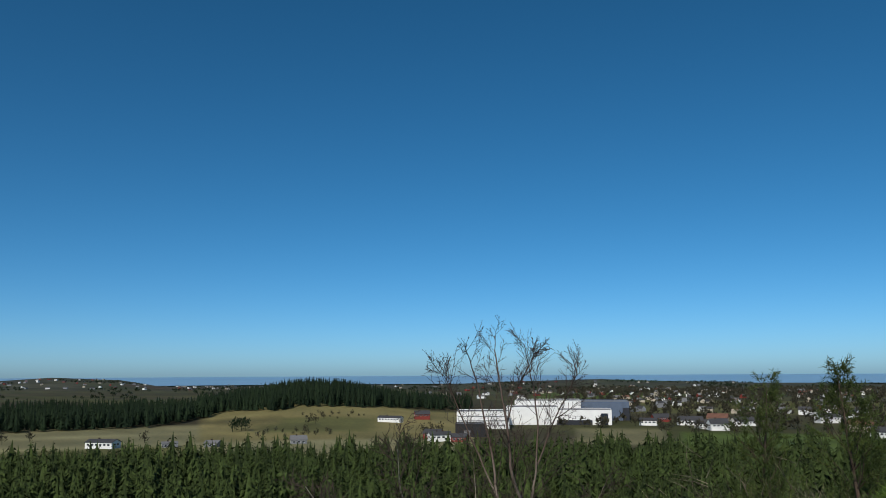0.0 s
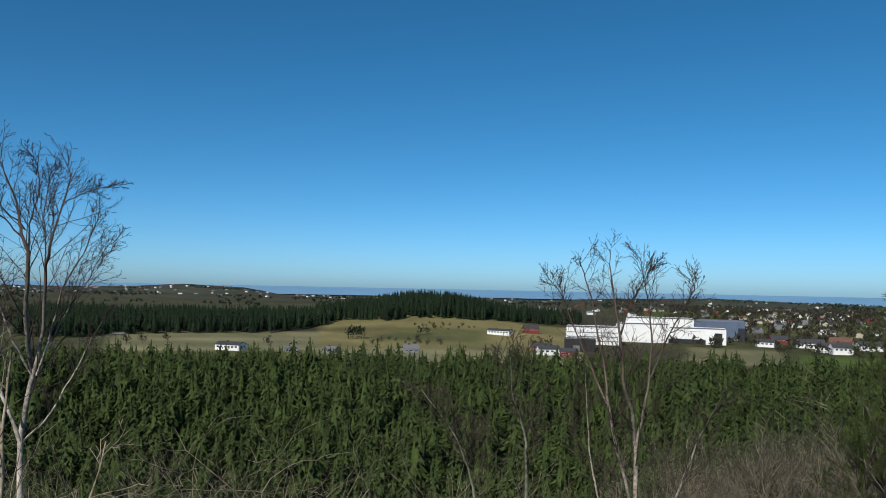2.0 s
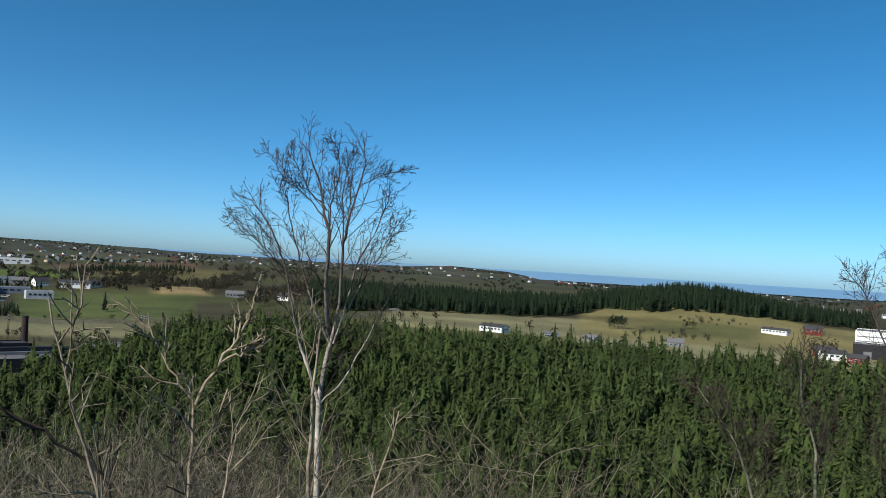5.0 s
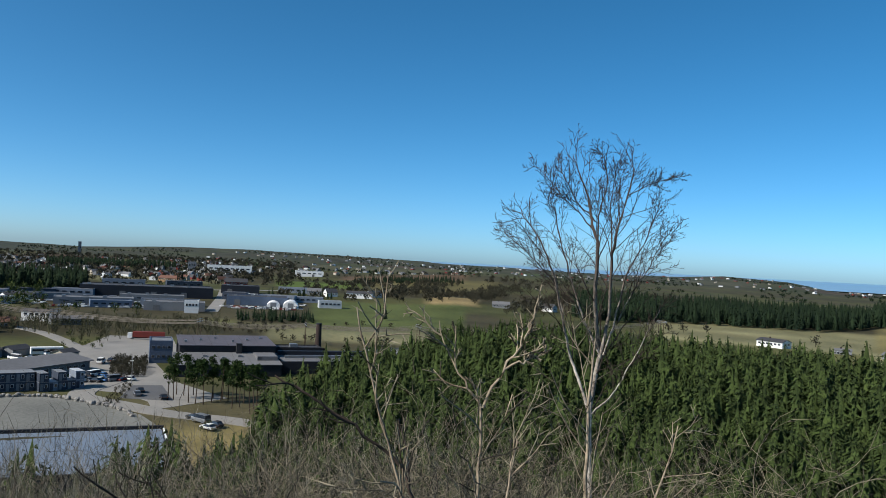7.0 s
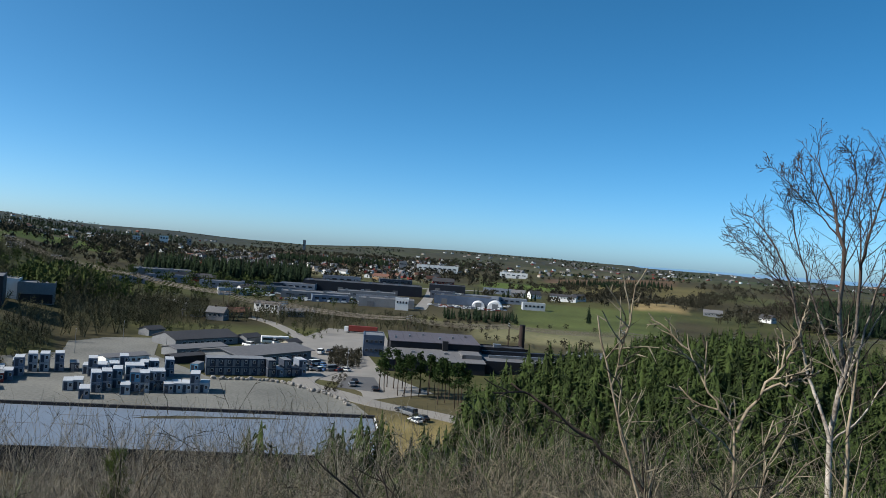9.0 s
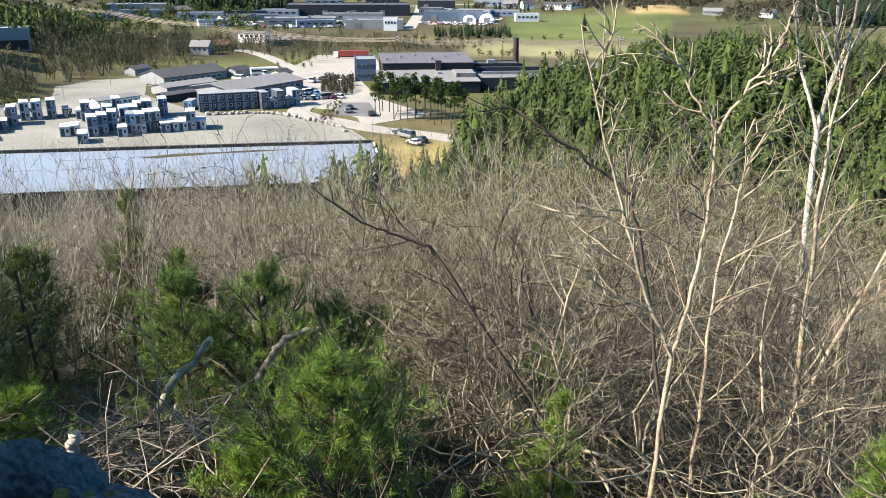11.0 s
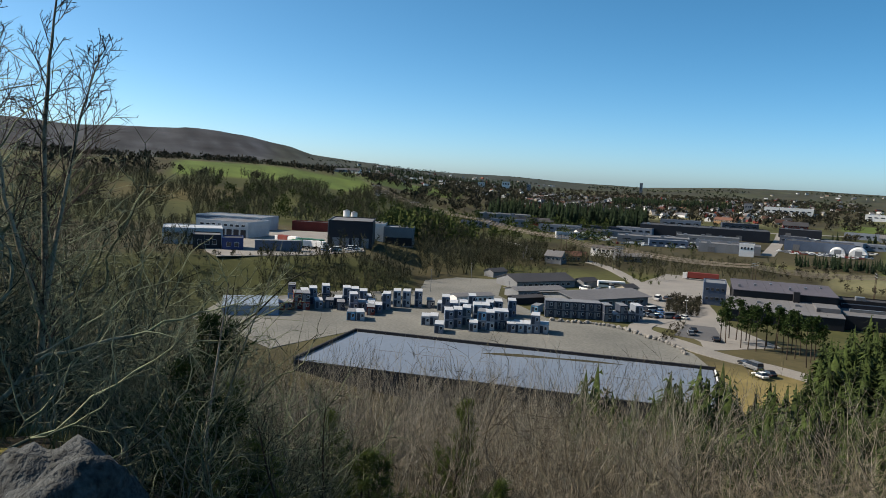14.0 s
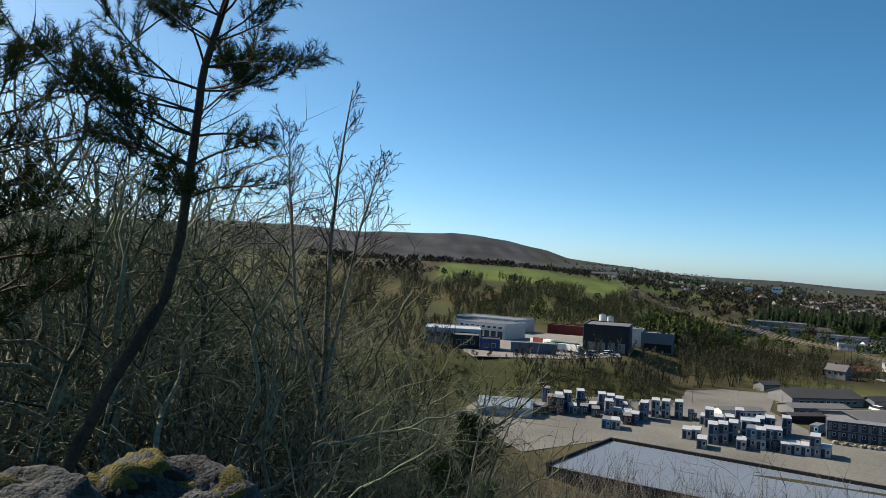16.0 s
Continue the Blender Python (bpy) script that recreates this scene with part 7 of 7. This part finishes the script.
def car(col, m, van=False):
    """A parked car: body, cabin with glass, bumpers, lights, wheels; y is forwards."""
    key = (col, van)
    if key in veh:
        return copy_thing(veh[key], m)
    mt, word = CAR_COL[col]
    e = empty("parked_van" if van else "parked_car", m, f"parked {word} {'van with a tall body' if van else 'car with dark windows'}", "van" if van else "car", "parked vehicles")
    L, W, H = (5.4, 1.95, 2.1) if van else (4.3, 1.76, 1.42)
    bm = bmesh.new()
    box(bm, -W / 2, W / 2, -L / 2, L / 2, 0.28, H * 0.58, 0.12)
    part("body", bm, mt, e)
    bm = bmesh.new()
    y0, y1, t0, t1 = (-L / 2 + .1, L / 2 - .9, -L / 2 + .15, L / 2 - 1.5) if van else (-L / 2 + .35, L / 2 - 1.2, -L / 2 + .9, L / 2 - 2.0)
    z0, z1 = H * .57, H
    v = [bm.verts.new(p) for p in ((-W / 2 + .06, y0, z0), (W / 2 - .06, y0, z0), (W / 2 - .06, y1, z0), (-W / 2 + .06, y1, z0),
                                   (-W / 2 + .2, t0, z1 - .06), (W / 2 - .2, t0, z1 - .06), (W / 2 - .2, t1, z1 - .06), (-W / 2 + .2, t1, z1 - .06))]
    for f in ((0, 1, 5, 4), (1, 2, 6, 5), (2, 3, 7, 6), (3, 0, 4, 7), (4, 5, 6, 7)):
        bm.faces.new([v[i] for i in f])
    part("glasshouse", bm, M_GLASS, e, "dark window glass")
    part("roof", boxed(-W / 2 + .2, W / 2 - .2, t0, t1, z1 - .06, z1), mt, e)
    for s in (-1, 1):
        part("headlight", boxed(s * W * .3, s * W * .46, L / 2 - .08, L / 2 + .01, .55, .7), M_WHITE, e)
        part("tail_light", boxed(s * W * .34, s * W * .47, -L / 2 - .01, -L / 2 + .06, .6, .8), M_RED, e)
        for yy in (-L * .31, L * .31):
            wheel(e, s * (W / 2 - .1), yy)
    veh[key] = e
    return e


CAR_COL = {"w": (M_WHITE, "white"), "k": (M_BLACK, "black"), "g": (M_STEEL, "silver"), "r": (M_RED, "red"), "b": (M_BLUEP, "blue")}


def truck(m, body, word, L=9.0):
    e = empty("parked_truck", m, f"parked truck with a {word} box body", "truck", "parked trucks")
    part("cab", boxed(-1.2, 1.2, L / 2 - 2.0, L / 2, 0.6, 3.0, 0.07), body if word == "green" else M_WHITE, e)
    part("windscreen", boxed(-1.05, 1.05, L / 2 - .02, L / 2 + .03, 1.7, 2.6), M_GLASS, e)
    part("box_body", boxed(-1.25, 1.25, -L / 2, L / 2 - 2.2, 1.0, 3.5, 0.05), body, e)
    part("chassis", boxed(-0.5, 0.5, -L / 2 + .2, L / 2 - .3, 0.55, 0.98), M_BLACK, e)
    for s in (-1, 1):
        for yy in (-L * .36, -L * .24, L * .36):
            wheel(e, s * 1.05, yy, 0.5, 0.3)
    return e


gv = np.random.default_rng(101)
for i, (x, y) in enumerate(((-286, 113), (-289, 118), (-284, 117), (-279, 121), (-296, 104), (-299, 107), (-262, 99), (-226, 101), (-221, 98), (-213, 102))):
    car("wkgwwwgkgk"[i], pose(x, y, 0.16, 0, 0, 65 + gv.normal(0, 12)), i in (0, 4, 5))
for i in range(12):
    car("wgkwbgr"[i % 7], pose(*polar(69.6 - 0.42 * (i % 8), 268 + 9 * (i // 8) + gv.normal(0, 1)), 0.09, 0, 0, gv.choice((20, 110)) + gv.normal(0, 8)), i % 5 == 0)
for a, r, c, van in ((61.9, 204, "g", True), (61.4, 196, "w", False), (62.4, 208, "k", False), (60.9, 199, "k", False), (73.5, 318, "w", True), (72.6, 320, "g", False), (71.9, 330, "w", True), (71.2, 322, "g", False)):
    x, y = polar(a, r)
    car(c, pose(x, y, max(0.19, float(ground(x, y))), 0, 0, a + 40), van)
for a, r, mt, word in ((94.3, 352, M_GREENP, "green"), (93.9, 358, M_GREENP, "green"), (93.5, 349, M_WHITE, "white"), (93.1, 355, M_GREENP, "green"), (92.9, 347, M_WHITE, "white"), (94.6, 366, M_WHITE, "white"), (95.3, 372, M_RED, "red")):
    x, y = polar(a, r)
    truck(pose(x, y, 8.35, 0, 0, a + gv.normal(60, 15)), mt, word)
for i in range(10):
    a, r = gv.uniform(89.9, 92.3), gv.uniform(338, 352)
    car("wgkbwgk"[i % 7], pose(*polar(a, r), 8.35, 0, 0, gv.uniform(0, 360)), i % 4 == 0)
x, y = polar(65.7, 386)
truck(pose(x, y, 0.09, 0, 0, 150), M_RED, "red", 16)
x, y = polar(71.7, 330)
e = empty("parked_bus", pose(x, y, 0.2, 0, 0, 170), "parked white bus by the sheds", "bus")
part("body", boxed(-1.25, 1.25, -5.5, 5.5, 0.5, 3.1, 0.15), M_WHITE, e)
part("window_band", boxed(-1.27, 1.27, -5.0, 5.0, 1.6, 2.4), M_GLASS, e)
for s in (-1, 1):
    for yy in (-3.4, 3.4):
        wheel(e, s * 1.05, yy, 0.48, 0.3)
for i in range(6):
    a, r = gv.uniform(55, 63), gv.uniform(560, 640)
    x, y = polar(a, r)
    car("wgkwbgr"[i % 7], pose(x, y, float(ground(x, y)) + 0.02, 0, 0, gv.uniform(0, 360)), i % 3 == 0)

# boulders along the edge of the yard
bmesh_b = []
for k in range(3):
    bm = boulder(850 + k, (0.55, 0.45, 0.42), 0.2)
    bmesh.ops.dissolve_limit(bm, angle_limit=0.25, verts=bm.verts[:], edges=bm.edges[:])
    bmesh.ops.triangulate(bm, faces=bm.faces[:])
    m_ = bpy.data.meshes.new("boulder")
    bm.to_mesh(m_)
    bm.free()
    m_.materials.append(M_STONE)
    bmesh_b.append(m_)
edge = np.array(((-194.6, 85.3), (-201.8, 86.7), (-208.9, 85.5), (-216.5, 82.7), (-226.5, 79.4), (-231.8, 75.1), (-233.4, 71.9), (-235.3, 65.8), (-237, 60)), float)
t = np.linspace(0, len(edge) - 1, 46)
for i, q in enumerate(t):
    x, y = np.interp(q, np.arange(len(edge)), edge[:, 0]), np.interp(q, np.arange(len(edge)), edge[:, 1])
    ob = new("boulder", bmesh_b[i % 3])
    k = gv.uniform(0.8, 1.5)
    ob.matrix_world = pose(x + gv.normal(0, .3), y + gv.normal(0, .3), 0.10 + 0.3 * k, 0, 0, gv.uniform(0, 360)) @ Matrix.Scale(k, 4)
    tagged(ob, "grey boulder lined up along the yard", "rock", "boulders along the yard")

# ---- overhead lines ----
def pylon(x, y, z, h, a):
    e = empty("power_pole", pose(x, y, z, 0, 0, a), "wooden double power pole with a crossarm", "power pole", "power poles")
    for s in (-1, 1):
        part("post", cyl(bmesh.new(), 0.16, 0.11, -0.5, h, 8, s * 1.8, 0), M_BARK_PINE, e)
    part("crossarm", boxed(-4.2, 4.2, -0.12, 0.12, h - 1.0, h - 0.75), M_STEEL, e)
    for s in (-3.9, 0, 3.9):
        part("insulator", cyl(bmesh.new(), 0.09, 0.09, h - 1.6, h - 1.0, 8, s, 0), M_GLASS, e)
    return e


def cable(p, q, sag, radius=0.045):
    n = 18
    pts = np.array([(p[0] + (q[0] - p[0]) * k / n, p[1] + (q[1] - p[1]) * k / n, p[2] + (q[2] - p[2]) * k / n - sag * 4 * (k / n) * (1 - k / n)) for k in range(n + 1)])
    tagged(part("power_cable", mesh_np("power_cable", *tube_arrays([(pts, np.full(n + 1, radius))], 4), M_CABLE), None), "thin sagging power cable across the valley", "cable", "power cables")


for off in (0, 13):
    poles = []
    for a, r, h in ((90.5, 1150, 15), (88.8, 822, 15), (86.05, 700, 14.5), (81.15, 546, 14.5), (75.2, 436, 13.5), (71.3, 418, 10.5), (62.3, 378, 10.5), (55.08, 376, 10.5), (47.05, 390, 10.5), (40, 414, 10.5), (30, 520, 12)):
        x, y = polar(a, r + off)
        poles.append((x, y, float(ground(x, y)), h))
    for k, (x, y, z, h) in enumerate(poles):
        nx, ny = poles[min(k + 1, len(poles) - 1)][:2]
        px_, py_ = poles[max(k - 1, 0)][:2]
        pylon(x, y, z, h, math.degrees(math.atan2(ny - py_, nx - px_)) - 90)
        if k:
            x0, y0, z0, h0 = poles[k - 1]
            for s in (-3.9, 0, 3.9):
                d = unit((x - x0, y - y0, 0))
                o = np.array((d[1], -d[0], 0)) * s
                cable(np.array((x0, y0, z0 + h0 - 1.6)) + o, np.array((x, y, z + h - 1.6)) + o, 1.5, 0.045 if k < 4 else 0.075)
# lamp masts and flag poles on the yard
for a, r in ((81.7, 318), (84.6, 290), (66.5, 262), (63.5, 330)):
    x, y = polar(a, r)
    e = empty("street_lamp", pose(x, y, float(ground(x, y)), 0, 0, a), "thin grey lamp mast beside the yard", "street lamp", "lamp masts")
    part("mast", cyl(bmesh.new(), 0.09, 0.06, 0, 8.5, 8), M_STEEL, e)
    part("arm", boxed(-0.04, 0.04, -1.2, 0, 8.4, 8.5), M_STEEL, e)
    part("lamp_head", boxed(-0.15, 0.15, -1.7, -1.1, 8.32, 8.46), M_GREY_CLAD, e)


# rows of parked vehicles and goods on the far industrial lots
def vehicle_lot(name, rows, label):
    g = np.random.default_rng(len(rows) * 7 + 1)
    V, F, MI = [], [], []
    for a0, a1, r, n, tall in rows:
        for i in range(n):
            a = a0 + (a1 - a0) * (i + g.uniform(-.3, .3)) / n
            x, y = polar(a, r + g.normal(0, 1.5))
            z = float(ground(x, y))
            L, W, H = (g.uniform(6, 9), 2.4, g.uniform(2.6, 3.4)) if tall else (4.3, 1.8, 1.45)
            t = radians(a) + g.choice((0, 1.57)) + g.normal(0, .05)
            c, s = math.cos(t), math.sin(t)
            for x0, x1, w, z0, z1 in ((-L / 2, L / 2, W, 0.3, H * (0.9 if tall else 0.6)), (-L * .3, L * .28, W * .86, H * (0.9 if tall else 0.6), H)):
                k = len(V)
                for px2, py2, pz2 in ((x0, -w / 2, z0), (x1, -w / 2, z0), (x1, w / 2, z0), (x0, w / 2, z0), (x0, -w / 2, z1), (x1, -w / 2, z1), (x1, w / 2, z1), (x0, w / 2, z1)):
                    V.append((x + px2 * c - py2 * s, y + px2 * s + py2 * c, z + pz2))
                for f in ((0, 1, 5, 4), (1, 2, 6, 5), (2, 3, 7, 6), (3, 0, 4, 7), (4, 5, 6, 7)):
                    F.append(tuple(k + q for q in f))
                MI += [int(g.choice((0, 0, 0, 1, 2, 3, 4)))] * 5
    me = mesh_from(name, V, F, [M_WHITE, M_STEEL, M_DARK_BLUE, M_GREY_CLAD, M_RED])
    me.polygons.foreach_set("material_index", MI)
    tagged(new(name, me), label, "vehicles", kind="stuff")


vehicle_lot("vehicle_lot", [(62.5, 72.0, 575, 34, False), (62.5, 71.0, 588, 34, False), (66.0, 73.0, 625, 30, False), (56.0, 60.5, 600, 22, False), (57.0, 61.0, 612, 20, False), (56.5, 60.5, 690, 24, True), (57.5, 60.2, 720, 14, True),
                            (66.4, 69.6, 655, 9, True), (72.0, 76.0, 600, 18, False), (55.2, 58.0, 655, 16, False), (58.6, 60.4, 760, 14, True)], "rows of parked cars and vans on industrial lots")
for k, (a, r, L, W, H, c) in enumerate(((57.2, 690, 30, 16, 6, "g"), (58.9, 665, 24, 14, 6, "w"), (55.0, 700, 26, 14, 5, "g"), (60.1, 700, 20, 14, 7, "n"), (64.3, 600, 40, 14, 5, "g"), (68.0, 575, 26, 12, 5, "b"), (70.4, 690, 30, 14, 6, "g"), (72.8, 680, 34, 14, 6, "n"),
                                       (74.8, 590, 20, 10, 5, "w"), (75.6, 660, 34, 14, 6, "g"), (67.3, 850, 40, 18, 8, "g"), (63.4, 880, 36, 16, 7, "n"), (79.2, 700, 34, 12, 6, "g"), (81.6, 660, 24, 12, 5, "g"), (53.4, 640, 18, 10, 6, "w"), (56.1, 860, 30, 12, 6, "g"))):
    x, y = polar(a, r)
    b = flat_building("industrial_shed", frame_at(x, y, math.cos(radians(a + k * 7 % 20 - 10)), math.sin(radians(a + k * 7 % 20 - 10)), float(ground(x, y)) - 0.4), L, W, H + 0.4, CONT_COL[c][0], (M_GREY_ROOF, M_DARK_ROOF, M_GREY_CLAD)[k % 3],
                      f"{CONT_COL[c][1]} flat-roofed industrial shed in the valley", "industrial shed", "industrial sheds")
    windows(b, -L / 2 + 1, L / 2 - 1, 0, H * 0.5, H * 0.75, 5, -1, None, False)
